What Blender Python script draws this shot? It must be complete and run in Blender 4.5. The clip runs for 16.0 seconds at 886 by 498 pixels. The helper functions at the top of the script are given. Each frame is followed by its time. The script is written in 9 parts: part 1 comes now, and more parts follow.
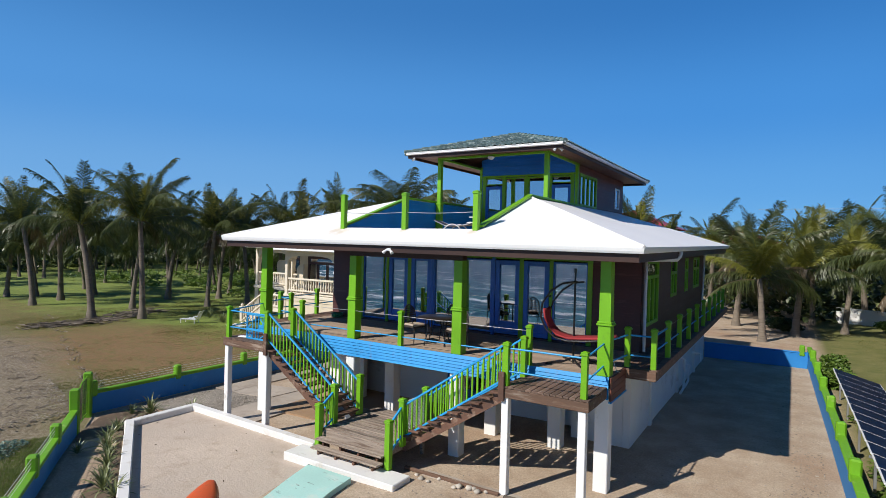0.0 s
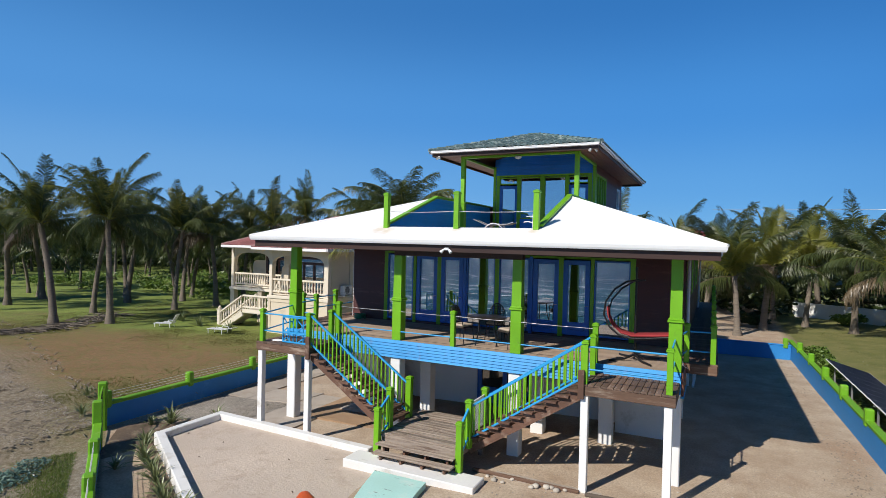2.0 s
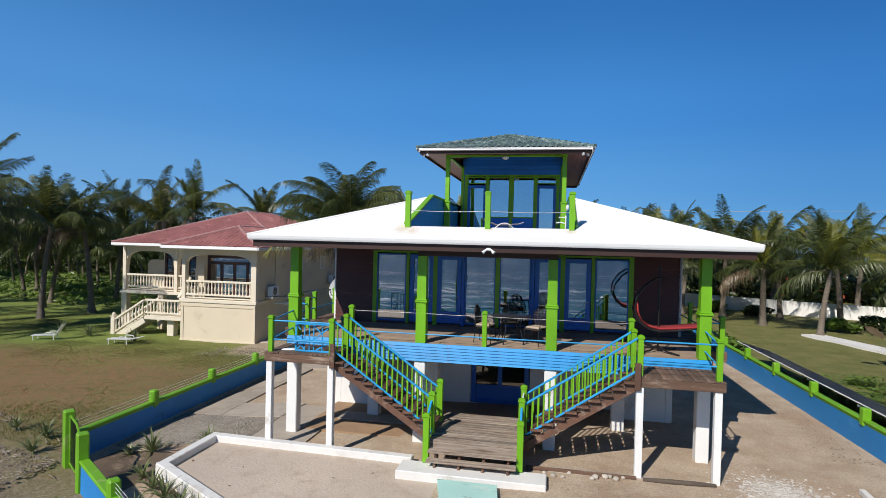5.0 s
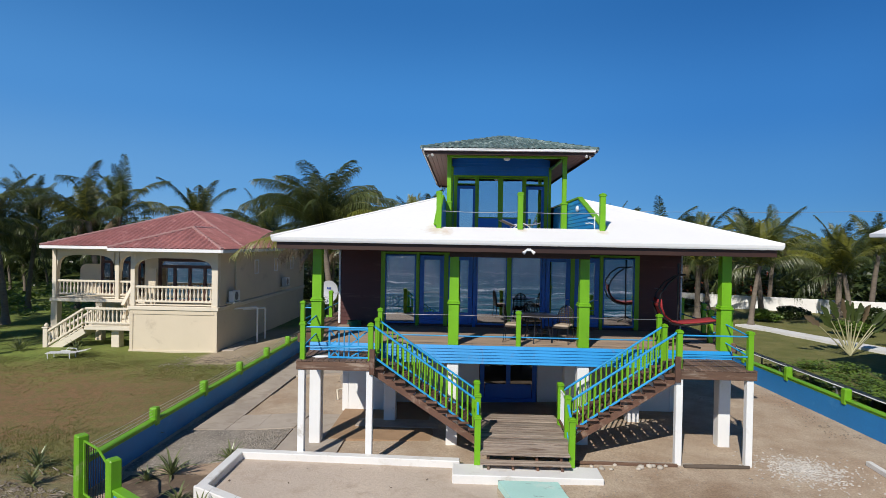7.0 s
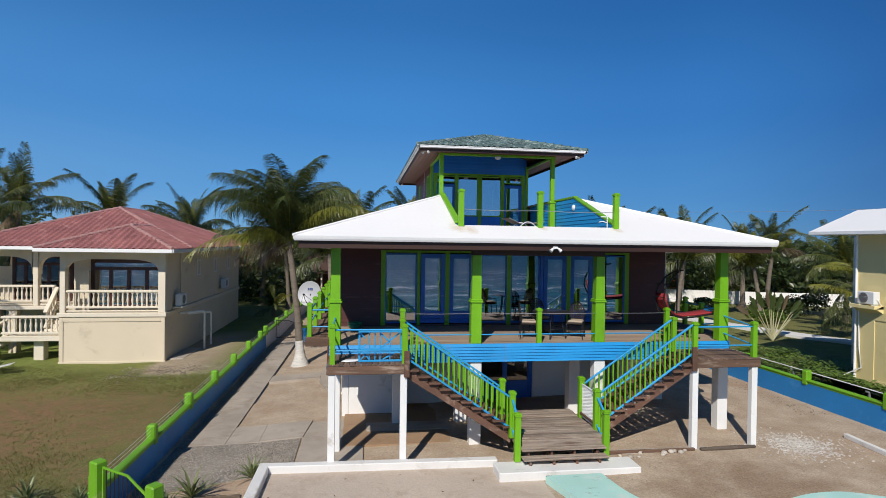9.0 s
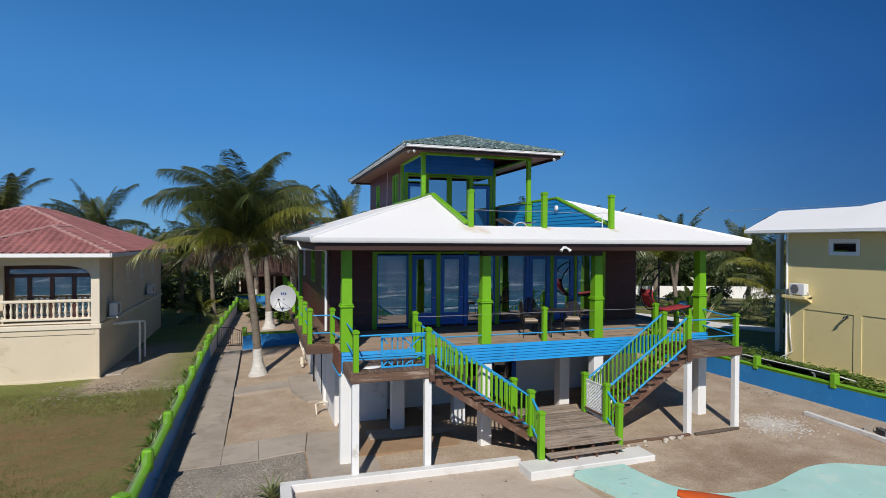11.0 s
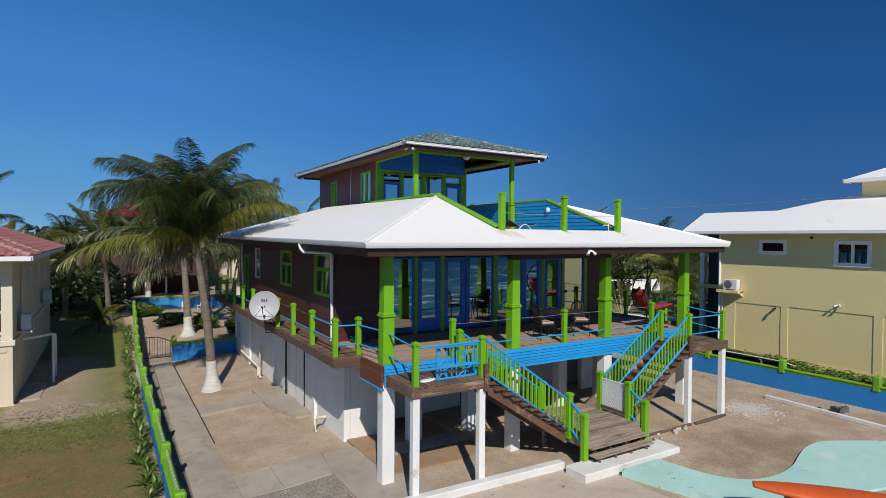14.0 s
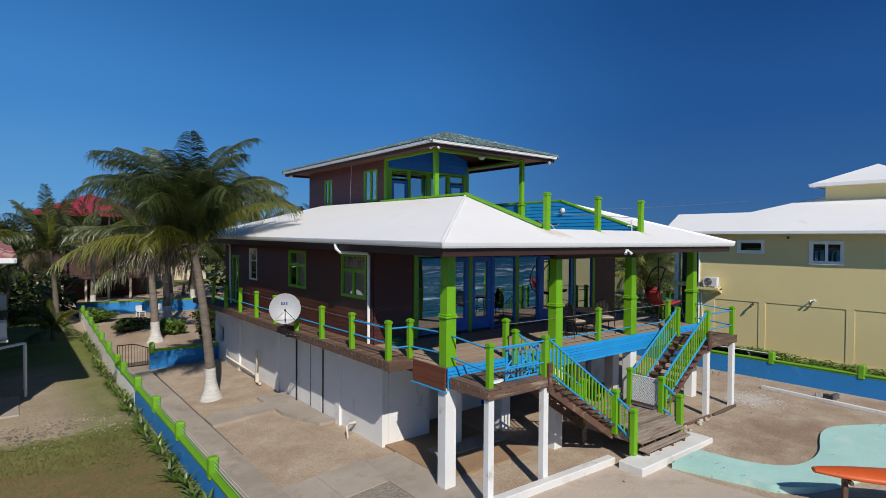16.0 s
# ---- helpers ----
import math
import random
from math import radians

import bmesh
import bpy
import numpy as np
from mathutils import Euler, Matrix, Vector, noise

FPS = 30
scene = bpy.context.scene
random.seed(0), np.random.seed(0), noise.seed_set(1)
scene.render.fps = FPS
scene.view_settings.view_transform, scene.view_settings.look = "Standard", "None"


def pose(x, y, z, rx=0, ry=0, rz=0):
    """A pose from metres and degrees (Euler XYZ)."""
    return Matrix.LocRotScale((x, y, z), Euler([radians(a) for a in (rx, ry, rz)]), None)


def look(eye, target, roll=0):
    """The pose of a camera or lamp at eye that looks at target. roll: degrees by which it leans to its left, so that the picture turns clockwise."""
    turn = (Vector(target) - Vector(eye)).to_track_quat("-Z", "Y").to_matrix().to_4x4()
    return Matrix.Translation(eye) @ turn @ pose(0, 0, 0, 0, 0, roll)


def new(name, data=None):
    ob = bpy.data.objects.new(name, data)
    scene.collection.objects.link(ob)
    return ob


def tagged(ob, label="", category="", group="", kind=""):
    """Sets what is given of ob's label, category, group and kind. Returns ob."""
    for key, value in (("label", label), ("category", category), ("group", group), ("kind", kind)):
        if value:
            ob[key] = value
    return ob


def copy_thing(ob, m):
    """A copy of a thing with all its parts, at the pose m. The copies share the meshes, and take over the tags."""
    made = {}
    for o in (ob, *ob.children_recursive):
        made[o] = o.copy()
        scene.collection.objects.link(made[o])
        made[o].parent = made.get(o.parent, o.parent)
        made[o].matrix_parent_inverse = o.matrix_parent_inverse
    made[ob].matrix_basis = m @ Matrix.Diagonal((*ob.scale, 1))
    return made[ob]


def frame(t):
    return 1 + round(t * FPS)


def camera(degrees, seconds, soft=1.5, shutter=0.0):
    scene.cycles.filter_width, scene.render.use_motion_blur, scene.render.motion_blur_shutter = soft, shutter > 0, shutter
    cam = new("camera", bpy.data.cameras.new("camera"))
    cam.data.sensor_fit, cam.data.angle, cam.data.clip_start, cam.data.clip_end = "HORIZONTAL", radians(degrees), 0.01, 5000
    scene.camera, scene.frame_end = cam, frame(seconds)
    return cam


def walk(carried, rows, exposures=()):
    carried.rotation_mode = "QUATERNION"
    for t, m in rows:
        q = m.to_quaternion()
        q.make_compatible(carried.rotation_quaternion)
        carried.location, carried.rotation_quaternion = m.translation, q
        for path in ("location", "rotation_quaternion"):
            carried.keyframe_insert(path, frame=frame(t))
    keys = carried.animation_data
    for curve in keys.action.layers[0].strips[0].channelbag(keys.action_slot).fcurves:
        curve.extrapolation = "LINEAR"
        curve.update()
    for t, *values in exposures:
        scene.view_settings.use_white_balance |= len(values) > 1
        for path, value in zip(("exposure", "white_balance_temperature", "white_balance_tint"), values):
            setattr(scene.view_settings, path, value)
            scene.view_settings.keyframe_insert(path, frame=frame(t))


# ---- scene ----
cam = camera(77.2, 16.0, soft=0.55)
PATH = [
    (0, (1.047, 0.221, 5.711), (-0.009, 1.919, 5.684), 1.5),
    (0.5, (0.399, -0.154, 5.649), (-0.619, 1.567, 5.629), 1.6),
    (1, (-0.274, -0.5, 5.641), (-1.25, 1.246, 5.62), 1.6),
    (1.5, (-1.004, -0.814, 5.641), (-1.927, 0.96, 5.617), 1.5),
    (2, (-1.738, -1.142, 5.63), (-2.615, 0.655, 5.606), 1.4),
    (2.5, (-2.53, -1.495, 5.595), (-3.354, 0.327, 5.576), 1.6),
    (3, (-3.298, -1.778, 5.602), (-4.027, 0.084, 5.583), 1.6),
    (3.5, (-4.135, -2.056, 5.611), (-4.778, -0.163, 5.59), 1.5),
    (4, (-4.901, -2.272, 5.625), (-5.456, -0.35, 5.603), 1.4),
    (4.2, (-5.205, -2.32, 5.641), (-5.727, -0.389, 5.617), 1.5),
    (6.3, (-8.696, -2.718, 5.628), (-8.869, -0.726, 5.603), 1.0),
    (6.5, (-9.037, -2.745, 5.619), (-9.181, -0.75, 5.595), 1.1),
    (7, (-9.931, -2.756, 5.602), (-10.001, -0.758, 5.58), 1.0),
    (7.5, (-10.809, -2.72, 5.623), (-10.815, -0.721, 5.596), 0.9),
    (8, (-11.668, -2.643, 5.607), (-11.593, -0.645, 5.581), 0.9),
    (8.5, (-12.569, -2.524, 5.579), (-12.395, -0.532, 5.553), 0.9),
    (9, (-13.349, -2.381, 5.562), (-13.066, -0.402, 5.538), 0.8),
    (9.2, (-13.647, -2.311, 5.558), (-13.324, -0.338, 5.534), 0.8),
    (11.3, (-16.724, -1.237, 5.565), (-16.045, 0.644, 5.538), 0.4),
    (11.5, (-17.0, -1.066, 5.585), (-16.288, 0.803, 5.553), 0.5),
    (12, (-17.595, -0.708, 5.598), (-16.802, 1.128, 5.562), 0.4),
    (12.5, (-18.263, -0.35, 5.692), (-17.397, 1.452, 5.657), 0.4),
    (13, (-18.809, 0.031, 5.751), (-17.886, 1.805, 5.71), 0.5),
    (13.5, (-19.397, 0.447, 5.783), (-18.414, 2.188, 5.74), 0.5),
    (14, (-20.003, 0.862, 5.802), (-18.963, 2.57, 5.762), 0.4),
    (14.5, (-20.622, 1.235, 5.804), (-19.549, 2.922, 5.769), 0.3),
    (15, (-21.248, 1.729, 5.821), (-20.143, 3.395, 5.783), 0.4),
    (15.5, (-21.862, 2.251, 5.822), (-20.698, 3.876, 5.78), 0.5),
    (16, (-22.484, 2.781, 5.775), (-21.245, 4.351, 5.737), 0.4),
]
walk(cam, [(t, look(eye, target, roll)) for t, eye, target, roll in PATH], [(0, 0.12), (8, -0.07), (16, -0.22)])

# ---- world and sun ----
SUN_WAY = Vector((2.62, 6.1, -5.52)).normalized()      # the way the sunlight goes
sun = new("sun", bpy.data.lights.new("sun", "SUN"))
sun.data.energy, sun.data.angle, sun.data.color = 4.8, radians(0.53), (1.0, 0.94, 0.85)
sun.rotation_euler = SUN_WAY.to_track_quat("-Z", "Y").to_euler()
world = bpy.data.worlds.new("world")
scene.world = world
world.use_nodes = True
wn = world.node_tree.nodes
sky = wn.new("ShaderNodeTexSky")
sky.sky_type, sky.sun_disc = "NISHITA", False
sky.sun_elevation = math.asin(-SUN_WAY.z)
sky.sun_rotation = math.atan2(-SUN_WAY.x, -SUN_WAY.y)
sky.air_density, sky.dust_density, sky.ozone_density, sky.altitude = 1.0, 0.0, 6.0, 1800


def world_ramp(fac, stops):
    r = wn.new("ShaderNodeValToRGB")
    r.color_ramp.interpolation = "EASE"
    while len(r.color_ramp.elements) < len(stops):
        r.color_ramp.elements.new(0.5)
    for e, (at, colour) in zip(r.color_ramp.elements, stops):
        e.position, e.color = at, (*colour, 1)
    world.node_tree.links.new(fac, r.inputs[0])
    return r.outputs[0]


def world_mix(blend, fac, a, b):
    m = wn.new("ShaderNodeMix")
    m.data_type, m.blend_type = "RGBA", blend
    m.inputs["Factor"].default_value = fac
    world.node_tree.links.new(a, m.inputs["A"])
    world.node_tree.links.new(b, m.inputs["B"])
    return m.outputs["Result"]


# a deep blue trade-wind sky: paler over the horizon, dark overhead, and darker towards the dry east
way = wn.new("ShaderNodeSeparateXYZ")
world.node_tree.links.new(wn.new("ShaderNodeTexCoord").outputs["Generated"], way.inputs[0])
half = wn.new("ShaderNodeMapRange")
half.inputs["From Min"].default_value = -1.0
world.node_tree.links.new(way.outputs[0], half.inputs["Value"])
height = world_ramp(way.outputs[2], [(0.0, (0.15, 0.33, 0.58)), (0.10, (0.105, 0.29, 0.58)), (0.22, (0.062, 0.24, 0.56)), (0.40, (0.032, 0.16, 0.42)), (1.0, (0.010, 0.045, 0.12))])
across = world_ramp(half.outputs[0], [(0.06, (1.0, 1.0, 1.0)), (0.5, (0.68, 0.88, 0.97)), (0.75, (0.48, 0.70, 0.84)), (0.95, (0.23, 0.35, 0.50))])
scaled = wn.new("ShaderNodeVectorMath")
scaled.operation = "SCALE"
scaled.inputs["Scale"].default_value = 11.0
world.node_tree.links.new(height, scaled.inputs[0])
clear = world_mix("MIX", 0.84, sky.outputs[0], scaled.outputs[0])
wn["Background"].inputs[1].default_value = 0.110
world.node_tree.links.new(world_mix("MULTIPLY", 1.0, clear, across), wn["Background"].inputs[0])


# ---- materials ----
def nodes_of(name):
    m = bpy.data.materials.new(name)
    m.use_nodes = True
    t = m.node_tree
    return m, t, t.nodes["Principled BSDF"]


def coords(t, scale=(1, 1, 1), kind="Object"):
    if kind == "World":
        g = t.nodes.new("ShaderNodeNewGeometry")
        src = g.outputs["Position"]
    else:
        g = t.nodes.new("ShaderNodeTexCoord")
        src = g.outputs["Object"]
    mp = t.nodes.new("ShaderNodeMapping")
    mp.inputs["Scale"].default_value = scale
    t.links.new(src, mp.inputs["Vector"])
    return mp.outputs[0]


def noise_of(t, vec, scale, detail=4, rough=0.55, distort=0.0):
    n = t.nodes.new("ShaderNodeTexNoise")
    n.inputs["Scale"].default_value, n.inputs["Detail"].default_value = scale, detail
    n.inputs["Roughness"].default_value, n.inputs["Distortion"].default_value = rough, distort
    t.links.new(vec, n.inputs["Vector"])
    return n.outputs["Fac"]


def ramp(t, fac, lo, hi, a=0.0, b=1.0):
    r = t.nodes.new("ShaderNodeMapRange")
    r.inputs["From Min"].default_value, r.inputs["From Max"].default_value = lo, hi
    r.inputs["To Min"].default_value, r.inputs["To Max"].default_value = a, b
    t.links.new(fac, r.inputs["Value"])
    return r.outputs[0]


def mix(t, fac, a, b):
    m = t.nodes.new("ShaderNodeMix")
    m.data_type = "RGBA"
    if isinstance(fac, float):
        m.inputs["Factor"].default_value = fac
    else:
        t.links.new(fac, m.inputs["Factor"])
    for sock, c in ((m.inputs["A"], a), (m.inputs["B"], b)):
        if isinstance(c, tuple):
            sock.default_value = (*c[:3], 1)
        else:
            t.links.new(c, sock)
    return m.outputs["Result"]


def maths(t, op, a, b=0.5):
    m = t.nodes.new("ShaderNodeMath")
    m.operation = op
    for sock, c in zip(m.inputs, (a, b)):
        if isinstance(c, (int, float)):
            sock.default_value = c
        else:
            t.links.new(c, sock)
    return m.outputs[0]


def bump(t, shader, height, strength=0.3, dist=0.01):
    b = t.nodes.new("ShaderNodeBump")
    b.inputs["Strength"].default_value, b.inputs["Distance"].default_value = strength, dist
    t.links.new(height, b.inputs["Height"])
    t.links.new(b.outputs[0], shader.inputs["Normal"])


def times(c, k):
    return tuple(x * k for x in c)


def surface(name, colour, rough=0.6, vary=0.2, big=0.7, grain=30.0, relief=0.2, metal=0.0, wear=None, wear_amount=0.35,
            wear_scale=2.5, stretch=(1, 1, 1), piece=0.0, kind="Object", dist=0.006):
    """A painted, mineral or wooden surface: broad stains, fine grain, a worn second colour, and a spread between pieces."""
    m, t, p = nodes_of(name)
    v = coords(t, stretch, kind)
    broad = noise_of(t, v, big, 4, 0.6)
    fine = noise_of(t, v, grain, 5, 0.6)
    c = mix(t, ramp(t, broad, 0.3, 0.7), times(colour, 1 - vary), times(colour, 1 + vary * 0.7))
    c = mix(t, ramp(t, fine, 0.35, 0.7, 0.0, 0.5), c, times(colour, 1 - vary * 1.3))
    if wear:
        w = noise_of(t, v, wear_scale, 7, 0.68, 0.4)
        c = mix(t, ramp(t, w, 0.62 - 0.25 * wear_amount, 0.72 - 0.18 * wear_amount, 0.0, 0.85), c, wear)
    if piece:
        o = t.nodes.new("ShaderNodeObjectInfo")
        hs = t.nodes.new("ShaderNodeHueSaturation")
        t.links.new(ramp(t, o.outputs["Random"], 0, 1, 1 - piece, 1 + piece), hs.inputs["Value"])
        t.links.new(c, hs.inputs["Color"])
        c = hs.outputs[0]
    t.links.new(c, p.inputs["Base Color"])
    t.links.new(ramp(t, broad, 0.2, 0.8, rough - 0.08, min(1.0, rough + 0.08)), p.inputs["Roughness"])
    p.inputs["Metallic"].default_value = metal
    if relief:
        bump(t, p, maths(t, "ADD", fine, maths(t, "MULTIPLY", broad, 0.6)), relief, dist)
    return m


def glass(name, tint, mirror):
    m, t, p = nodes_of(name)
    tr, gl, mx = (t.nodes.new("ShaderNode" + k) for k in ("BsdfTransparent", "BsdfGlossy", "MixShader"))
    tr.inputs[0].default_value = (*tint, 1)
    gl.inputs[0].default_value = (0.92, 0.95, 1.0, 1)
    gl.inputs["Roughness"].default_value = 0.015
    v = coords(t, (1, 1, 1))
    b = t.nodes.new("ShaderNodeBump")
    b.inputs["Strength"].default_value, b.inputs["Distance"].default_value = 0.06, 0.02
    t.links.new(noise_of(t, v, 1.6, 1, 0.4), b.inputs["Height"])
    t.links.new(b.outputs[0], gl.inputs["Normal"])
    mx.inputs[0].default_value = mirror
    t.links.new(tr.outputs[0], mx.inputs[1])
    t.links.new(gl.outputs[0], mx.inputs[2])
    t.links.new(mx.outputs[0], t.nodes["Material Output"].inputs[0])
    return m


def leaf_material(name, colour, colour2, through_=0.3, piece=0.35):
    m, t, p = nodes_of(name)
    v = coords(t, (1, 1, 1))
    g = t.nodes.new("ShaderNodeNewGeometry")
    o = t.nodes.new("ShaderNodeObjectInfo")
    r = maths(t, "ADD", maths(t, "MULTIPLY", g.outputs["Random Per Island"], 0.55), maths(t, "MULTIPLY", o.outputs["Random"], 0.45))
    c = mix(t, r, colour, colour2)
    c = mix(t, ramp(t, noise_of(t, v, 0.9, 3), 0.35, 0.7, 0, piece), c, times(colour, 0.45))
    t.links.new(c, p.inputs["Base Color"])
    p.inputs["Roughness"].default_value = 0.36
    tl, mx = t.nodes.new("ShaderNodeBsdfTranslucent"), t.nodes.new("ShaderNodeMixShader")
    t.links.new(c, tl.inputs[0])
    mx.inputs[0].default_value = through_
    t.links.new(p.outputs[0], mx.inputs[1])
    t.links.new(tl.outputs[0], mx.inputs[2])
    t.links.new(mx.outputs[0], t.nodes["Material Output"].inputs[0])
    return m


GREEN = surface("lime_paint", (0.155, 0.40, 0.008), 0.45, 0.12, 1.3, 40, 0.12, wear=(0.10, 0.22, 0.02), wear_amount=0.1, piece=0.07)
BLUE = surface("blue_paint", (0.014, 0.285, 0.65), 0.45, 0.12, 1.1, 35, 0.12, wear=(0.08, 0.22, 0.45), wear_amount=0.12, piece=0.06)
TOWER_BLUE = surface("tower_blue", (0.022, 0.205, 0.72), 0.45, 0.14, 1.1, 35, 0.12, wear=(0.05, 0.2, 0.5), wear_amount=0.12)
RAIL_BLUE = surface("rail_blue", (0.028, 0.32, 0.66), 0.42, 0.12, 2.0, 40, 0.1, piece=0.06)
DOOR_BLUE = surface("door_blue", (0.016, 0.13, 0.52), 0.4, 0.1, 1.5, 40, 0.08)
WALL_BLUE = surface("fence_blue", (0.018, 0.215, 0.56), 0.62, 0.14, 0.5, 14, 0.3, wear=(0.06, 0.28, 0.6), wear_amount=0.15, wear_scale=0.9, kind="World")
FENCE_GREEN = surface("fence_green", (0.15, 0.38, 0.012), 0.55, 0.16, 0.9, 22, 0.25, wear=(0.30, 0.40, 0.12), wear_amount=0.15, kind="World")
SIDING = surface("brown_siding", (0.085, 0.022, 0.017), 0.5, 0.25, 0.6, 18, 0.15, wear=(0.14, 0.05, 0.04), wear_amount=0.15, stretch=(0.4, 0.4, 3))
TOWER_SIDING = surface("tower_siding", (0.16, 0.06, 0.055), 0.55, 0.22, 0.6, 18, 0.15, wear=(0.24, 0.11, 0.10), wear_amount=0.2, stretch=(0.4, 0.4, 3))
SOFFIT = surface("soffit_wood", (0.17, 0.070, 0.045), 0.5, 0.3, 0.8, 24, 0.2, stretch=(0.3, 3, 1))
FASCIA = surface("fascia_wood", (0.042, 0.016, 0.010), 0.55, 0.3, 0.9, 20, 0.2, stretch=(0.4, 1, 2))
ROOF_WHITE = surface("white_roof", (0.86, 0.845, 0.825), 0.55, 0.035, 0.25, 9, 0.05, wear=(0.74, 0.72, 0.68), wear_amount=0.0, wear_scale=0.5, kind="World")
UNDER = surface("packed_red_sand", (0.36, 0.235, 0.14), 0.95, 0.2, 0.6, 20, 0.4, wear=(0.26, 0.16, 0.09), wear_amount=0.35, wear_scale=0.9, kind="World")


def stain(material, spots, colour, amount):
    """Rust that has run down from the given places, as (x, y, radius)."""
    t = material.node_tree
    p = t.nodes["Principled BSDF"]
    old = p.inputs["Base Color"].links[0].from_socket
    v = coords(t, (1, 1, 1), "World")
    n = noise_of(t, v, 5.0, 5, 0.65)
    mask = None
    for x, y, r in spots:
        d = t.nodes.new("ShaderNodeVectorMath")
        d.operation = "DISTANCE"
        t.links.new(coords(t, (1, 0.6, 0), "World"), d.inputs[0])
        d.inputs[1].default_value = (x, y * 0.6, 0)
        k = ramp(t, maths(t, "ADD", d.outputs["Value"], maths(t, "MULTIPLY", maths(t, "SUBTRACT", n, 0.5), r * 1.6)), r * 0.2, r, amount, 0.0)
        mask = k if mask is None else maths(t, "MAXIMUM", mask, k)
    t.links.new(mix(t, mask, old, colour), p.inputs["Base Color"])


stain(ROOF_WHITE, [(-10.7, 13.0, 0.34), (-10.4, 12.8, 0.24), (-8.25, 13.05, 0.15), (-6.0, 13.0, 0.18)], (0.58, 0.42, 0.24), 0.55)
GUTTER = surface("white_gutter", (0.82, 0.82, 0.82), 0.35, 0.05, 0.7, 20, 0.05)
STUCCO = surface("white_stucco", (0.80, 0.79, 0.77), 0.8, 0.07, 0.6, 55, 0.3, wear=(0.52, 0.50, 0.46), wear_amount=0.15, wear_scale=0.8, kind="World")
POST_WHITE = surface("white_post", (0.77, 0.77, 0.76), 0.6, 0.06, 0.9, 40, 0.2, wear=(0.5, 0.47, 0.42), wear_amount=0.12, wear_scale=1.6)
DECK = surface("faded_deck", (0.36, 0.27, 0.20), 0.75, 0.2, 1.2, 30, 0.3, stretch=(0.25, 3, 3), piece=0.10)
OLD_WOOD = surface("weathered_wood", (0.15, 0.085, 0.055), 0.8, 0.35, 1.5, 26, 0.5, stretch=(0.35, 4, 4), wear=(0.34, 0.27, 0.21), wear_amount=0.3, wear_scale=3, piece=0.22)
LAND_WOOD = surface("grey_wood", (0.35, 0.285, 0.23), 0.85, 0.35, 1.5, 26, 0.6, stretch=(0.3, 5, 5), wear=(0.11, 0.07, 0.05), wear_amount=0.6, wear_scale=3, piece=0.28)
PLAT_WOOD = surface("platform_wood", (0.17, 0.105, 0.075), 0.8, 0.35, 1.5, 26, 0.5, stretch=(0.3, 4, 4), wear=(0.34, 0.28, 0.23), wear_amount=0.35, wear_scale=3, piece=0.3)
TREAD = surface("tread_wood", (0.14, 0.07, 0.045), 0.75, 0.35, 1.5, 26, 0.4, wear=(0.27, 0.19, 0.14), wear_amount=0.3, wear_scale=4, piece=0.2)
SIDE_BOARD = surface("red_board", (0.16, 0.05, 0.03), 0.5, 0.25, 1.2, 20, 0.2, stretch=(1, 0.4, 3), piece=0.15)
TEAL_TILE = surface("teal_tile", (0.095, 0.155, 0.15), 0.6, 0.35, 1.5, 20, 0.35, wear=(0.36, 0.42, 0.39), wear_amount=0.5, wear_scale=5, piece=0.35, kind="World")
RED_TILE = surface("red_tile", (0.34, 0.135, 0.125), 0.7, 0.25, 0.7, 12, 0.35, wear=(0.46, 0.22, 0.2), wear_amount=0.3, wear_scale=1.2, piece=0.12, kind="World")
CREAM = surface("cream_stucco", (0.66, 0.57, 0.43), 0.8, 0.07, 0.4, 40, 0.25, wear=(0.5, 0.42, 0.31), wear_amount=0.1, wear_scale=0.7, kind="World")
CREAM_TRIM = surface("cream_trim", (0.70, 0.63, 0.51), 0.7, 0.06, 0.8, 40, 0.2, wear=(0.5, 0.44, 0.35), wear_amount=0.1)
YELLOW = surface("yellow_stucco", (0.74, 0.62, 0.31), 0.8, 0.05, 0.35, 40, 0.22, wear=(0.66, 0.54, 0.25), wear_amount=0.1, wear_scale=0.4, kind="World")
CONCRETE = surface("path_concrete", (0.42, 0.36, 0.30), 0.85, 0.2, 0.6, 30, 0.4, wear=(0.30, 0.25, 0.20), wear_amount=0.45, wear_scale=1.1, kind="World")
COPING = surface("white_concrete", (0.72, 0.71, 0.69), 0.75, 0.08, 0.9, 30, 0.3, wear=(0.5, 0.46, 0.4), wear_amount=0.25, wear_scale=1.4, kind="World")
POOL_SAND = surface("pool_sand", (0.53, 0.44, 0.36), 0.95, 0.16, 0.35, 14, 0.6, wear=(0.42, 0.335, 0.265), wear_amount=0.45, wear_scale=1.4, kind="World", dist=0.02)
TURQUOISE = surface("turquoise_paint", (0.43, 0.69, 0.63), 0.65, 0.1, 0.7, 20, 0.25, wear=(0.58, 0.70, 0.64), wear_amount=0.3, wear_scale=1.6, kind="World")
ORANGE = surface("orange_hull", (0.62, 0.10, 0.015), 0.5, 0.15, 1.0, 20, 0.15, wear=(0.36, 0.09, 0.04), wear_amount=0.25)
BLACK = surface("black_metal", (0.012, 0.012, 0.014), 0.4, 0.2, 3, 40, 0.05)
STEEL = surface("grey_metal", (0.42, 0.43, 0.44), 0.4, 0.15, 3, 40, 0.05, metal=0.6)
WHITE = surface("white_plastic", (0.74, 0.75, 0.76), 0.4, 0.05, 2, 40, 0.03)
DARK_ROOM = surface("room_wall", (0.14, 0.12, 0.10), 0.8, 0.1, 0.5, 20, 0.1)
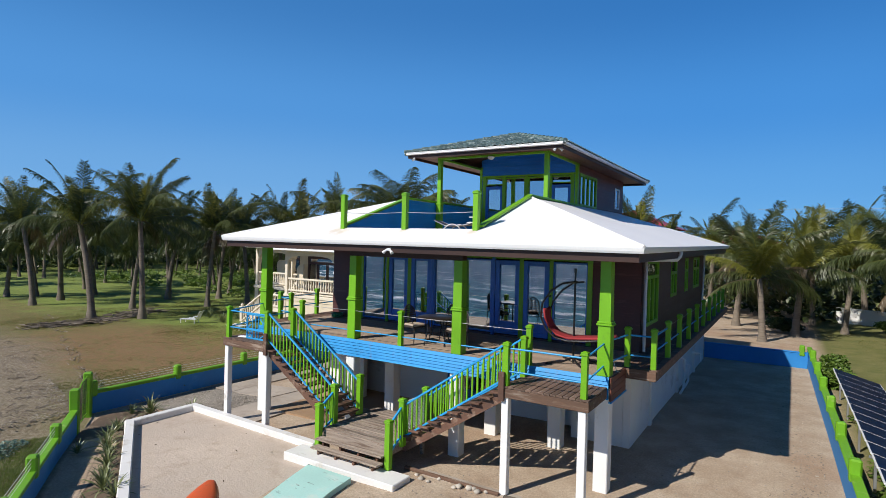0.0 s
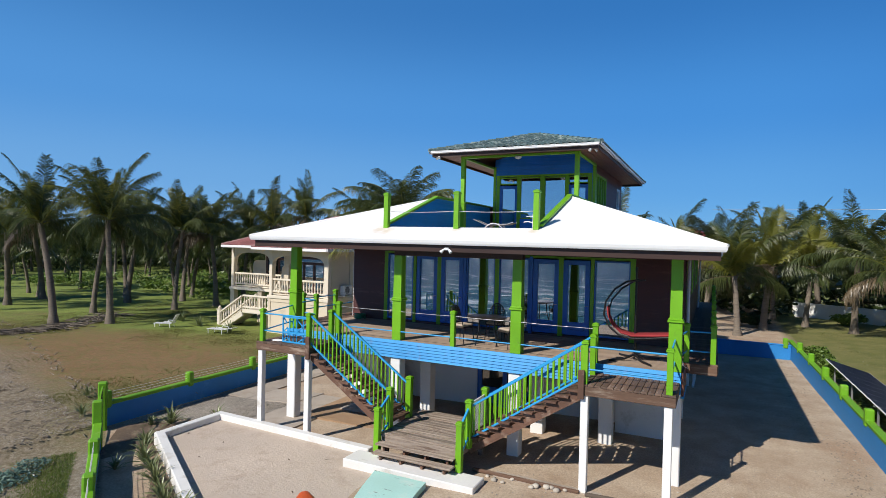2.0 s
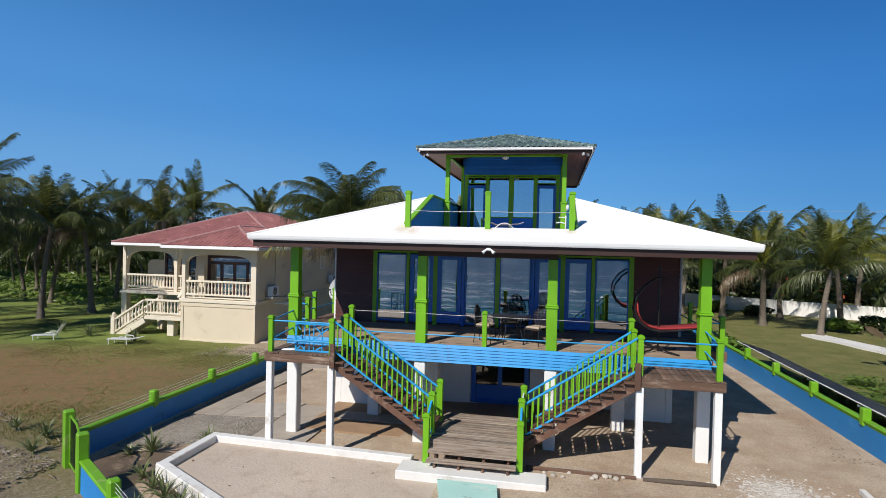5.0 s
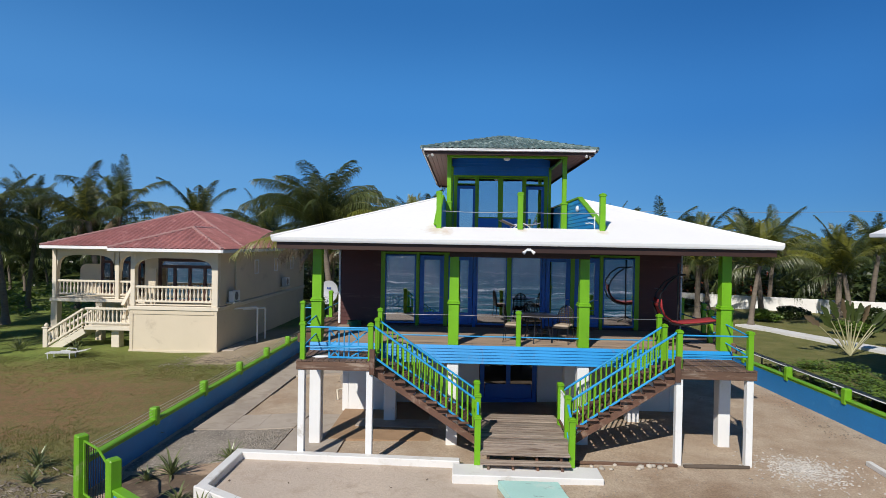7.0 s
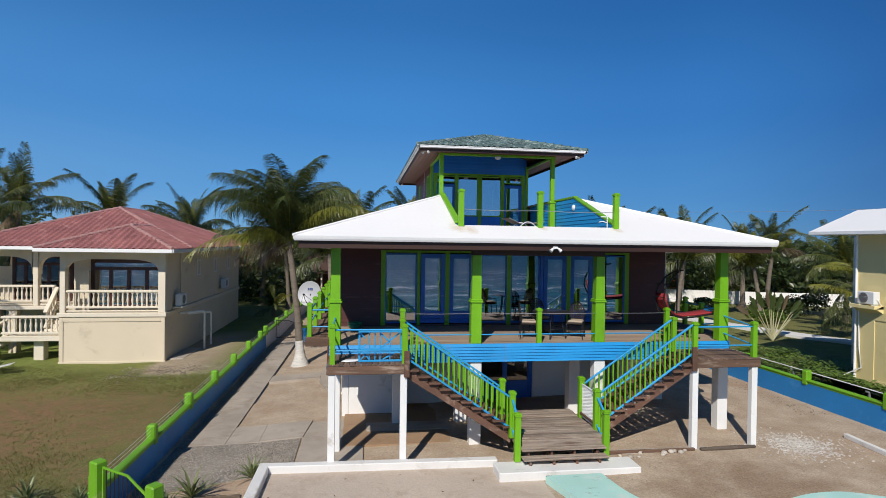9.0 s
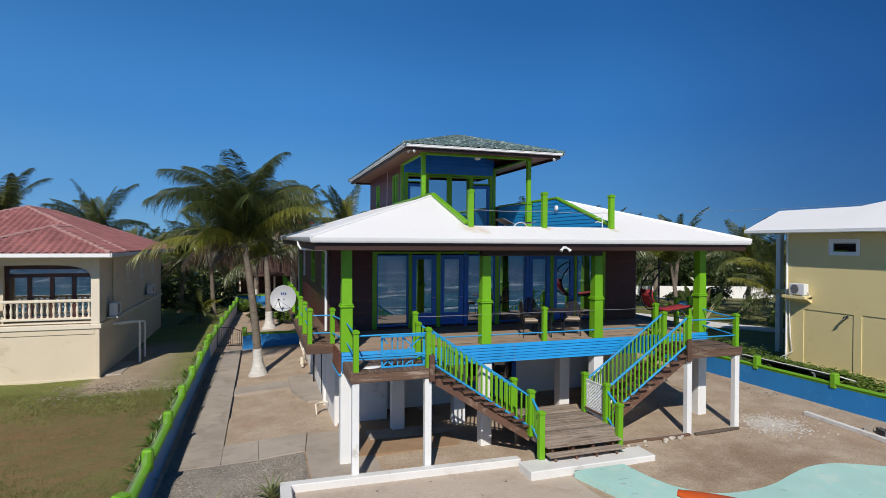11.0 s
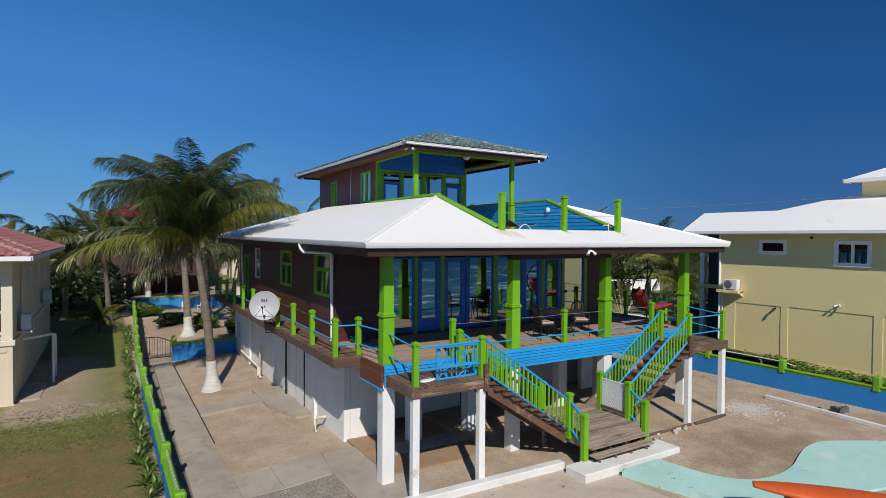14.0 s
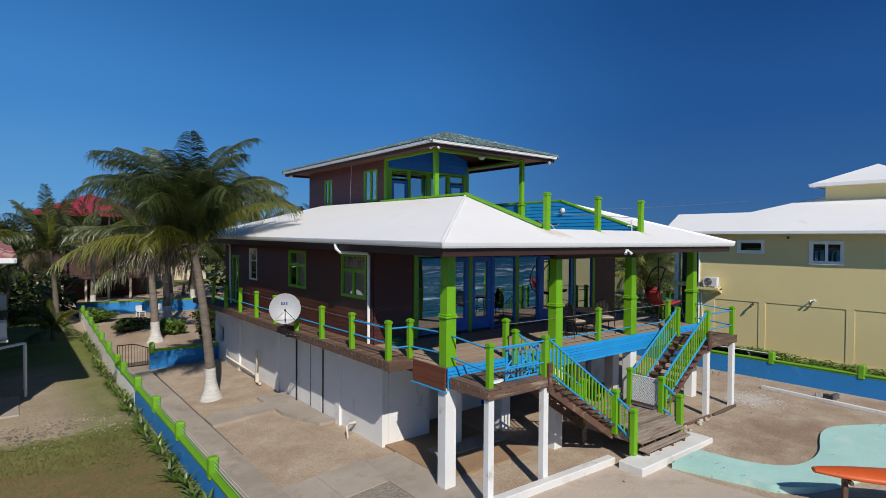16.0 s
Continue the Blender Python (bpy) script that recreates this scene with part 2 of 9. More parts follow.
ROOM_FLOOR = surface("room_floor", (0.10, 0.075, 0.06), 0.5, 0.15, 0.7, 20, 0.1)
WICKER = surface("dark_wicker", (0.03, 0.022, 0.018), 0.6, 0.3, 4, 120, 0.5)
CUSHION = surface("beige_cushion", (0.42, 0.34, 0.26), 0.9, 0.12, 3, 120, 0.3)
RED_CLOTH = surface("red_cloth", (0.36, 0.03, 0.035), 0.85, 0.2, 2, 140, 0.4)
GLASS = glass("tinted_glass", (0.16, 0.19, 0.20), 0.54)
GLASS_DIM = glass("dim_glass", (0.30, 0.30, 0.30), 0.16)
GLASS_TOWER = glass("tower_glass", (0.5, 0.54, 0.55), 0.55)
BARK = surface("palm_bark", (0.20, 0.165, 0.13), 0.9, 0.3, 1.0, 14, 0.7, stretch=(1, 1, 5), wear=(0.10, 0.08, 0.06), wear_amount=0.3, piece=0.15, dist=0.02)
LIME_WASH = surface("whitewash", (0.62, 0.60, 0.56), 0.9, 0.25, 2, 9, 1.0, wear=(0.3, 0.25, 0.19), wear_amount=0.15, wear_scale=2.5, stretch=(1, 1, 5), dist=0.02)
FROND = leaf_material("palm_leaf", (0.052, 0.078, 0.022), (0.132, 0.155, 0.048), 0.34)
FROND_LIGHT = leaf_material("young_palm_leaf", (0.15, 0.165, 0.022), (0.26, 0.255, 0.045), 0.3)
FROND_DRY = leaf_material("dry_palm_leaf", (0.10, 0.073, 0.042), (0.195, 0.145, 0.085), 0.15)
BUSH = leaf_material("bush_leaf", (0.030, 0.050, 0.014), (0.080, 0.108, 0.028), 0.22)
VINE = leaf_material("vine_leaf", (0.085, 0.155, 0.022), (0.18, 0.27, 0.05), 0.3)
SHRUB_PALE = leaf_material("strap_leaf", (0.10, 0.14, 0.05), (0.24, 0.26, 0.11), 0.2)


def scuffs(material, scale, lo, hi, colour):
    """Small chipped places where the paint is gone."""
    t = material.node_tree
    p = t.nodes["Principled BSDF"]
    old = p.inputs["Base Color"].links[0].from_socket
    n = noise_of(t, coords(t, (0.45, 1.2, 1), "World"), scale, 5, 0.6)
    where = noise_of(t, coords(t, (1, 1, 1), "World"), 0.5, 2)
    k = maths(t, "MULTIPLY", ramp(t, n, lo, hi, 0, 0.8), ramp(t, where, 0.48, 0.56))
    t.links.new(mix(t, k, old, colour), p.inputs["Base Color"])


scuffs(TURQUOISE, 5.5, 0.64, 0.67, (0.13, 0.17, 0.16))
# ---- shapes ----
class Shape:
    """Vertices and faces that become one mesh."""

    def __init__(self):
        self.v, self.f, self.s = [], [], []

    def add(self, verts, faces, smooth=False, m=None):
        n = len(self.v)
        self.v += [tuple(m @ Vector(p)) for p in verts] if m is not None else [tuple(p) for p in verts]
        self.f += [tuple(n + i for i in f) for f in faces]
        self.s += [smooth] * len(faces)
        return self

    def box(self, x0, x1, y0, y1, z0, z1, b=0.0, m=None):
        """A block, with chamfered edges where b is given."""
        b = min(b, (x1 - x0) * 0.45, (y1 - y0) * 0.45, (z1 - z0) * 0.45)
        if b <= 0:
            vs = [(x, y, z) for z in (z0, z1) for y in (y0, y1) for x in (x0, x1)]
            return self.add(vs, [(0, 2, 3, 1), (4, 5, 7, 6), (0, 1, 5, 4), (2, 6, 7, 3), (0, 4, 6, 2), (1, 3, 7, 5)], False, m)
        vs, ix = [], {}
        for sx in (0, 1):
            for sy in (0, 1):
                for sz in (0, 1):
                    c = ((x0, x1)[sx], (y0, y1)[sy], (z0, z1)[sz])
                    d = (1 - 2 * sx, 1 - 2 * sy, 1 - 2 * sz)
                    for a in range(3):
                        ix[sx, sy, sz, a] = len(vs)
                        vs.append(tuple(c[k] + (0 if k == a else b * d[k]) for k in range(3)))
        fs = []
        for a in range(3):
            o = [k for k in range(3) if k != a]
            for sa in (0, 1):
                quad = []
                for p, q in ((0, 0), (1, 0), (1, 1), (0, 1)):
                    key = [0, 0, 0]
                    key[a], key[o[0]], key[o[1]] = sa, p, q
                    quad.append(ix[(*key, a)])
                if (sa == 0) == (a != 1):
                    quad.reverse()
                fs.append(tuple(quad))
        for a in range(3):
            o = [k for k in range(3) if k != a]
            for p in (0, 1):
                for q in (0, 1):
                    k0, k1 = [0, 0, 0], [0, 0, 0]
                    k0[a], k1[a] = 0, 1
                    k0[o[0]] = k1[o[0]] = p
                    k0[o[1]] = k1[o[1]] = q
                    quad = [ix[(*k0, o[0])], ix[(*k1, o[0])], ix[(*k1, o[1])], ix[(*k0, o[1])]]
                    if (p == q) == (a != 1):
                        quad.reverse()
                    fs.append(tuple(quad))
        for sx in (0, 1):
            for sy in (0, 1):
                for sz in (0, 1):
                    tri = [ix[sx, sy, sz, a] for a in range(3)]
                    if (sx + sy + sz) % 2 == 0:
                        tri.reverse()
                    fs.append(tuple(tri))
        return self.add(vs, fs, False, m)

    def bar(self, a, b, w, h, c=0.004):
        """A straight squared bar from a to b, w wide and h high."""
        a, b = Vector(a), Vector(b)
        d = b - a
        side = d.cross(Vector((0, 0, 1)))
        side = side.normalized() if side.length > 1e-5 else Vector((1, 0, 0))
        up = side.cross(d).normalized()
        m = Matrix((( *side, 0), (*d.normalized(), 0), (*up, 0), (0, 0, 0, 1))).transposed()
        m.translation = a
        return self.box(-w / 2, w / 2, 0, d.length, -h / 2, h / 2, c, m)

    def tube(self, pts, r, n=8, cap=True):
        """A round bar along pts; r is one radius or one for each point."""
        pts = [Vector(p) for p in pts]
        rs = r if isinstance(r, (list, tuple)) else [r] * len(pts)
        vs, fs = [], []
        ref = Vector((0.31, 0.17, 0.93)).normalized()
        for i, p in enumerate(pts):
            d = (pts[min(i + 1, len(pts) - 1)] - pts[max(i - 1, 0)]).normalized()
            s = d.cross(ref)
            s = s.normalized() if s.length > 1e-4 else Vector((1, 0, 0))
            u = s.cross(d)
            for k in range(n):
                a = 2 * math.pi * k / n
                vs.append(p + (s * math.cos(a) + u * math.sin(a)) * rs[i])
        for i in range(len(pts) - 1):
            for k in range(n):
                j = (k + 1) % n
                fs.append((i * n + k, (i + 1) * n + k, (i + 1) * n + j, i * n + j))
        self.add(vs, fs, True)
        if cap:
            self.add([vs[k] for k in range(n)], [tuple(range(n))])
            self.add([vs[-n + k] for k in range(n)], [tuple(reversed(range(n)))])
        return self

    def lathe(self, profile, n=16, m=None):
        """A turned body from (radius, height) pairs."""
        vs = [(r * math.cos(2 * math.pi * k / n), r * math.sin(2 * math.pi * k / n), z) for r, z in profile for k in range(n)]
        fs = [(i * n + k, i * n + (k + 1) % n, (i + 1) * n + (k + 1) % n, (i + 1) * n + k) for i in range(len(profile) - 1) for k in range(n)]
        self.add(vs, fs, True, m)
        self.add([vs[k] for k in range(n)], [tuple(reversed(range(n)))], False, m)
        self.add([vs[-n + k] for k in range(n)], [tuple(range(n))], False, m)
        return self

    def prism(self, poly, z0, z1, m=None):
        """An upright prism over a plan outline (counter-clockwise)."""
        n = len(poly)
        vs = [(x, y, z0) for x, y in poly] + [(x, y, z1) for x, y in poly]
        fs = [tuple(reversed(range(n))), tuple(range(n, 2 * n))] + [(i, (i + 1) % n, n + (i + 1) % n, n + i) for i in range(n)]
        return self.add(vs, fs, False, m)

    def quad(self, a, b, c, d, smooth=False):
        return self.add([a, b, c, d], [(0, 1, 2, 3)], smooth)

    def tri(self, a, b, c):
        return self.add([a, b, c], [(0, 1, 2)])

    def mesh(self, name, *mats):
        me = bpy.data.meshes.new(name)
        me.from_pydata(self.v, [], self.f)
        me.polygons.foreach_set("use_smooth", self.s)
        for m in mats:
            me.materials.append(m)
        me.update()
        return me


def thing(name, at=(0, 0, 0), turn=0.0, label="", category="", group="", kind=""):
    ob = new(name)
    ob.empty_display_size = 0.2
    ob.matrix_basis = pose(*at, 0, 0, turn)
    return tagged(ob, label, category, group, kind)


def part(name, shape, material, parent, label="", kind=""):
    me = shape if isinstance(shape, bpy.types.Mesh) else shape.mesh(name, material)
    ob = new(name, me)
    ob.parent = parent
    return tagged(ob, label, kind=kind)


def solid(name, shape, material, at=(0, 0, 0), turn=0.0, label="", category="", group="", kind=""):
    """A thing that is one mesh."""
    ob = new(name, shape if isinstance(shape, bpy.types.Mesh) else shape.mesh(name, material))
    ob.matrix_basis = pose(*at, 0, 0, turn)
    return tagged(ob, label, category, group, kind)


def shared(name, mesh_, parent, m=None):
    """A piece on a mesh that it shares with its like."""
    ob = new(name, mesh_)
    ob.parent = parent
    if m is not None:
        ob.matrix_basis = m
    return ob


def lerp(a, b, t):
    return a + (b - a) * t


def ease(t):
    t = max(0.0, min(1.0, t))
    return t * t * (3 - 2 * t)


# ---- ground and sea ----
CX = -8.30                      # the middle of the house
FENCE_L, FENCE_R = -18.75, 2.6


def ground_z(x, y):
    z = lerp(-0.27, 0.0, ease((x + 14.5) / 11.0))
    if x > -18.8:
        z = lerp(-0.44, z, ease((x + 17.4) / 2.7))
    z = lerp(z, 0.12, ease((x - 3.0) / 3.5))
    z = lerp(z, -0.42, ease((-19.0 - x) / 6.0))
    z -= 0.1 * ease((y - 18) / 12.0)
    z = lerp(z, -1.7, ease((5.5 - y) / 11.0)) if x > -20 else lerp(z, -1.7, ease((7.5 - y) / 13.0))
    return z


def ground_material():
    m, t, p = nodes_of("ground")
    v = coords(t, (1, 1, 1), "World")
    sep = t.nodes.new("ShaderNodeSeparateXYZ")
    t.links.new(v, sep.inputs[0])
    x, y = sep.outputs[0], sep.outputs[1]
    n1, n2 = noise_of(t, v, 0.16, 5, 0.6), noise_of(t, v, 0.9, 6, 0.65)
    n3, n4 = noise_of(t, v, 7.0, 6, 0.7), noise_of(t, v, 45.0, 3, 0.6)
    sand = mix(t, ramp(t, n2, 0.35, 0.68), (0.355, 0.262, 0.182), (0.49, 0.395, 0.295))
    sand = mix(t, ramp(t, n1, 0.50, 0.66, 0, 0.55), sand, (0.33, 0.195, 0.115))
    sand = mix(t, ramp(t, n3, 0.54, 0.75, 0, 0.4), sand, (0.24, 0.165, 0.105))
    sand = mix(t, ramp(t, n4, 0.62, 0.72, 0, 0.5), sand, (0.52, 0.47, 0.40))
    grass = mix(t, ramp(t, n2, 0.35, 0.65), (0.118, 0.128, 0.024), (0.20, 0.188, 0.048))
    grass = mix(t, ramp(t, n3, 0.46, 0.7, 0, 0.5), grass, (0.07, 0.065, 0.018))
    far = mix(t, ramp(t, n2, 0.35, 0.65), (0.125, 0.205, 0.022), (0.235, 0.315, 0.05))
    far = mix(t, ramp(t, n3, 0.45, 0.7, 0, 0.5), far, (0.085, 0.095, 0.022))
    wet = ramp(t, maths(t, "ADD", y, maths(t, "MULTIPLY", maths(t, "SUBTRACT", n1, 0.5), 22.0)), 18.5, 23.0)
    grass = mix(t, ramp(t, n4, 0.42, 0.62, 0, 0.55), grass, (0.065, 0.072, 0.015))
    n5 = noise_of(t, v, 2.3, 5, 0.7)
    grass = mix(t, ramp(t, n5, 0.47, 0.62, 0, 0.65), grass, (0.225, 0.130, 0.058))
    grass = mix(t, maths(t, "MULTIPLY", wet, ramp(t, x, -32.0, -26.0, 0.85, 0.4)), grass, far)
    earth = mix(t, ramp(t, n3, 0.35, 0.7), (0.205, 0.100, 0.044), (0.29, 0.158, 0.074))
    earth = mix(t, ramp(t, n4, 0.5, 0.66, 0, 0.55), earth, (0.10, 0.085, 0.03))
    earth = mix(t, ramp(t, n5, 0.40, 0.54, 0.65, 0), earth, grass)
    debris = mix(t, ramp(t, n3, 0.4, 0.62), (0.16, 0.12, 0.075), (0.33, 0.275, 0.205))
    debris = mix(t, ramp(t, n4, 0.5, 0.66, 0, 0.75), debris, (0.10, 0.075, 0.05))
    wob = maths(t, "MULTIPLY", maths(t, "SUBTRACT", n1, 0.5), 16.0)
    wob2 = maths(t, "MULTIPLY", maths(t, "SUBTRACT", n2, 0.5), 2.6)
    # the lawn: bare brown earth in its middle, green further off
    bx = maths(t, "MULTIPLY", maths(t, "ADD", x, 28.5), 0.125)
    by = maths(t, "MULTIPLY", maths(t, "SUBTRACT", y, 17.0), 0.17)
    r2 = maths(t, "ADD", maths(t, "MULTIPLY", bx, bx), maths(t, "MULTIPLY", by, by))
    bare = ramp(t, maths(t, "ADD", r2, maths(t, "MULTIPLY", wob2, 0.6)), 0.3, 1.6, 0.92, 0.0)
    lawn = mix(t, bare, grass, earth)
    n7, n8 = noise_of(t, v, 12.0, 6, 0.75), noise_of(t, v, 30.0, 4, 0.7)
    lawn = mix(t, ramp(t, n7, 0.50, 0.62, 0, 0.5), lawn, mix(t, wet, (0.125, 0.105, 0.034), (0.095, 0.125, 0.022)))
    dry = mix(t, wet, (0.30, 0.215, 0.105), (0.24, 0.26, 0.07))
    lawn = mix(t, ramp(t, n8, 0.53, 0.62, 0, 0.5), lawn, dry)
    lawn = mix(t, ramp(t, n8, 0.36, 0.46, 0.6, 0), lawn, (0.070, 0.058, 0.022))
    shore = ramp(t, maths(t, "ADD", maths(t, "ADD", maths(t, "SUBTRACT", y, maths(t, "MULTIPLY", maths(t, "MAXIMUM", maths(t, "ADD", x, 19.0), -14.0), -0.30)), maths(t, "MULTIPLY", wob2, 0.8)), maths(t, "MULTIPLY", wob, 0.25)), 8.4, 11.4, 0.85, 0.0)
    lawn = mix(t, shore, lawn, debris)
    # lawn outside the yard to the west, and behind to the east
    seaward = maths(t, "MULTIPLY", maths(t, "MAXIMUM", maths(t, "SUBTRACT", 10.0, y), 0.0), -1.47)
    west = ramp(t, maths(t, "ADD", maths(t, "ADD", x, seaward), maths(t, "MULTIPLY", wob2, 0.12)), -18.95, -18.75, 1.0, 0.0)
    east = ramp(t, maths(t, "ADD", x, maths(t, "MULTIPLY", wob2, 0.15)), 2.5, 3.2, 0.0, 1.0)
    back = ramp(t, maths(t, "ADD", y, wob2), 70.0, 80.0, 0.0, 1.0)
    east_lawn = mix(t, ramp(t, n2, 0.4, 0.7), (0.12, 0.13, 0.03), (0.20, 0.18, 0.06))
    trod = maths(t, "MULTIPLY", ramp(t, maths(t, "ADD", x, maths(t, "MULTIPLY", wob2, 0.35)), -23.4, -22.9), ramp(t, maths(t, "ADD", y, maths(t, "ADD", wob2, maths(t, "MULTIPLY", n3, 1.6))), 24.0, 24.5))
    trod = maths(t, "MULTIPLY", trod, ramp(t, maths(t, "ADD", y, wob2), 33.0, 36.0, 1.0, 0.0))
    trod = maths(t, "MULTIPLY", trod, ramp(t, maths(t, "ADD", x, maths(t, "MULTIPLY", wob2, 0.5)), -21.2, -19.9, 1.0, 0.25))
    trod = maths(t, "MULTIPLY", trod, ramp(t, n7, 0.36, 0.5, 0.55, 0.95))
    lawn = mix(t, trod, lawn, mix(t, ramp(t, n8, 0.45, 0.6), sand, (0.30, 0.24, 0.17)))
    c = mix(t, west, sand, lawn)
    c = mix(t, east, c, east_lawn)
    c = mix(t, back, c, grass)
    spill = t.nodes.new("ShaderNodeVectorMath")
    spill.operation = "DISTANCE"
    t.links.new(coords(t, (1, 1, 0), "World"), spill.inputs[0])
    spill.inputs[1].default_value = (-1.15, 11.65, 0)
    chalk = ramp(t, maths(t, "ADD", spill.outputs["Value"], maths(t, "MULTIPLY", maths(t, "SUBTRACT", n3, 0.5), 2.4)), 0.1, 1.0, 0.8, 0.0)
    c = mix(t, chalk, c, (0.60, 0.57, 0.53))
    bed = t.nodes.new("ShaderNodeVectorMath")
    bed.operation = "DISTANCE"
    t.links.new(coords(t, (0.62, 1, 0), "World"), bed.inputs[0])
    bed.inputs[1].default_value = (-4.2 * 0.62, 9.35, 0)
    soil = ramp(t, maths(t, "ADD", bed.outputs["Value"], maths(t, "MULTIPLY", maths(t, "SUBTRACT", n2, 0.5), 2.2)), 0.4, 1.5, 0.7, 0.0)
    c = mix(t, soil, c, (0.24, 0.155, 0.095))
    beach = ramp(t, maths(t, "ADD", y, wob2), 2.0, 4.5, 1.0, 0.0)
    c = mix(t, beach, c, debris)
    n6 = noise_of(t, v, 19.0, 5, 0.7)
    speck = t.nodes.new("ShaderNodeHueSaturation")
    t.links.new(ramp(t, n6, 0.3, 0.7, 0.72, 1.24), speck.inputs["Value"])
    t.links.new(c, speck.inputs["Color"])
    c = speck.outputs[0]
    t.links.new(c, p.inputs["Base Color"])
    p.inputs["Roughness"].default_value = 0.95
    bump(t, p, maths(t, "ADD", n3, maths(t, "MULTIPLY", n4, 0.5)), 0.55, 0.03)
    return m


def ground_axis(lo, hi, dense_lo, dense_hi, step):
    out = list(np.arange(dense_lo, dense_hi + 1e-6, step))
    d, a = step, dense_lo
    while a > lo:
        d *= 1.35
        a = max(lo, a - d)
        out.insert(0, a)
    d, a = step, dense_hi
    while a < hi:
        d *= 1.35
        a = min(hi, a + d)
        out.append(a)
    return [float(q) for q in out]


def build_ground():
    xs, ys = ground_axis(-2500, 2500, -46, 14, 0.5), ground_axis(-8, 2800, -6, 56, 0.5)
    s = Shape()
    vs, fs, nx = [], [], len(xs)
    for y in ys:
        for x in xs:
            near = ease((70 - abs(x + 10)) / 40) * ease((90 - y) / 40)
            k = noise.noise((x * 0.7, y * 0.7, 0)) * 0.035 + noise.noise((x * 0.16, y * 0.16, 4)) * 0.07
            inside = FENCE_L - 0.4 < x < FENCE_R + 0.4 and 5 < y < 34
            vs.append((x, y, ground_z(x, y) + k * near * (0.3 if inside else 1.0)))
    for j in range(len(ys) - 1):
        for i in range(nx - 1):
            fs.append((j * nx + i, j * nx + i + 1, (j + 1) * nx + i + 1, (j + 1) * nx + i))
    s.add(vs, fs, True)
    return solid("ground", s, ground_material(), kind="structure", label="sandy yard earth running out into dry lawn", category="ground")


build_ground()


def sea_material():
    m, t, p = nodes_of("sea")
    v = coords(t, (1, 1, 1), "World")
    sep = t.nodes.new("ShaderNodeSeparateXYZ")
    t.links.new(v, sep.inputs[0])
    stretched = coords(t, (0.35, 1.0, 1.0), "World")
    w1, w2 = noise_of(t, stretched, 0.11, 3, 0.55), noise_of(t, stretched, 0.7, 4, 0.6)
    w3 = noise_of(t, coords(t, (0.6, 1, 1), "World"), 1.7, 5, 0.7)
    foam_n = noise_of(t, coords(t, (0.2, 1.0, 1.0), "World"), 0.14, 6, 0.72, 1.3)
    shallow = ramp(t, maths(t, "ADD", sep.outputs[1], maths(t, "MULTIPLY", w1, 12.0)), -70, -6, 0.0, 1.0)
    foam = maths(t, "MULTIPLY", ramp(t, foam_n, 0.54, 0.64), ramp(t, sep.outputs[1], -110, -20, 0.0, 1.0))
    # small white flecks: whitecaps, and sun glitter painted into the base colour
    caps = noise_of(t, coords(t, (0.5, 1.0, 1.0), "World"), 0.9, 6, 0.75, 0.8)
    foam = maths(t, "MAXIMUM", foam, ramp(t, caps, 0.63, 0.70, 0.0, 0.8))
    c = mix(t, shallow, (0.010, 0.075, 0.135), (0.030, 0.155, 0.20))
    c = mix(t, ramp(t, w2, 0.42, 0.58, 0, 0.75), c, (0.007, 0.045, 0.095))
    c = mix(t, foam, c, (0.72, 0.76, 0.78))
    t.links.new(c, p.inputs["Base Color"])
    p.inputs["Specular IOR Level"].default_value = 0.0
    p.inputs["Roughness"].default_value = 0.9
    gl, mx = t.nodes.new("ShaderNodeBsdfGlossy"), t.nodes.new("ShaderNodeMixShader")
    gl.inputs["Roughness"].default_value = 0.17
    mx.inputs[0].default_value = 0.10
    t.links.new(p.outputs[0], mx.inputs[1])
    t.links.new(gl.outputs[0], mx.inputs[2])
    t.links.new(mx.outputs[0], t.nodes["Material Output"].inputs[0])
    bump(t, gl, maths(t, "ADD", maths(t, "ADD", maths(t, "MULTIPLY", w1, 3.5), w2), maths(t, "MULTIPLY", w3, 0.9)), 1.0, 0.6)
    return m


sea = Shape()
sx = list(np.arange(-150, 110.1, 0.9))
sy, step = [-4.5], 0.45
while sy[-1] > -220:
    sy.append(sy[-1] - step)
    step *= 1.022
vs = []
for y in sy:
    far = ease((-y - 4.5) / 12.0)
    for x in sx:
        h = 0.22 * noise.noise((x * 0.30, y * 0.62, 1.0)) + 0.20 * noise.noise((x * 0.11, y * 0.26, 5.0)) + 0.11 * noise.noise((x * 0.8, y * 1.3, 8.0))
        vs.append((float(x), float(y), h * (0.3 + 0.7 * far)))
nx = len(sx)
sea.add(vs, [(j * nx + i + 1, j * nx + i, (j + 1) * nx + i, (j + 1) * nx + i + 1) for j in range(len(sy) - 1) for i in range(nx - 1)], True)
x0, x1, y1 = float(sx[0]), float(sx[-1]), float(sy[-1])
sea.quad((-2600, -2600, 0), (2600, -2600, 0), (2600, y1, 0), (-2600, y1, 0))
sea.quad((-2600, y1, 0), (x0, y1, 0), (x0, -4.5, 0), (-2600, -4.5, 0))
sea.quad((x1, y1, 0), (2600, y1, 0), (2600, -4.5, 0), (x1, -4.5, 0))
solid("sea", sea, sea_material(), (0, 0, -1.45), kind="structure", label="choppy blue sea with lines of surf", category="water")


# ---- the main house ----
house = thing("beach_house", (CX, 0, 0), label="raised beach house, dark brown boards, white roof, lime and blue trim", category="house")
DECK_Z, PLAT_Z = 2.69, 2.48
FRONT_Y, BACK_Y = 16.55, 30.2       # the walls of the main floor
WALL_U = 5.85
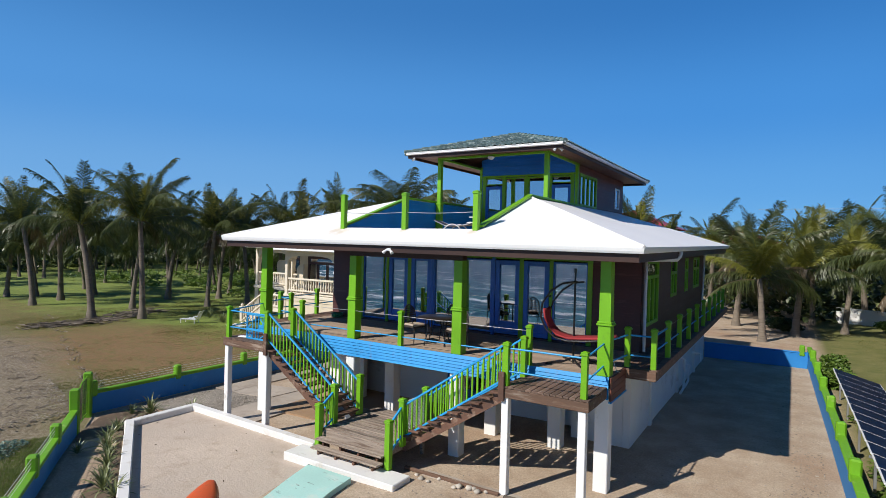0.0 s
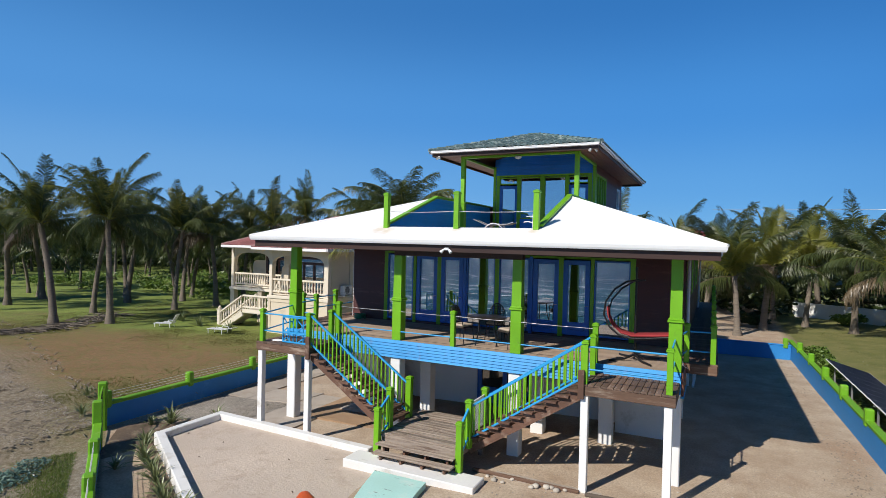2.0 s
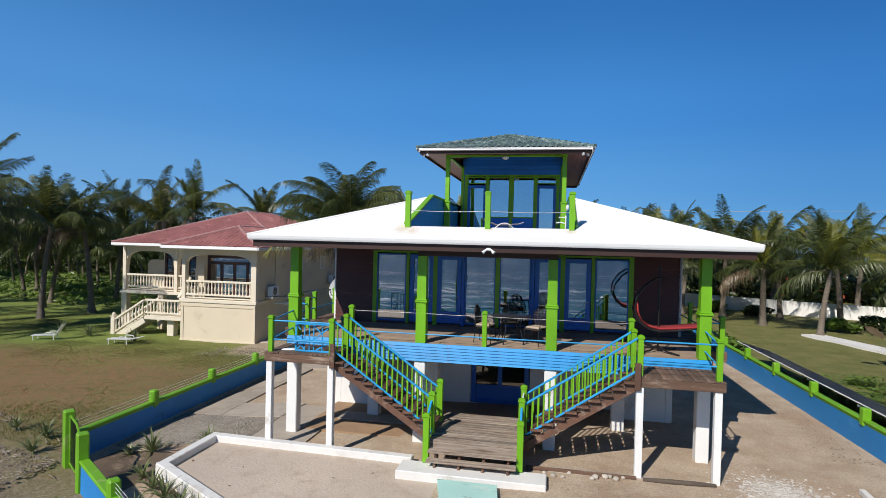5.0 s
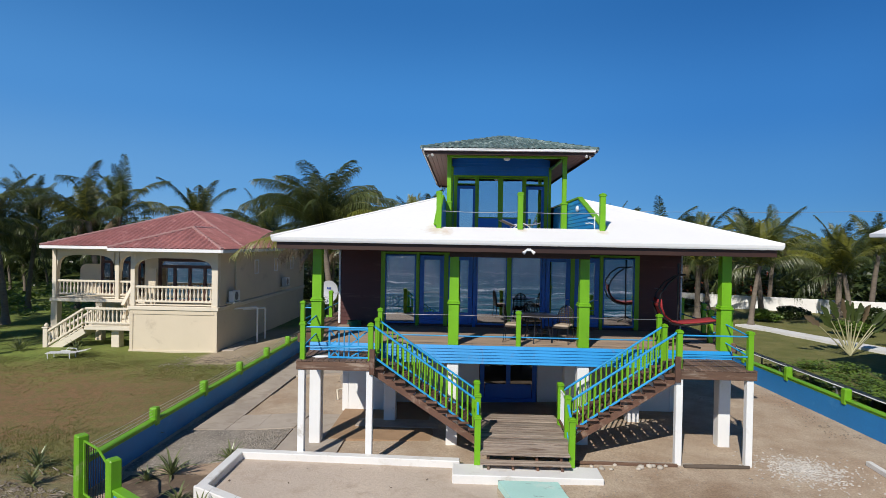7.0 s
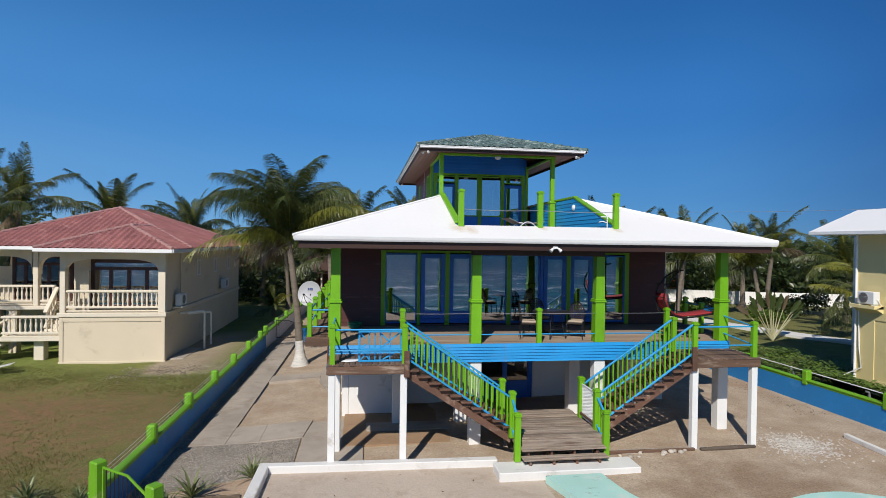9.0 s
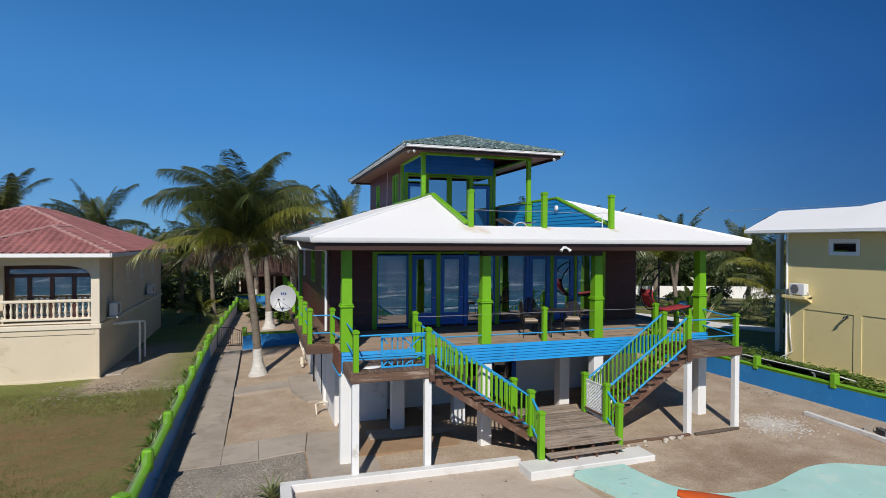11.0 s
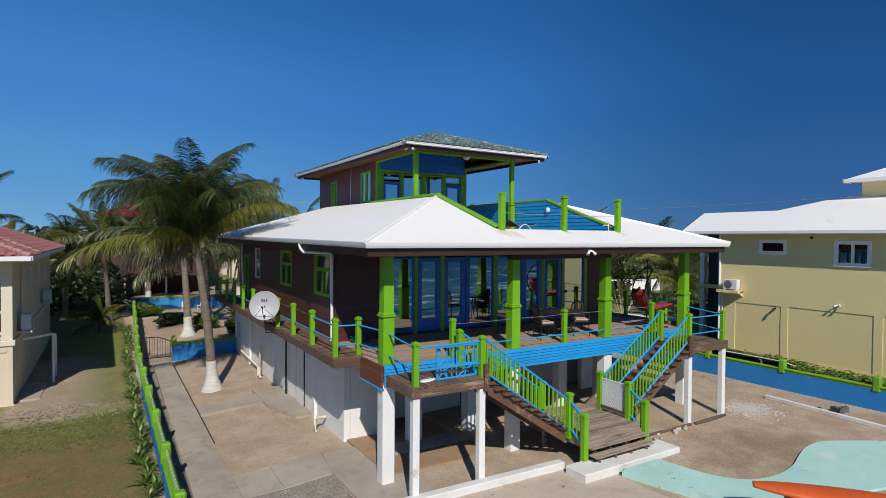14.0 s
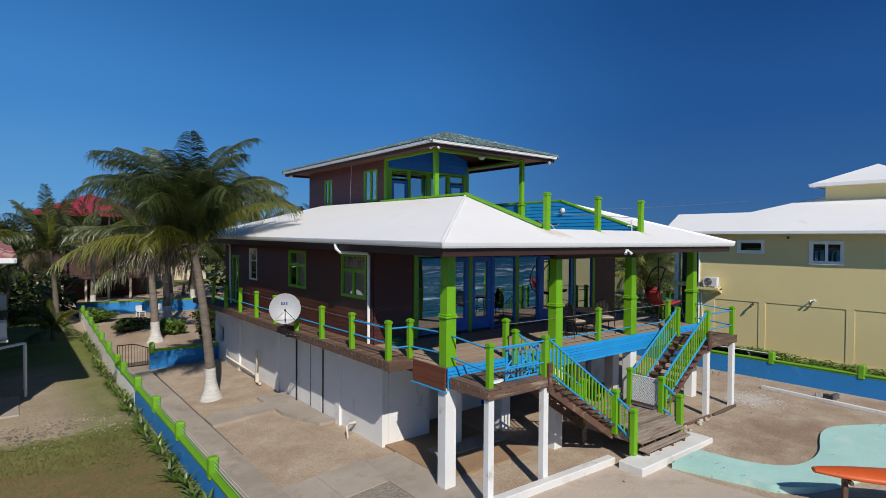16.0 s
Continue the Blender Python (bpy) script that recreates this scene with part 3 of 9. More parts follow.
EAVE_U, EAVE_Y0, EAVE_Y1 = 6.83, 12.13, 31.4
PITCH = 0.325


def eave_z(y):
    return 5.70 + 0.17 * (y - EAVE_Y0) / (EAVE_Y1 - EAVE_Y0)


def siding(shape, a, b, z0, z1, out, step=0.14, lap=0.018, gap=0.0):
    """Lapped boards on the wall from a to b (plan points), facing out."""
    n = max(1, round((z1 - z0) / step))
    ox, oy = out
    for i in range(n):
        p, q = lerp(z0, z1, i / n), lerp(z0, z1, (i + 1) / n)
        o = [(a[0] + ox * lap, a[1] + oy * lap, p), (b[0] + ox * lap, b[1] + oy * lap, p), (b[0] + ox * 0.003, b[1] + oy * 0.003, q), (a[0] + ox * 0.003, a[1] + oy * 0.003, q)]
        if gap:
            w = lap * 0.8
            o[2:] = [(b[0] + ox * w, b[1] + oy * w, q - gap), (a[0] + ox * w, a[1] + oy * w, q - gap)]
            shape.quad(o[3], o[2], (b[0], b[1], q - gap), (a[0], a[1], q - gap))
        shape.quad(*o)
        shape.quad((a[0], a[1], p), (b[0], b[1], p), o[1], o[0])


def wall_with_openings(name, axis, at, lo, hi, z0, z1, thick, holes, material, parent, outside, boards=True, label=""):
    """A wall on the plane axis = at from lo to hi, with its thickness inwards, holes as (lo, hi, z0, z1), and boards on its outside."""
    s, lap_boards = Shape(), Shape()
    us = sorted({lo, hi, *(h[0] for h in holes), *(h[1] for h in holes)})
    zs = sorted({z0, z1, *(min(max(h[2], z0), z1) for h in holes), *(min(max(h[3], z0), z1) for h in holes)})
    ws = sorted((at, at - outside * thick))
    full = {(i, j) for i in range(len(us) - 1) for j in range(len(zs) - 1)
            if not any(h[0] < (us[i] + us[i + 1]) / 2 < h[1] and h[2] < (zs[j] + zs[j + 1]) / 2 < h[3] for h in holes)}
    at_corner = {}

    def corner(i, j, k):
        if (i, j, k) not in at_corner:
            at_corner[i, j, k] = len(s.v)
            s.v.append((us[i], ws[k], zs[j]) if axis == "y" else (ws[k], us[i], zs[j]))
        return at_corner[i, j, k]

    def face(*keys):
        f = tuple(corner(*k) for k in keys)
        s.f.append(f if axis == "y" else f[::-1])
        s.s.append(False)

    for i, j in sorted(full):
        face((i, j, 0), (i + 1, j, 0), (i + 1, j + 1, 0), (i, j + 1, 0))
        face((i, j, 1), (i, j + 1, 1), (i + 1, j + 1, 1), (i + 1, j, 1))
        if (i - 1, j) not in full:
            face((i, j, 0), (i, j + 1, 0), (i, j + 1, 1), (i, j, 1))
        if (i + 1, j) not in full:
            face((i + 1, j, 0), (i + 1, j, 1), (i + 1, j + 1, 1), (i + 1, j + 1, 0))
        if (i, j - 1) not in full:
            face((i, j, 0), (i, j, 1), (i + 1, j, 1), (i + 1, j, 0))
        if (i, j + 1) not in full:
            face((i, j + 1, 0), (i + 1, j + 1, 0), (i + 1, j + 1, 1), (i, j + 1, 1))
    if boards:
        face_at = at + outside * 0.002
        for i in range(len(us) - 1):
            j = 0
            while j < len(zs) - 1:
                e = j
                while (i, e) in full:
                    e += 1
                if e > j:
                    a, b = ((us[i], face_at), (us[i + 1], face_at)) if axis == "y" else ((face_at, us[i]), (face_at, us[i + 1]))
                    siding(lap_boards, a, b, zs[j], zs[e], (0, outside) if axis == "y" else (outside, 0), 0.14, *((0.034, 0.016) if name == "tower_front" else (0.018,)))
                j = e + 1
    if lap_boards.v:
        part("siding", lap_boards, material, parent, "lapped boards", "stuff")
    return part(name, s, material, parent, label)


def window_unit(parent, axis, at, lo, hi, z0, z1, outside, frame_mat, pane_mat, name="window", split=1, transom=0.0, w=0.07, deep=0.08, label=""):
    """A framed window or glazed door with its panes as parts, standing a little proud of the wall."""
    s = Shape()

    def slab(sh, a, b, p, q, d0, d1, bev=0.006):
        e0, e1 = sorted((at + outside * d0, at + outside * d1))
        if axis == "y":
            sh.box(a, b, e0, e1, p, q, bev)
        else:
            sh.box(e0, e1, a, b, p, q, bev)

    slab(s, lo, lo + w, z0, z1, -deep, 0.03)
    slab(s, hi - w, hi, z0, z1, -deep, 0.03)
    slab(s, lo + w, hi - w, z1 - w, z1, -deep, 0.028)
    slab(s, lo + w, hi - w, z0, z0 + w, -deep, 0.028)
    top = z1 - w
    bars = []
    if transom:
        g = Shape()
        slab(g, lo + w, hi - w, transom - w / 2, transom + w / 2, -deep, 0.026)
        bars.append(("transom", g))
    xs = [lerp(lo + w / 2, hi - w / 2, i / split) for i in range(split + 1)]
    for x in xs[1:-1]:
        g = Shape()
        bars.append(("glazing_bar", g))
        slab(g, x - w / 2, x + w / 2, z0 + w, (transom - w / 2) if transom else top, -deep, 0.024)
    ob = part(name, s, frame_mat, parent, label)
    for kind_, g in bars:
        part(kind_, g, frame_mat, ob)
    bays = [(xs[i] + w / 2, xs[i + 1] - w / 2, z0 + w, (transom - w / 2) if transom else top) for i in range(split)]
    if transom:
        bays.append((lo + w, hi - w, transom + w / 2, top))
    for a, b, p, q in bays:
        g = Shape()
        slab(g, a - 0.004, b + 0.004, p - 0.004, q + 0.004, -0.032, -0.024, 0)
        pane = part("pane", g, pane_mat, ob)
        pane.visible_shadow = False
    return ob


def build_roof():
    s = Shape()
    up = lambda d, y: eave_z(y) + PITCH * d
    U, Y0, Y1 = EAVE_U, EAVE_Y0, EAVE_Y1
    top_u, run = 2.43, EAVE_U - 2.43
    yb = 13.22
    d = yb - Y0
    ya, yz = Y0 + run, Y1 - run
    # front slope: the strip below the balcony and the two wings beside it
    s.quad((-U, Y0, up(0, Y0)), (U, Y0, up(0, Y0)), (U - d, yb, up(d, yb)), (-U + d, yb, up(d, yb)))
    for k in (-1, 1):
        a, b, c = (k * (U - d), yb, up(d, yb)), (k * top_u, yb, up(d, yb)), (k * top_u, ya, up(run, ya))
        s.tri(*((a, b, c) if k < 0 else (b, a, c)))
        # side slope
        q = [(k * U, Y0, up(0, Y0)), (k * top_u, ya, up(run, ya)), (k * top_u, yz, up(run, yz)), (k * U, Y1, up(0, Y1))]
        s.quad(*(q if k < 0 else q[::-1]))
        top = [(k * top_u, ya, up(run, ya)), (k * 2.12, ya + 5.3, up(run, ya) + 0.05), (k * 2.12, yz, up(run, yz) + 0.05), (k * top_u, yz, up(run, yz))]
        s.quad(*(top if k < 0 else top[::-1]))
    s.quad((U, Y1, up(0, Y1)), (-U, Y1, up(0, Y1)), (-top_u, yz, up(run, yz)), (top_u, yz, up(run, yz)))
    part("roof", s, ROOF_WHITE, house, "white painted hip roof")
    # raised ridge caps along the hips
    for k in (-1, 1):
        c = Shape()
        c.tube([(k * U, Y0, up(0, Y0) + 0.0), (k * top_u, ya, up(run, ya) + 0.0)], 0.045, 6)
        part("hip_cap", c, ROOF_WHITE, house)
    # under the roof: boarded ceiling of the porch and eaves
    z = eave_z(Y0) - 0.24
    c = Shape()
    n = 60
    for i in range(n):
        a, b = lerp(-U + 0.15, U - 0.15, i / n), lerp(-U + 0.15, U - 0.15, (i + 1) / n)
        c.box(a, b - 0.012, Y0 + 0.15, FRONT_Y, z, z + 0.03)
    for k in (-1, 1):
        m = 7
        for i in range(m):
            a, b = sorted((k * lerp(WALL_U, U - 0.15, i / m), k * lerp(WALL_U, U - 0.15, (i + 1) / m)))
            c.box(a + 0.006, b - 0.006, FRONT_Y, Y1 - 0.15, z + 0.012, z + 0.05)
    c.box(-U + 0.15, U - 0.15, BACK_Y, Y1 - 0.15, z + 0.012, z + 0.04)
    c.box(-U + 0.2, U - 0.2, Y0 + 0.2, Y1 - 0.2, z + 0.06, z + 0.09)
    part("soffit", c, SOFFIT, house, "dark brown boarded soffit", "stuff")
    # fascia and gutter run by run
    for a, b in (((-U, Y0), (U, Y0)), ((U, Y0), (U, Y1)), ((U, Y1), (-U, Y1)), ((-U, Y1), (-U, Y0))):
        f, g = Shape(), Shape()
        d = Vector((b[0] - a[0], b[1] - a[1], 0)).normalized()
        inn = Vector((-d.y, d.x, 0))
        A, B = Vector((*a, eave_z(a[1]))), Vector((*b, eave_z(b[1])))
        f.bar(A + inn * 0.14 + d * 0.12 + Vector((0, 0, -0.2)), B + inn * 0.14 - d * 0.12 + Vector((0, 0, -0.2)), 0.035, 0.26)
        # gutter: an open trough with a rolled lip
        prof = [(0.11, 0.0), (0.11, -0.135), (0.03, -0.135), (0.005, -0.09), (-0.012, -0.02), (-0.012, 0.004), (0.006, 0.004), (0.01, -0.02), (0.02, -0.085), (0.04, -0.12), (0.095, -0.12), (0.095, 0.0)]
        vs = []
        for P in (A, B):
            m_ = d if P is A else -d
            for o, h in prof:
                vs.append(P + inn * o + m_ * max(0.0, o) + Vector((0, 0, h - 0.003)))
        n = len(prof)
        g.add(vs, [(i, (i + 1) % n, n + (i + 1) % n, n + i) for i in range(n)])
        part("fascia", f, FASCIA, house)
        part("gutter", g, GUTTER, house, "white rain gutter")


def build_main_floor():
    zf, zt = DECK_Z, 5.47
    # openings of the glazed front: fixed, door, door, fixed on both sides of the middle
    edges = [-4.38, -3.17, -2.18, -1.19, 0.0]
    bays = [(edges[i], edges[i + 1], i in (1, 2)) for i in range(4)]
    bays += [(-b, -a, d) for a, b, d in reversed(bays)]
    wall_with_openings("front_wall", "y", FRONT_Y, -WALL_U, WALL_U, zf, zt, 0.15, [(-4.38, 4.38, zf + 0.06, 5.2)], SIDING, house, -1)
    w1 = [(lo, hi, 3.95, 5.3) for lo, hi in ((16.95, 18.5), (21.1, 22.65), (25.95, 26.9))]
    wall_with_openings("side_wall", "x", -WALL_U, FRONT_Y, BACK_Y, zf, zt + 0.15, 0.15, w1 + [(28.2, 29.2, zf + 0.05, 4.95)], SIDING, house, -1)
    w2 = [(17.0, 18.9, 3.35, 5.3), (21.1, 22.3, 3.95, 5.3), (24.2, 25.0, 3.95, 5.3), (26.5, 28.3, 3.95, 5.3)]
    wall_with_openings("side_wall", "x", WALL_U, FRONT_Y, BACK_Y, zf, zt + 0.15, 0.15, w2, SIDING, house, 1)
    wall_with_openings("back_wall", "y", BACK_Y, -WALL_U + 0.15, WALL_U - 0.15, zf, zt + 0.15, 0.15, [], SIDING, house, 1)
    for a, b, is_door in bays:
        if is_door:
            door = window_unit(house, "y", FRONT_Y, a + 0.07, b - 0.07, zf + 0.09, 5.16, -1, DOOR_BLUE, GLASS, "glazed_door", w=0.15, label="blue glazed door")
            k = Shape()
            k.box(a + 0.21, b - 0.21, FRONT_Y - 0.012, FRONT_Y + 0.04, zf + 0.24, zf + 0.5, 0.01)
            part("kick_panel", k, DOOR_BLUE, door)
            k = Shape()
            k.tube([(b - 0.13, FRONT_Y - 0.03, 3.72), (b - 0.13, FRONT_Y - 0.075, 3.72), (b - 0.22, FRONT_Y - 0.075, 3.72)], 0.011, 6)
            part("door_handle", k, STEEL, door)
        else:
            window_unit(house, "y", FRONT_Y, a + 0.06, b - 0.06, zf + 0.09, 5.17, -1, DOOR_BLUE, GLASS, "fixed_window", w=0.05, label="tall fixed window")
    for x in [e for a, b, _ in bays for e in (a,)] + [4.38]:
        s = Shape()
        w = 0.11 if abs(x) in (1.19, 3.17) else 0.15
        s.box(x - w / 2, x + w / 2, FRONT_Y - 0.05, FRONT_Y + 0.08, zf + 0.02, 5.24, 0.008)
        part("mullion", s, GREEN if abs(x) != 1.19 else DOOR_BLUE, house)
    h = Shape()
    h.box(-4.46, 4.46, FRONT_Y - 0.046, FRONT_Y + 0.08, 5.2, 5.27, 0.008)
    part("door_head", h, GREEN, house)
    # windows of the sides
    for i, (lo, hi, z0, z1) in enumerate(w1):
        narrow = i == 2
        window_unit(house, "x", -WALL_U, lo, hi, z0, z1, -1, WHITE if narrow else GREEN, GLASS, "window", 1 if narrow else 2, 4.78, 0.06 if narrow else 0.1,
                    label="white framed window" if narrow else "green framed window")
    window_unit(house, "x", -WALL_U, 28.2, 29.2, zf + 0.05, 4.95, -1, GREEN, GLASS, "side_door", 1, 0, 0.14, label="green framed glazed door")
    for i, (lo, hi, z0, z1) in enumerate(w2):
        window_unit(house, "x", WALL_U, lo, hi, z0, z1, 1, GREEN, GLASS, "window", 3 if i == 0 else 2, 4.8, 0.1, label="green framed window")
    # floor slab and rooms
    s = Shape()
    s.box(-WALL_U, WALL_U, FRONT_Y, BACK_Y, 2.40, zf - 0.005)
    part("main_floor", s, ROOM_FLOOR, house)
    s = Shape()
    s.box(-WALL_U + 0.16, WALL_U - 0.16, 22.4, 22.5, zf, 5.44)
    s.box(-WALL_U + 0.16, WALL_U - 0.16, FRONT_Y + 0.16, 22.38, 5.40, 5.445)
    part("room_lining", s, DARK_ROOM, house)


def build_columns():
    s = Shape()
    s.box(-1.99, 1.99, 13.08, 13.32, 5.21, 5.46, 0.012)
    part("porch_beam", s, FASCIA, house, "dark brown porch beam")
    for x in (-5.8, -1.85, 1.85, 5.8):
        s = Shape()
        y = 13.2
        s.box(x - 0.15, x + 0.15, y - 0.15, y + 0.15, DECK_Z, 3.86, 0.012)
        s.box(x - 0.185, x + 0.185, y - 0.185, y + 0.185, 3.86, 3.91, 0.012)
        s.box(x - 0.165, x + 0.165, y - 0.165, y + 0.165, 3.91, 3.96, 0.012)
        # tapering shaft
        a, b = 0.135, 0.13
        z0, z1 = 3.96, 4.62
        s.add([(x - a, y - a, z0), (x + a, y - a, z0), (x + a, y + a, z0), (x - a, y + a, z0), (x - b, y - b, z1), (x + b, y - b, z1), (x + b, y + b, z1), (x - b, y + b, z1)],
              [(0, 1, 5, 4), (1, 2, 6, 5), (2, 3, 7, 6), (3, 0, 4, 7)])
        s.box(x - b, x + b, y - b, y + b, z1, 5.21 if abs(x) < 2 else 5.47, 0.01)
        part("column", s, GREEN, house, "lime green square porch column")
        g = ground_z(CX + x, y)
        s = Shape()
        s.box(x - 0.165, x + 0.165, y - 0.165, y + 0.165, g - 0.1, 2.2, 0.02)
        part("pier", s, POST_WHITE, house, "white square concrete pier")
    for x in (-5.8, -4.0, 4.0, 5.78):
        s = Shape()
        g = ground_z(CX + x, 11.72)
        s.box(x - 0.085, x + 0.085, 11.72 - 0.085, 11.72 + 0.085, g - 0.15, 2.24, 0.01)
        part("stilt", s, POST_WHITE, house, "slim white post")


def post_shape(h, w=0.13, capw=0.17):
    s = Shape()
    a, c = w / 2, capw / 2
    s.box(-a, a, -a, a, 0, h - 0.075, 0.006)
    s.box(-c, c, -c, c, h - 0.1, h - 0.06, 0.006)
    s.box(-a - 0.008, a + 0.008, -a - 0.008, a + 0.008, h - 0.06, h - 0.03, 0.005)
    s.add([(-a, -a, h - 0.03), (a, -a, h - 0.03), (a, a, h - 0.03), (-a, a, h - 0.03), (0, 0, h)], [(0, 1, 4), (1, 2, 4), (2, 3, 4), (3, 0, 4)])
    return s


POST = post_shape(1.03).mesh("railing_post", GREEN)
POST_BALC = post_shape(1.08, 0.15, 0.19).mesh("balcony_post", GREEN)
POST_NEWEL = post_shape(1.24, 0.15, 0.19).mesh("newel_post", GREEN)


def post_at(x, y, z, mesh_=None, name="railing_post"):
    return shared(name, mesh_ or POST, house, pose(x, y, z))


def rail(a, b, material, r=0.021, name="rail"):
    s = Shape()
    s.tube([a, b], r, 8)
    return part(name, s, material, house)


def cable(a, b, r=0.005, sag=0.02):
    s = Shape()
    a, b = Vector(a), Vector(b)
    s.tube([a.lerp(b, i / 6) + Vector((0, 0, -sag * math.sin(math.pi * i / 6))) for i in range(7)], r, 5)
    return part("cable", s, STEEL, house)


def build_deck():
    # boards of the main deck run along the front
    n = 24
    for i in range(n):
        y0, y1 = lerp(13.02, FRONT_Y - 0.02, i / n), lerp(13.02, FRONT_Y - 0.02, (i + 1) / n)
        for a, b in ((-5.95, -1.3), (-1.3, 2.4), (2.4, 5.95)):
            j = random.uniform(-0.5, 0.5) if abs(a) < 5 else 0
            s = Shape()
            s.box(a + 0.003, b - 0.003, y0 + 0.004, y1 - 0.004, DECK_Z - 0.035 + random.uniform(-0.002, 0.002), DECK_Z, 0.004)
            part("deck_board", s, DECK, house)
    s = Shape()
    s.box(-5.93, 5.93, 13.04, FRONT_Y, DECK_Z - 0.28, DECK_Z - 0.04)
    for i in range(9):
        x = lerp(-5.6, 5.6, i / 8)
        s.box(x - 0.04, x + 0.04, 13.1, FRONT_Y + 0.6, 2.2, DECK_Z - 0.28)
    part("deck_frame", s, OLD_WOOD, house)
    # lapped blue boards along the deck's front edge
    for i in range(6):
        z1 = 2.70 - i * 0.0835
        s = Shape()
        s.add([(-5.95, 13.0, z1), (5.95, 13.0, z1), (5.95, 12.972, z1 - 0.092), (-5.95, 12.972, z1 - 0.092), (-5.95, 13.03, z1), (5.95, 13.03, z1), (5.95, 13.03, z1 - 0.092), (-5.95, 13.03, z1 - 0.092)],
              [(0, 3, 2, 1), (0, 1, 5, 4), (2, 3, 7, 6), (1, 2, 6, 5), (3, 0, 4, 7), (4, 5, 6, 7)])
        part("fascia_board", s, BLUE, house, "bright blue lapped board")
    # reddish boards on the deck's ends, back to the side walks
    for k in (-1, 1):
        for i in range(4):
            z1 = 2.68 - i * 0.135
            s = Shape()
            x0, x1 = sorted((k * 5.96, k * (6.0 + 0.004 * i)))
            s.box(x0, x1, 13.04, 14.36, z1 - 0.132, z1, 0.006)
            part("end_board", s, SIDE_BOARD, house, "reddish brown edge board")
        s = Shape()
        x0, x1 = sorted((k * 5.95, k * 6.03))
        s.box(x0, x1, 13.0, 14.4, 2.10, 2.14, 0.008)
        part("end_strip", s, RAIL_BLUE, house)
    # side walks
    for k in (-1, 1):
        x0, x1 = sorted((k * 5.86, k * 6.72))
        for i in range(6):
            a, b = lerp(x0, x1, i / 6), lerp(x0, x1, (i + 1) / 6)
            for y0, y1 in ((14.4, 19.6), (19.6, 25.0), (25.0, 32.6)):
                s = Shape()
                s.box(a + 0.004, b - 0.004, y0 + 0.003, y1 - 0.003, DECK_Z - 0.03, DECK_Z + 0.004, 0.004)
                part("walk_board", s, OLD_WOOD, house)
        s = Shape()
        s.box(x0 + 0.02, x1 - 0.02, 14.44, 32.6, DECK_Z - 0.20, DECK_Z - 0.034)
        s.box(*sorted((k * 6.68, k * 6.74)), 14.4, 32.62, DECK_Z - 0.24, DECK_Z - 0.002, 0.008)
        s.box(x0, x1, 14.36, 14.42, DECK_Z - 0.26, DECK_Z - 0.002, 0.008)
        part("walk_frame", s, OLD_WOOD, house)
    # the two front platforms at the head of the stairs
    for k in (-1, 1):
        x0, x1 = sorted((k * 3.93, k * 5.93))
        for i in range(14):
            a, b = lerp(x0, x1, i / 14), lerp(x0, x1, (i + 1) / 14)
            s = Shape()
            s.box(0, 12.96 - 11.58 - random.uniform(0, 0.025), 0.006, b - a - 0.006, -0.04, random.uniform(-0.004, 0.004), 0.005)
            bd = part("platform_board", s, PLAT_WOOD, house, "weathered dark brown board")
            bd.matrix_basis = pose(b, 11.58 + random.uniform(0, 0.02), PLAT_Z, 0, 0, 90)
        s = Shape()
        s.box(x0, x1, 11.60, 11.66, PLAT_Z - 0.26, PLAT_Z - 0.042, 0.01)
        s.box(x0, x1, 12.9, 12.96, PLAT_Z - 0.26, PLAT_Z - 0.042, 0.01)
        s.box(x0, x0 + 0.05, 11.66, 12.9, PLAT_Z - 0.26, PLAT_Z - 0.042, 0.01)
        s.box(x1 - 0.05, x1, 11.66, 12.9, PLAT_Z - 0.26, PLAT_Z - 0.042, 0.01)
        part("platform_frame", s, OLD_WOOD, house, "weathered brown beam")


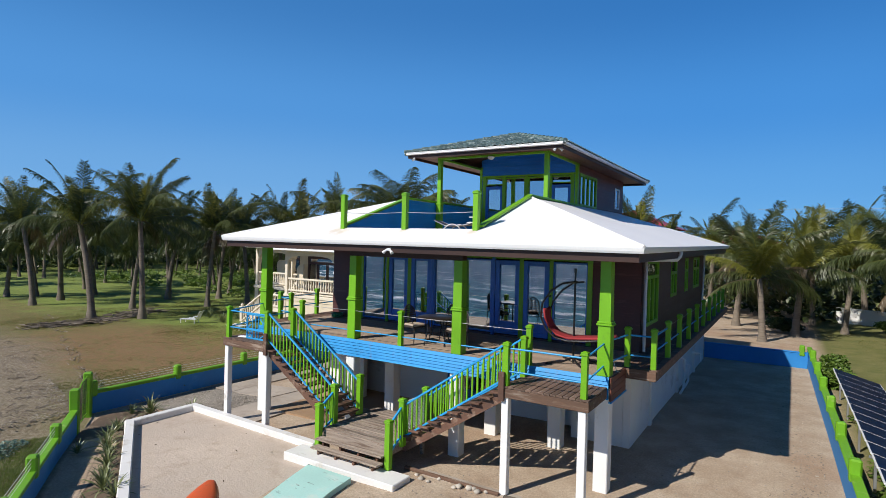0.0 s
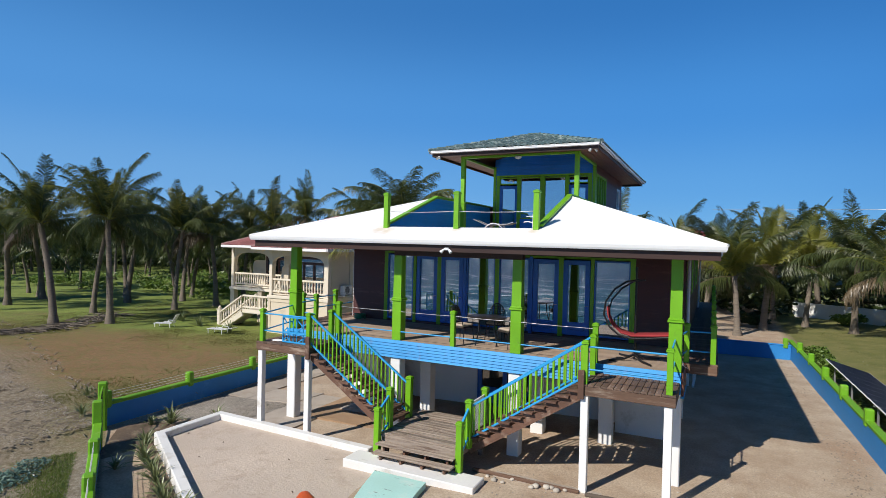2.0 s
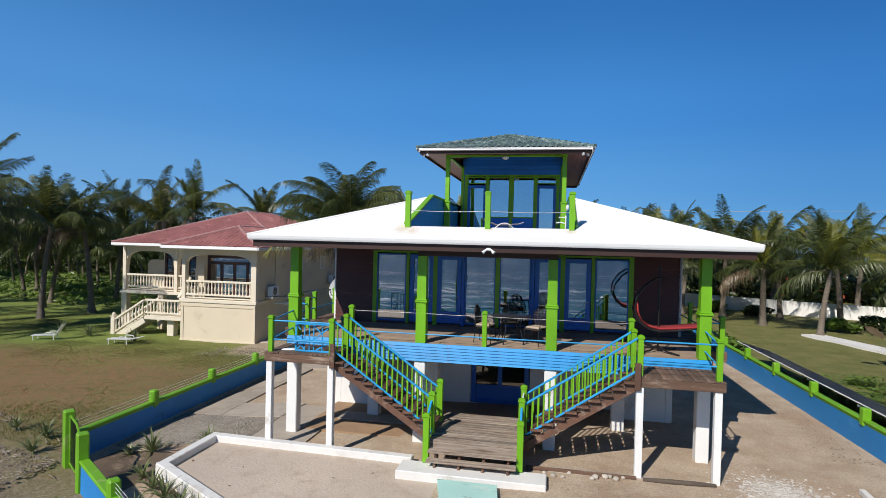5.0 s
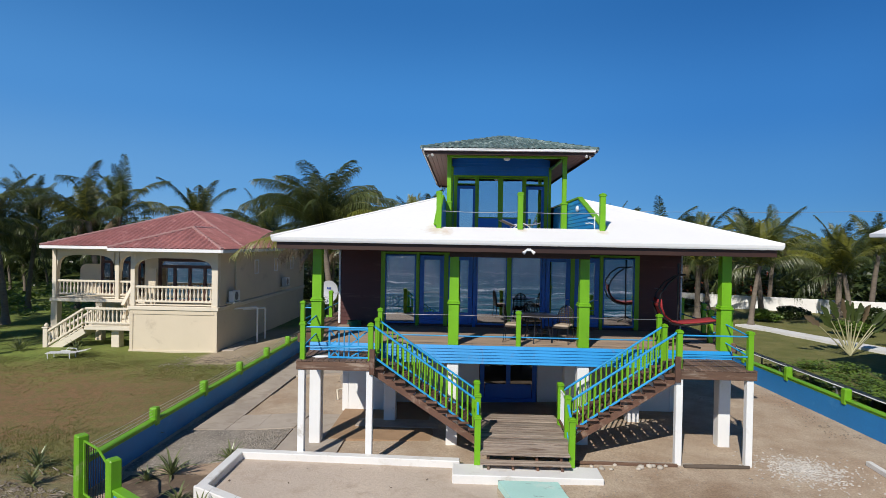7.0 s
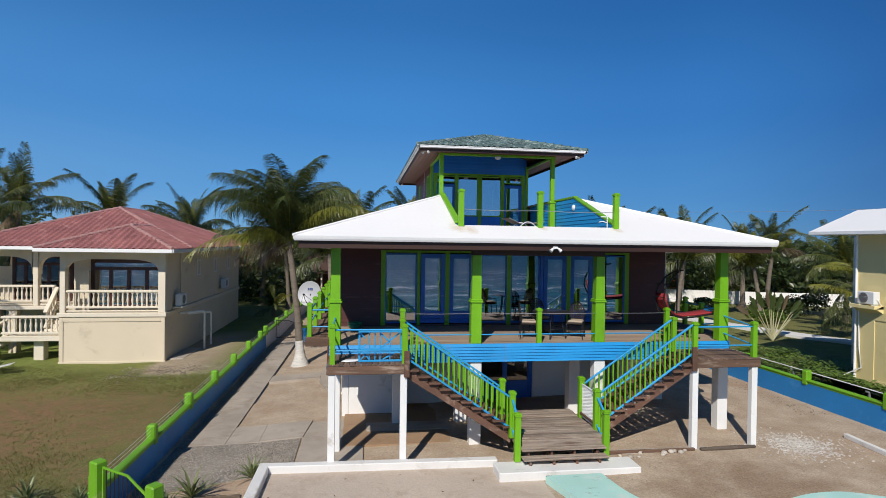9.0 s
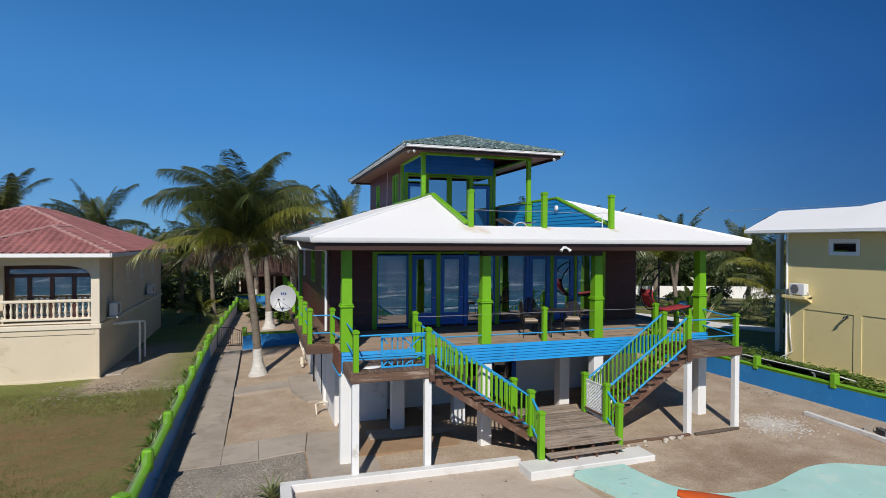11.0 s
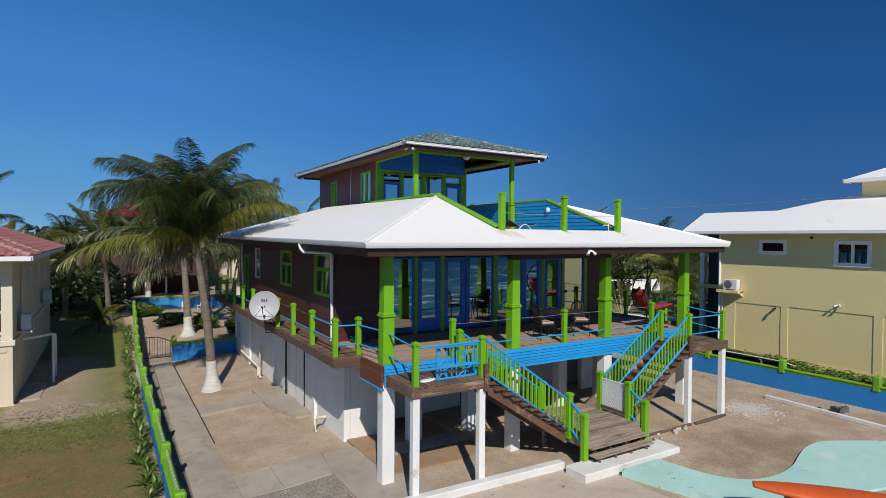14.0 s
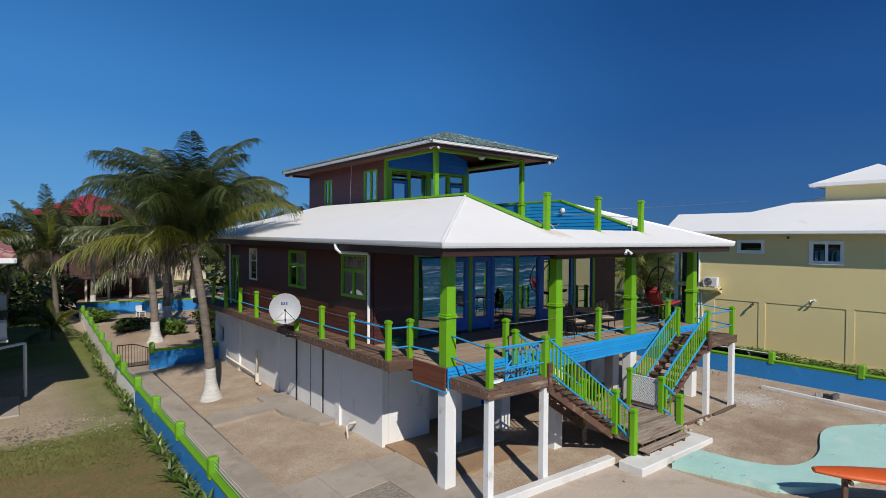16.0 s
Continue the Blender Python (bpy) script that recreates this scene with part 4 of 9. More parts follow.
def build_railings():
    # posts along the side walks
    for k in (-1, 1):
        ys = [14.56 + 1.87 * i for i in range(10)]
        for y in ys:
            post_at(k * 6.62, y, DECK_Z)
        post_at(k * 6.0, 14.5, DECK_Z)
        for a, b in zip(ys, ys[1:]):
            rail((k * 6.6, a, DECK_Z + 0.42), (k * 6.6, b, DECK_Z + 0.42), RAIL_BLUE)
            cable((k * 6.6, a, DECK_Z + 0.86), (k * 6.6, b, DECK_Z + 0.86))
            if a < 16:
                rail((k * 6.6, a, DECK_Z + 0.8), (k * 6.6, b, DECK_Z + 0.8), RAIL_BLUE)
        for z in (0.30, 0.8):
            rail((k * 6.0, 14.5, DECK_Z + z), (k * 6.62, 14.56, DECK_Z + z), RAIL_BLUE)
            rail((k * 5.86, 13.3, DECK_Z + z), (k * 6.0, 14.45, DECK_Z + z), RAIL_BLUE)
        # platform
        post_at(k * 5.79, 11.72, PLAT_Z - 0.02)
        post_at(k * 3.99, 11.70, PLAT_Z - 0.02)
        for z in (0.33, 0.85):
            rail((k * 5.79, 11.72, PLAT_Z + z), (k * 3.99, 11.70, PLAT_Z + z), RAIL_BLUE)
            rail((k * 5.79, 11.76, PLAT_Z + z), (k * 5.8, 13.1, PLAT_Z + z + 0.12), RAIL_BLUE)
        post_at(k * 3.95, 13.08, DECK_Z)
        post_at(k * 3.97, 12.72, PLAT_Z - 0.02)
    post_at(0.0, 13.08, DECK_Z)
    xs = [-3.95, -1.85, 0.0, 1.85, 3.95]
    for a, b in zip(xs, xs[1:]):
        rail((a, 13.08, DECK_Z + 0.26), (b, 13.08, DECK_Z + 0.26), RAIL_BLUE, 0.018)
        cable((a, 13.08, DECK_Z + 0.86), (b, 13.08, DECK_Z + 0.86), 0.008, 0.01)


LAND_Z = 0.62


def build_stairs():
    n = 11
    for k in (-1, 1):
        stair = part("stair", Shape().bar((k * 3.95, 11.74, PLAT_Z - 0.27), (k * 1.15, 11.74, LAND_Z - 0.22), 0.05, 0.17), TREAD, house, "steep open wooden stair")
        part("stringer", Shape().bar((k * 3.95, 12.70, PLAT_Z - 0.27), (k * 1.15, 12.70, LAND_Z - 0.22), 0.05, 0.17), TREAD, stair)
        for i in range(1, n):
            x, z = lerp(k * 3.95, k * 1.15, (i - 0.35) / (n - 1)), lerp(PLAT_Z, LAND_Z, i / n)
            s = Shape()
            s.box(x - 0.15, x + 0.15, 11.60, 12.82, z - 0.045, z, 0.006)
            part("tread", s, TREAD, stair)
            for y in (11.74, 12.70):
                s = Shape()
                s.box(x - 0.12, x + 0.12, y - 0.02, y + 0.02, z - 0.17, z - 0.045, 0.004)
                part("tread_bracket", s, TREAD, stair)
        # rails with upright balusters on both sides
        for y, zt in ((11.70, 0.0), (12.74, 0.0)):
            lo_x, hi_x = k * 1.18, k * 3.93
            z_hi, z_lo = PLAT_Z + 0.92, LAND_Z + 0.90
            for off in (0.0, -0.80):
                s = Shape()
                s.bar((hi_x, y, z_hi + off), (lo_x, y, z_lo + off), 0.055, 0.05, 0.008)
                part("handrail", s, RAIL_BLUE, stair, "sky blue rail")
            m = 19
            for i in range(m):
                f = (i + 0.7) / (m + 0.4)
                x, zb = lerp(hi_x, lo_x, f), lerp(z_hi, z_lo, f)
                s = Shape()
                s.box(x - 0.019, x + 0.019, y - 0.019, y + 0.019, zb - 0.80, zb - 0.02, 0.004)
                part("baluster", s, GREEN, stair)
        # newels at the foot
        for y, top in ((11.65, 1.73), (12.72, 1.80)):
            post_at(k * 1.16, y, top - 1.24, POST_NEWEL, "newel_post")
        post_at(k * 1.17, 11.08, 1.33 - 1.24, POST_NEWEL, "newel_post")
        for off in (0.0, -0.72):
            s = Shape()
            s.bar((k * 1.16, 11.65, 1.52 + off), (k * 1.17, 11.08, 1.16 + off), 0.055, 0.05, 0.008)
            part("handrail", s, RAIL_BLUE, stair)
        for i in range(3):
            f = (i + 1) / 4
            y, z = lerp(11.65, 11.08, f), lerp(1.52, 1.16, f)
            s = Shape()
            s.box(k * 1.165 - 0.019, k * 1.165 + 0.019, y - 0.019, y + 0.019, z - 0.72, z, 0.004)
            part("baluster", s, GREEN, stair)
        # wooden block at the head of the string
        s = Shape()
        s.box(*sorted((k * 3.86, k * 4.0)), 11.55, 11.63, 2.14, 2.80, 0.01)
        part("string_end", s, TREAD, stair)
    landing = part("landing", Shape().box(-1.12, 1.12, 11.2, 11.26, 0.36, LAND_Z - 0.042, 0.01).box(-1.12, -1.06, 11.26, 13.5, 0.36, LAND_Z - 0.042, 0.01)
                   .box(1.06, 1.12, 11.26, 13.5, 0.36, LAND_Z - 0.042, 0.01).box(-0.04, 0.04, 11.26, 13.5, 0.36, LAND_Z - 0.042, 0.01)
                   .box(-1.1, -1.0, 12.7, 12.8, -0.1, 0.36, 0.01).box(1.0, 1.1, 12.7, 12.8, -0.1, 0.36, 0.01), LAND_WOOD, house, "greyed wooden landing")
    for i in range(13):
        y0, y1 = lerp(11.18, 13.55, i / 13), lerp(11.18, 13.55, (i + 1) / 13)
        s = Shape()
        s.box(-1.16 + random.uniform(0, 0.03), 1.16 - random.uniform(0, 0.03), y0 + 0.007, y1 - 0.007, LAND_Z - 0.04, LAND_Z + random.uniform(-0.008, 0.008), 0.008)
        part("landing_board", s, LAND_WOOD, landing)
    for y, z in ((11.0, 0.44), (10.84, 0.26)):
        for j in range(2):
            s = Shape()
            s.box(-1.1, 1.1, y - 0.13 + j * 0.14, y + 0.0 + j * 0.14, z - 0.045, z, 0.006)
            part("step_board", s, LAND_WOOD, landing)
    for x in (-0.9, -0.3, 0.3, 0.9):
        s = Shape()
        s.box(x - 0.03, x + 0.03, 10.78, 11.2, 0.06, 0.21, 0.005)
        s.box(x - 0.03, x + 0.03, 10.96, 11.2, 0.21, 0.39, 0.005)
        part("step_bearer", s, TREAD, landing)
    # lattice panel between two newels
    s = Shape()
    s.box(1.14, 1.18, 11.75, 12.64, 1.56, 1.6, 0.004)
    s.box(1.14, 1.18, 11.75, 12.64, 0.66, 0.70, 0.004)
    for i in range(-10, 14):
        for sgn in (1, -1):
            a = 11.75 + i * 0.09
            p, q = (a, 0.68), (a + 0.9, 1.58)
            if sgn < 0:
                p, q = (a, 1.58), (a + 0.9, 0.68)
            t0, t1 = max(0, (11.75 - p[0]) / 0.9), min(1, (12.64 - p[0]) / 0.9)
            if t1 - t0 > 0.02:
                o = 1.153 if sgn > 0 else 1.167
                s.bar((o, lerp(p[0], q[0], t0), lerp(p[1], q[1], t0)), (o, lerp(p[0], q[0], t1), lerp(p[1], q[1], t1)), 0.012, 0.03, 0)
    part("lattice_panel", s, WHITE, house, "white plastic lattice panel")


def build_lower_floor():
    """White block walls below the main floor."""
    s_z = -0.5
    holes_f = [(-0.95, 1.15, -0.12, 2.02)]
    wall_with_openings("lower_wall", "y", 17.3, -5.49, 5.49, s_z, 2.41, 0.2, holes_f, STUCCO, house, -1, False, "white rendered lower wall")
    wall_with_openings("lower_wall", "x", -5.7, 16.3, 32.4, s_z, 2.41, 0.2, [(31.0, 31.8, 0.6, 1.3)], STUCCO, house, -1, False)
    wall_with_openings("lower_wall", "x", 5.7, 16.3, 32.4, s_z, 2.41, 0.2, [], STUCCO, house, 1, False)
    wall_with_openings("lower_wall", "y", 32.4, -5.5, 5.5, s_z, 2.41, 0.2, [], STUCCO, house, 1, False)
    for k in (-1, 1):
        s = Shape()
        s.box(*sorted((k * 5.49, k * 4.0)), 16.3, 16.5, s_z, 2.41)
        part("lower_return_wall", s, STUCCO, house, "white rendered return wall")
        for y in (18.9, 24.0, 28.6):
            s = Shape()
            s.box(*sorted((k * 5.66, k * 5.78)), y - 0.14, y + 0.14, s_z, 2.4, 0.01)
            part("pilaster", s, STUCCO, house)
    for x in (-3.9, -1.9, 1.9, 3.9):
        s = Shape()
        g = ground_z(CX + x, 15.3)
        s.box(x - 0.19, x + 0.19, 15.1, 15.48, g - 0.2, 2.41, 0.015)
        part("pier", s, POST_WHITE, house)
    d = window_unit(house, "y", 17.3, -0.92, 1.12, -0.12, 2.0, -1, DOOR_BLUE, GLASS_DIM, "double_door", 2, 0, 0.16, label="blue double door with glass")
    s = Shape()
    s.box(-0.74, 0.94, 17.27, 17.31, 0.04, 0.55, 0.01)
    part("kick_panel", s, DOOR_BLUE, d)
    s = Shape()
    s.box(-5.5, 5.5, 17.5, 32.2, -0.3, -0.26)
    part("lower_floor", s, CONCRETE, house)
    s = Shape()
    s.box(1.95, 2.05, 17.2, 17.3, 1.3, 1.52, 0.02)
    part("wall_light", s, BLACK, house)
    s = Shape()
    s.box(-5.6, 5.6, 13.4, 17.3, -0.35, -0.2)
    part("undercroft_slab", s, UNDER, house, "reddish packed sand under the deck")
    s = Shape()
    s.box(-4.9, -2.3, 14.5, 15.25, -0.21, -0.17, 0.01)
    part("floor_slab", s, CONCRETE, house, "pale concrete slab")


def build_tower():
    fy, by, w = 21.75, 28.9, 2.14
    z0, z1 = 6.0, 8.98
    glaz = [(-1.92, -1.08), (-1.0, -0.06), (0.06, 1.0), (1.08, 1.92)]
    wall_with_openings("tower_front", "y", fy, -w, w, z0, z1, 0.14, [(-1.98, 1.98, 6.02, 8.52)], TOWER_BLUE, house, -1, True, "royal blue boarded wall")
    side_l = [(22.4, 23.5, 7.3, 8.62), (26.4, 27.2, 7.3, 8.5)]
    side_r = [(22.1, 24.4, 7.3, 8.62), (27.4, 28.2, 7.5, 8.5)]
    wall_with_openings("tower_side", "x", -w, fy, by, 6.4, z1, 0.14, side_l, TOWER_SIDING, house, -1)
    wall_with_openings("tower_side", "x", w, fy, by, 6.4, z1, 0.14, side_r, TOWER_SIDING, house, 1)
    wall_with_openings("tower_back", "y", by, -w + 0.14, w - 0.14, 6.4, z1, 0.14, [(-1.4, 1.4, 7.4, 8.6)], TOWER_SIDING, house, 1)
    window_unit(house, "y", by, -1.4, 1.4, 7.4, 8.6, 1, GREEN, GLASS_TOWER, "window", 2, 0, 0.08)
    for lo, hi, p, q in side_l:
        window_unit(house, "x", -w, lo, hi, p, q, -1, GREEN, GLASS_TOWER, "window", 2, 0, 0.09, label="green framed window")
    for i, (lo, hi, p, q) in enumerate(side_r):
        window_unit(house, "x", w, lo, hi, p, q, 1, GREEN if i == 0 else WHITE, GLASS_TOWER, "window", 4 if i == 0 else 1, 0, 0.09, label="green framed window")
    for i, (a, b) in enumerate(glaz):
        if i in (0, 3):
            window_unit(house, "y", fy, a, b, 6.02, 8.14, -1, DOOR_BLUE, GLASS_TOWER, "glazed_door", 1, 0, 0.13, label="blue glazed door")
            window_unit(house, "y", fy, a, b, 8.2, 8.5, -1, GREEN, GLASS_TOWER, "fanlight", 1, 0, 0.04)
        else:
            window_unit(house, "y", fy, a, b, 6.72, 8.5, -1, GREEN, GLASS_TOWER, "fixed_window", 1, 0, 0.05)
            s = Shape()
            siding(s, (a, fy - 0.01), (b, fy - 0.01), 6.0, 6.72, (0, -1))
            s.box(a, b, fy, fy + 0.1, 6.0, 6.72)
            part("apron_panel", s, TOWER_BLUE, house)
    for x in (-1.98, -1.04, 0.0, 1.04, 1.98):
        s = Shape()
        s.box(x - 0.075, x + 0.075, fy - 0.05, fy + 0.08, z0, 8.56, 0.008)
        part("mullion", s, GREEN, house)
    s = Shape()
    s.box(-2.06, 2.06, fy - 0.046, fy + 0.08, 8.52, 8.60, 0.008)
    part("door_head", s, GREEN, house)
    for k in (-1, 1):
        s = Shape()
        s.box(*sorted((k * 2.08, k * 2.2)), fy - 0.06, fy + 0.1, 6.0, z1, 0.008)
        part("corner_board", s, GREEN, house)
        s = Shape()
        x, y = k * 2.18, 18.42
        # blue boarded gable half over the glazing
        g = Shape()
        pts = [(0, 8.98), (k * 2.14, 8.98), (k * 2.14, 9.28), (0, 9.78)]
        if k < 0:
            pts.reverse()
        g.add([(a, fy, b) for a, b in pts] + [(a, fy + 0.12, b) for a, b in pts], [(0, 1, 2, 3), (7, 6, 5, 4), (0, 4, 5, 1), (1, 5, 6, 2), (2, 6, 7, 3), (3, 7, 4, 0)])
        for i in range(6):
            za, zb = 8.98 + 0.14 * i, 8.98 + 0.14 * (i + 1)
            ua = 2.14 if za < 9.28 else 2.14 * (9.78 - za) / 0.5
            ub = 2.14 if zb < 9.28 else max(0.0, 2.14 * (9.78 - zb) / 0.5)
            if ub > 0.05:
                e0, e1 = sorted((0, k * min(ua, ub)))
                g.quad((e0, fy - 0.034, za), (e1, fy - 0.034, za), (e1, fy - 0.004, zb), (e0, fy - 0.004, zb))
                g.quad((e0, fy, za), (e1, fy, za), (e1, fy - 0.034, za), (e0, fy - 0.034, za))
        part("gable_panel", g, TOWER_BLUE, house)
        s.box(x - 0.105, x + 0.105, y - 0.105, y + 0.105, 5.82, 7.12, 0.01)
        s.box(x - 0.13, x + 0.13, y - 0.13, y + 0.13, 7.12, 7.18, 0.01)
        s.box(x - 0.08, x + 0.08, y - 0.08, y + 0.08, 7.18, 8.86, 0.01)
        part("balcony_column", s, GREEN, house, "lime green balcony column")
        s = Shape()
        s.box(x - 0.05, x + 0.05, 18.48, fy - 0.06, 8.86, 8.94, 0.008)
        part("beam", s, GREEN, house)
    s = Shape()
    s.box(-2.28, 2.28, 18.36, 18.48, 8.86, 8.94, 0.008)
    part("beam", s, GREEN, house)
    # room behind the glass
    s = Shape()
    s.box(-w + 0.14, w - 0.14, fy + 0.14, by - 0.14, 5.9, 6.0)
    part("tower_floor", s, ROOM_FLOOR, house)
    # roof over it
    U, Y0, Y1, zt = 3.18, 17.40, 29.85, 9.04
    rise = 0.335
    s = Shape()
    ap0 = ap1 = (0, 20.6, 10.06)
    c = [(-U, Y0, zt), (U, Y0, zt), (U, Y1, zt), (-U, Y1, zt)]
    s.tri(c[0], c[1], ap0)
    s.tri(c[1], c[2], ap0)
    s.tri(c[2], c[3], ap0)
    s.tri(c[3], c[0], ap0)
    part("tower_roof", s, TEAL_TILE, house, "weathered teal tiled hip roof")
    s = Shape()
    n = 34
    for i in range(n):
        a, b = lerp(-U + 0.12, U - 0.12, i / n), lerp(-U + 0.12, U - 0.12, (i + 1) / n)
        if abs(a + b) / 2 < 2.2:
            s.box(a, b - 0.012, Y0 + 0.12, 18.44, 8.94, 8.97)
            s.box(a, b - 0.012, fy + 0.14, Y1 - 0.12, 8.94, 8.97)
        else:
            s.box(a, b - 0.012, Y0 + 0.12, Y1 - 0.12, 8.94, 8.97)
    # raised ceiling over the balcony, below the roof's slopes
    q = Shape()
    low = [Vector(e) - Vector((0, 0, 0.09)) for e in (*c, ap0)]
    for i in range(4):
        q.tri(low[(i + 1) % 4], low[i], low[4])
    part("porch_ceiling", q, SOFFIT, house, "reddish brown sloping ceiling")
    part("tower_soffit", s, SOFFIT, house, "reddish brown boarded soffit", "stuff")
    for a, b in zip(c, c[1:] + c[:1]):
        A, B = Vector(a), Vector(b)
        d = (B - A).normalized()
        inn = Vector((-d.y, d.x, 0))
        f, g = Shape(), Shape()
        f.bar(A + inn * 0.12 + d * 0.1 + Vector((0, 0, -0.12)), B + inn * 0.12 - d * 0.1 + Vector((0, 0, -0.12)), 0.03, 0.17)
        g.bar(A + inn * 0.05 + Vector((0, 0, -0.045)) - d * 0.0, B + inn * 0.05 + Vector((0, 0, -0.045)), 0.1, 0.09, 0.02)
        g.bar(A + inn * 0.0 + Vector((0, 0, -0.012)), B + inn * 0.0 + Vector((0, 0, -0.012)), 0.025, 0.03, 0.006)
        part("tower_fascia", f, FASCIA, house)
        part("tower_gutter", g, GUTTER, house, "white rain gutter")


def build_balcony():
    s = Shape()
    s.box(-2.42, 2.42, 13.3, 21.75, 5.79, 5.89)
    part("balcony_floor", s, CONCRETE, house, "flat balcony floor")
    run = 12.13 + 4.4
    for k in (-1, 1):
        s = Shape()
        x = k * 2.42
        # cheek wall, its top along the roof's slope
        prof = [(13.3, 5.82), (21.7, 5.82), (21.7, 7.18), (16.55, 7.18), (13.3, 6.11)]
        vs = [(x, y, z) for y, z in prof] + [(x - k * 0.09, y, z) for y, z in prof]
        n = len(prof)
        s.add(vs, [tuple(range(n)), tuple(reversed(range(n, 2 * n)))] + [(i, (i + 1) % n, n + (i + 1) % n, n + i) for i in range(n)])
        for i in range(9):
            za, zb = 6.0 + 0.13 * i, 6.0 + 0.13 * (i + 1)
            ya = 13.3 + max(0, (za - 6.08) / 0.33)
            yb = max(ya, 13.3 + max(0, (zb - 6.08) / 0.33))
            c = Shape()
            c.add([(x - k * 0.108, ya, za), (x - k * 0.108, 21.68, za), (x - k * 0.092, 21.68, zb - 0.004), (x - k * 0.092, yb, zb - 0.004), (x - k * 0.09, ya, za), (x - k * 0.09, 21.68, za)],
                  [(0, 1, 2, 3), (0, 4, 5, 1), (0, 3, 4), (1, 5, 2)])
            part("cheek_board", c, BLUE, house)
        part("cheek_wall", s, BLUE, house, "blue boarded balcony side")
        s = Shape()
        s.bar((x - k * 0.03, 13.25, 6.14), (x - k * 0.03, 16.56, 7.24), 0.17, 0.07, 0.01)
        s.bar((x - k * 0.03, 16.5, 7.235), (x - k * 0.03, 21.7, 7.235), 0.17, 0.07, 0.01)
        part("cheek_trim", s, GREEN, house)
        post_at(k * 2.32, 13.15, 6.02, POST_BALC, "balcony_post")
    post_at(0.0, 13.15, 6.02, POST_BALC, "balcony_post")
    for a, b in ((-2.3, 0), (0, 2.3)):
        cable((a, 13.15, 6.52), (b, 13.15, 6.52), 0.009, 0.03)


build_roof()
build_main_floor()
build_columns()
build_deck()
build_railings()
build_stairs()
build_lower_floor()
build_tower()
build_balcony()


# ---- yard: fences, pool, paths ----
WIRE = surface("galvanised_wire", (0.62, 0.62, 0.60), 0.45, 0.1, 3, 40, 0.0)


def fence_wall(name, a, b, z_base, top, posts, label, faces_white=False, group="fence", coped=True, white_from=None, wired=True):
    """A rendered wall from a to b with a green coping, green posts along it and wires between them."""
    a, b = Vector((*a, 0)), Vector((*b, 0))
    d = (b - a).normalized()
    n = Vector((-d.y, d.x, 0))
    f = thing(name, tuple(a), math.degrees(math.atan2(d.y, d.x)), label, "fence wall", group)
    L = (b - a).length
    s = Shape()
    k = max(2, int(L / 1.5))
    for i in range(k):
        x0, x1 = L * i / k, L * (i + 1) / k
        s.box(x0, x1, -0.075, 0.075, z_base - 0.5, top - 0.06)
    part("wall", s, STUCCO if faces_white else WALL_BLUE, f)
    if white_from is not None:
        s = Shape()
        s.box(white_from, L, 0.075, 0.083, z_base - 0.4, top - 0.17)
        part("white_face", s, STUCCO, f, "white painted outer face")
    s = Shape()
    s.box(-0.02, L + 0.02, -0.112, 0.112, top - 0.06, top, 0.02)
    s.box(-0.02, L + 0.02, -0.083, 0.083, top - 0.12, top - 0.06, 0.004)
    part("coping", s, FENCE_GREEN if coped else WALL_BLUE, f, "lime green coping" if coped else "")
    for t in posts:
        s = Shape()
        s.box(t - 0.118, t + 0.118, -0.118, 0.118, top - 0.2, top + 0.33, 0.04)
        part("fence_post", s, FENCE_GREEN, f)
    for p, q in zip(posts, posts[1:]) if wired else ():
        for h in (0.10, 0.19, 0.28):
            s = Shape()
            s.tube([(lerp(p, q, i / 4), 0, top + h - 0.015 * math.sin(math.pi * i / 4)) for i in range(5)], 0.006, 4, False)
            part("wire", s, WIRE, f)
    return f


fence_wall("yard_wall", (FENCE_L, 9.75), (FENCE_L, 29.6), -0.3, 0.38, [0.15 + 3.06 * i for i in range(7)], "low blue rendered wall with lime coping and wires", white_from=15.7)
fence_wall("yard_wall", (FENCE_L, 29.6), (-18.0, 53.5), -0.4, 0.42, [0.2 + 3.4 * i for i in range(7)], "white rendered wall with lime coping", True)
fence_wall("yard_wall", (2.10, 34.0), (2.70, 1.5), -0.15, 0.84, [34.0 - 15.41 - 3.08 * i for i in range(5, -5, -1)], "blue rendered wall with lime green posts", wired=False)
fence_wall("yard_wall", (-17.05, 8.55), (-8.5, 2.75), -0.6, 0.35, [2.4 + 2.25 * i for i in range(4)], "blue rendered wall near the shore")
fence_wall("cross_wall", (-2.62, 33.0), (2.02, 33.0), -0.2, 0.70, [4.4], "blue rendered wall behind the yard", coped=False)
fence_wall("cross_wall", (-17.15, 31.9), (-14.05, 31.9), -0.35, 0.42, [0.1], "short blue wall beside a gate")
fence_wall("back_wall", (-18.2, 54.0), (-7.5, 51.5), -0.4, 0.62, [], "sky blue wall among palms")


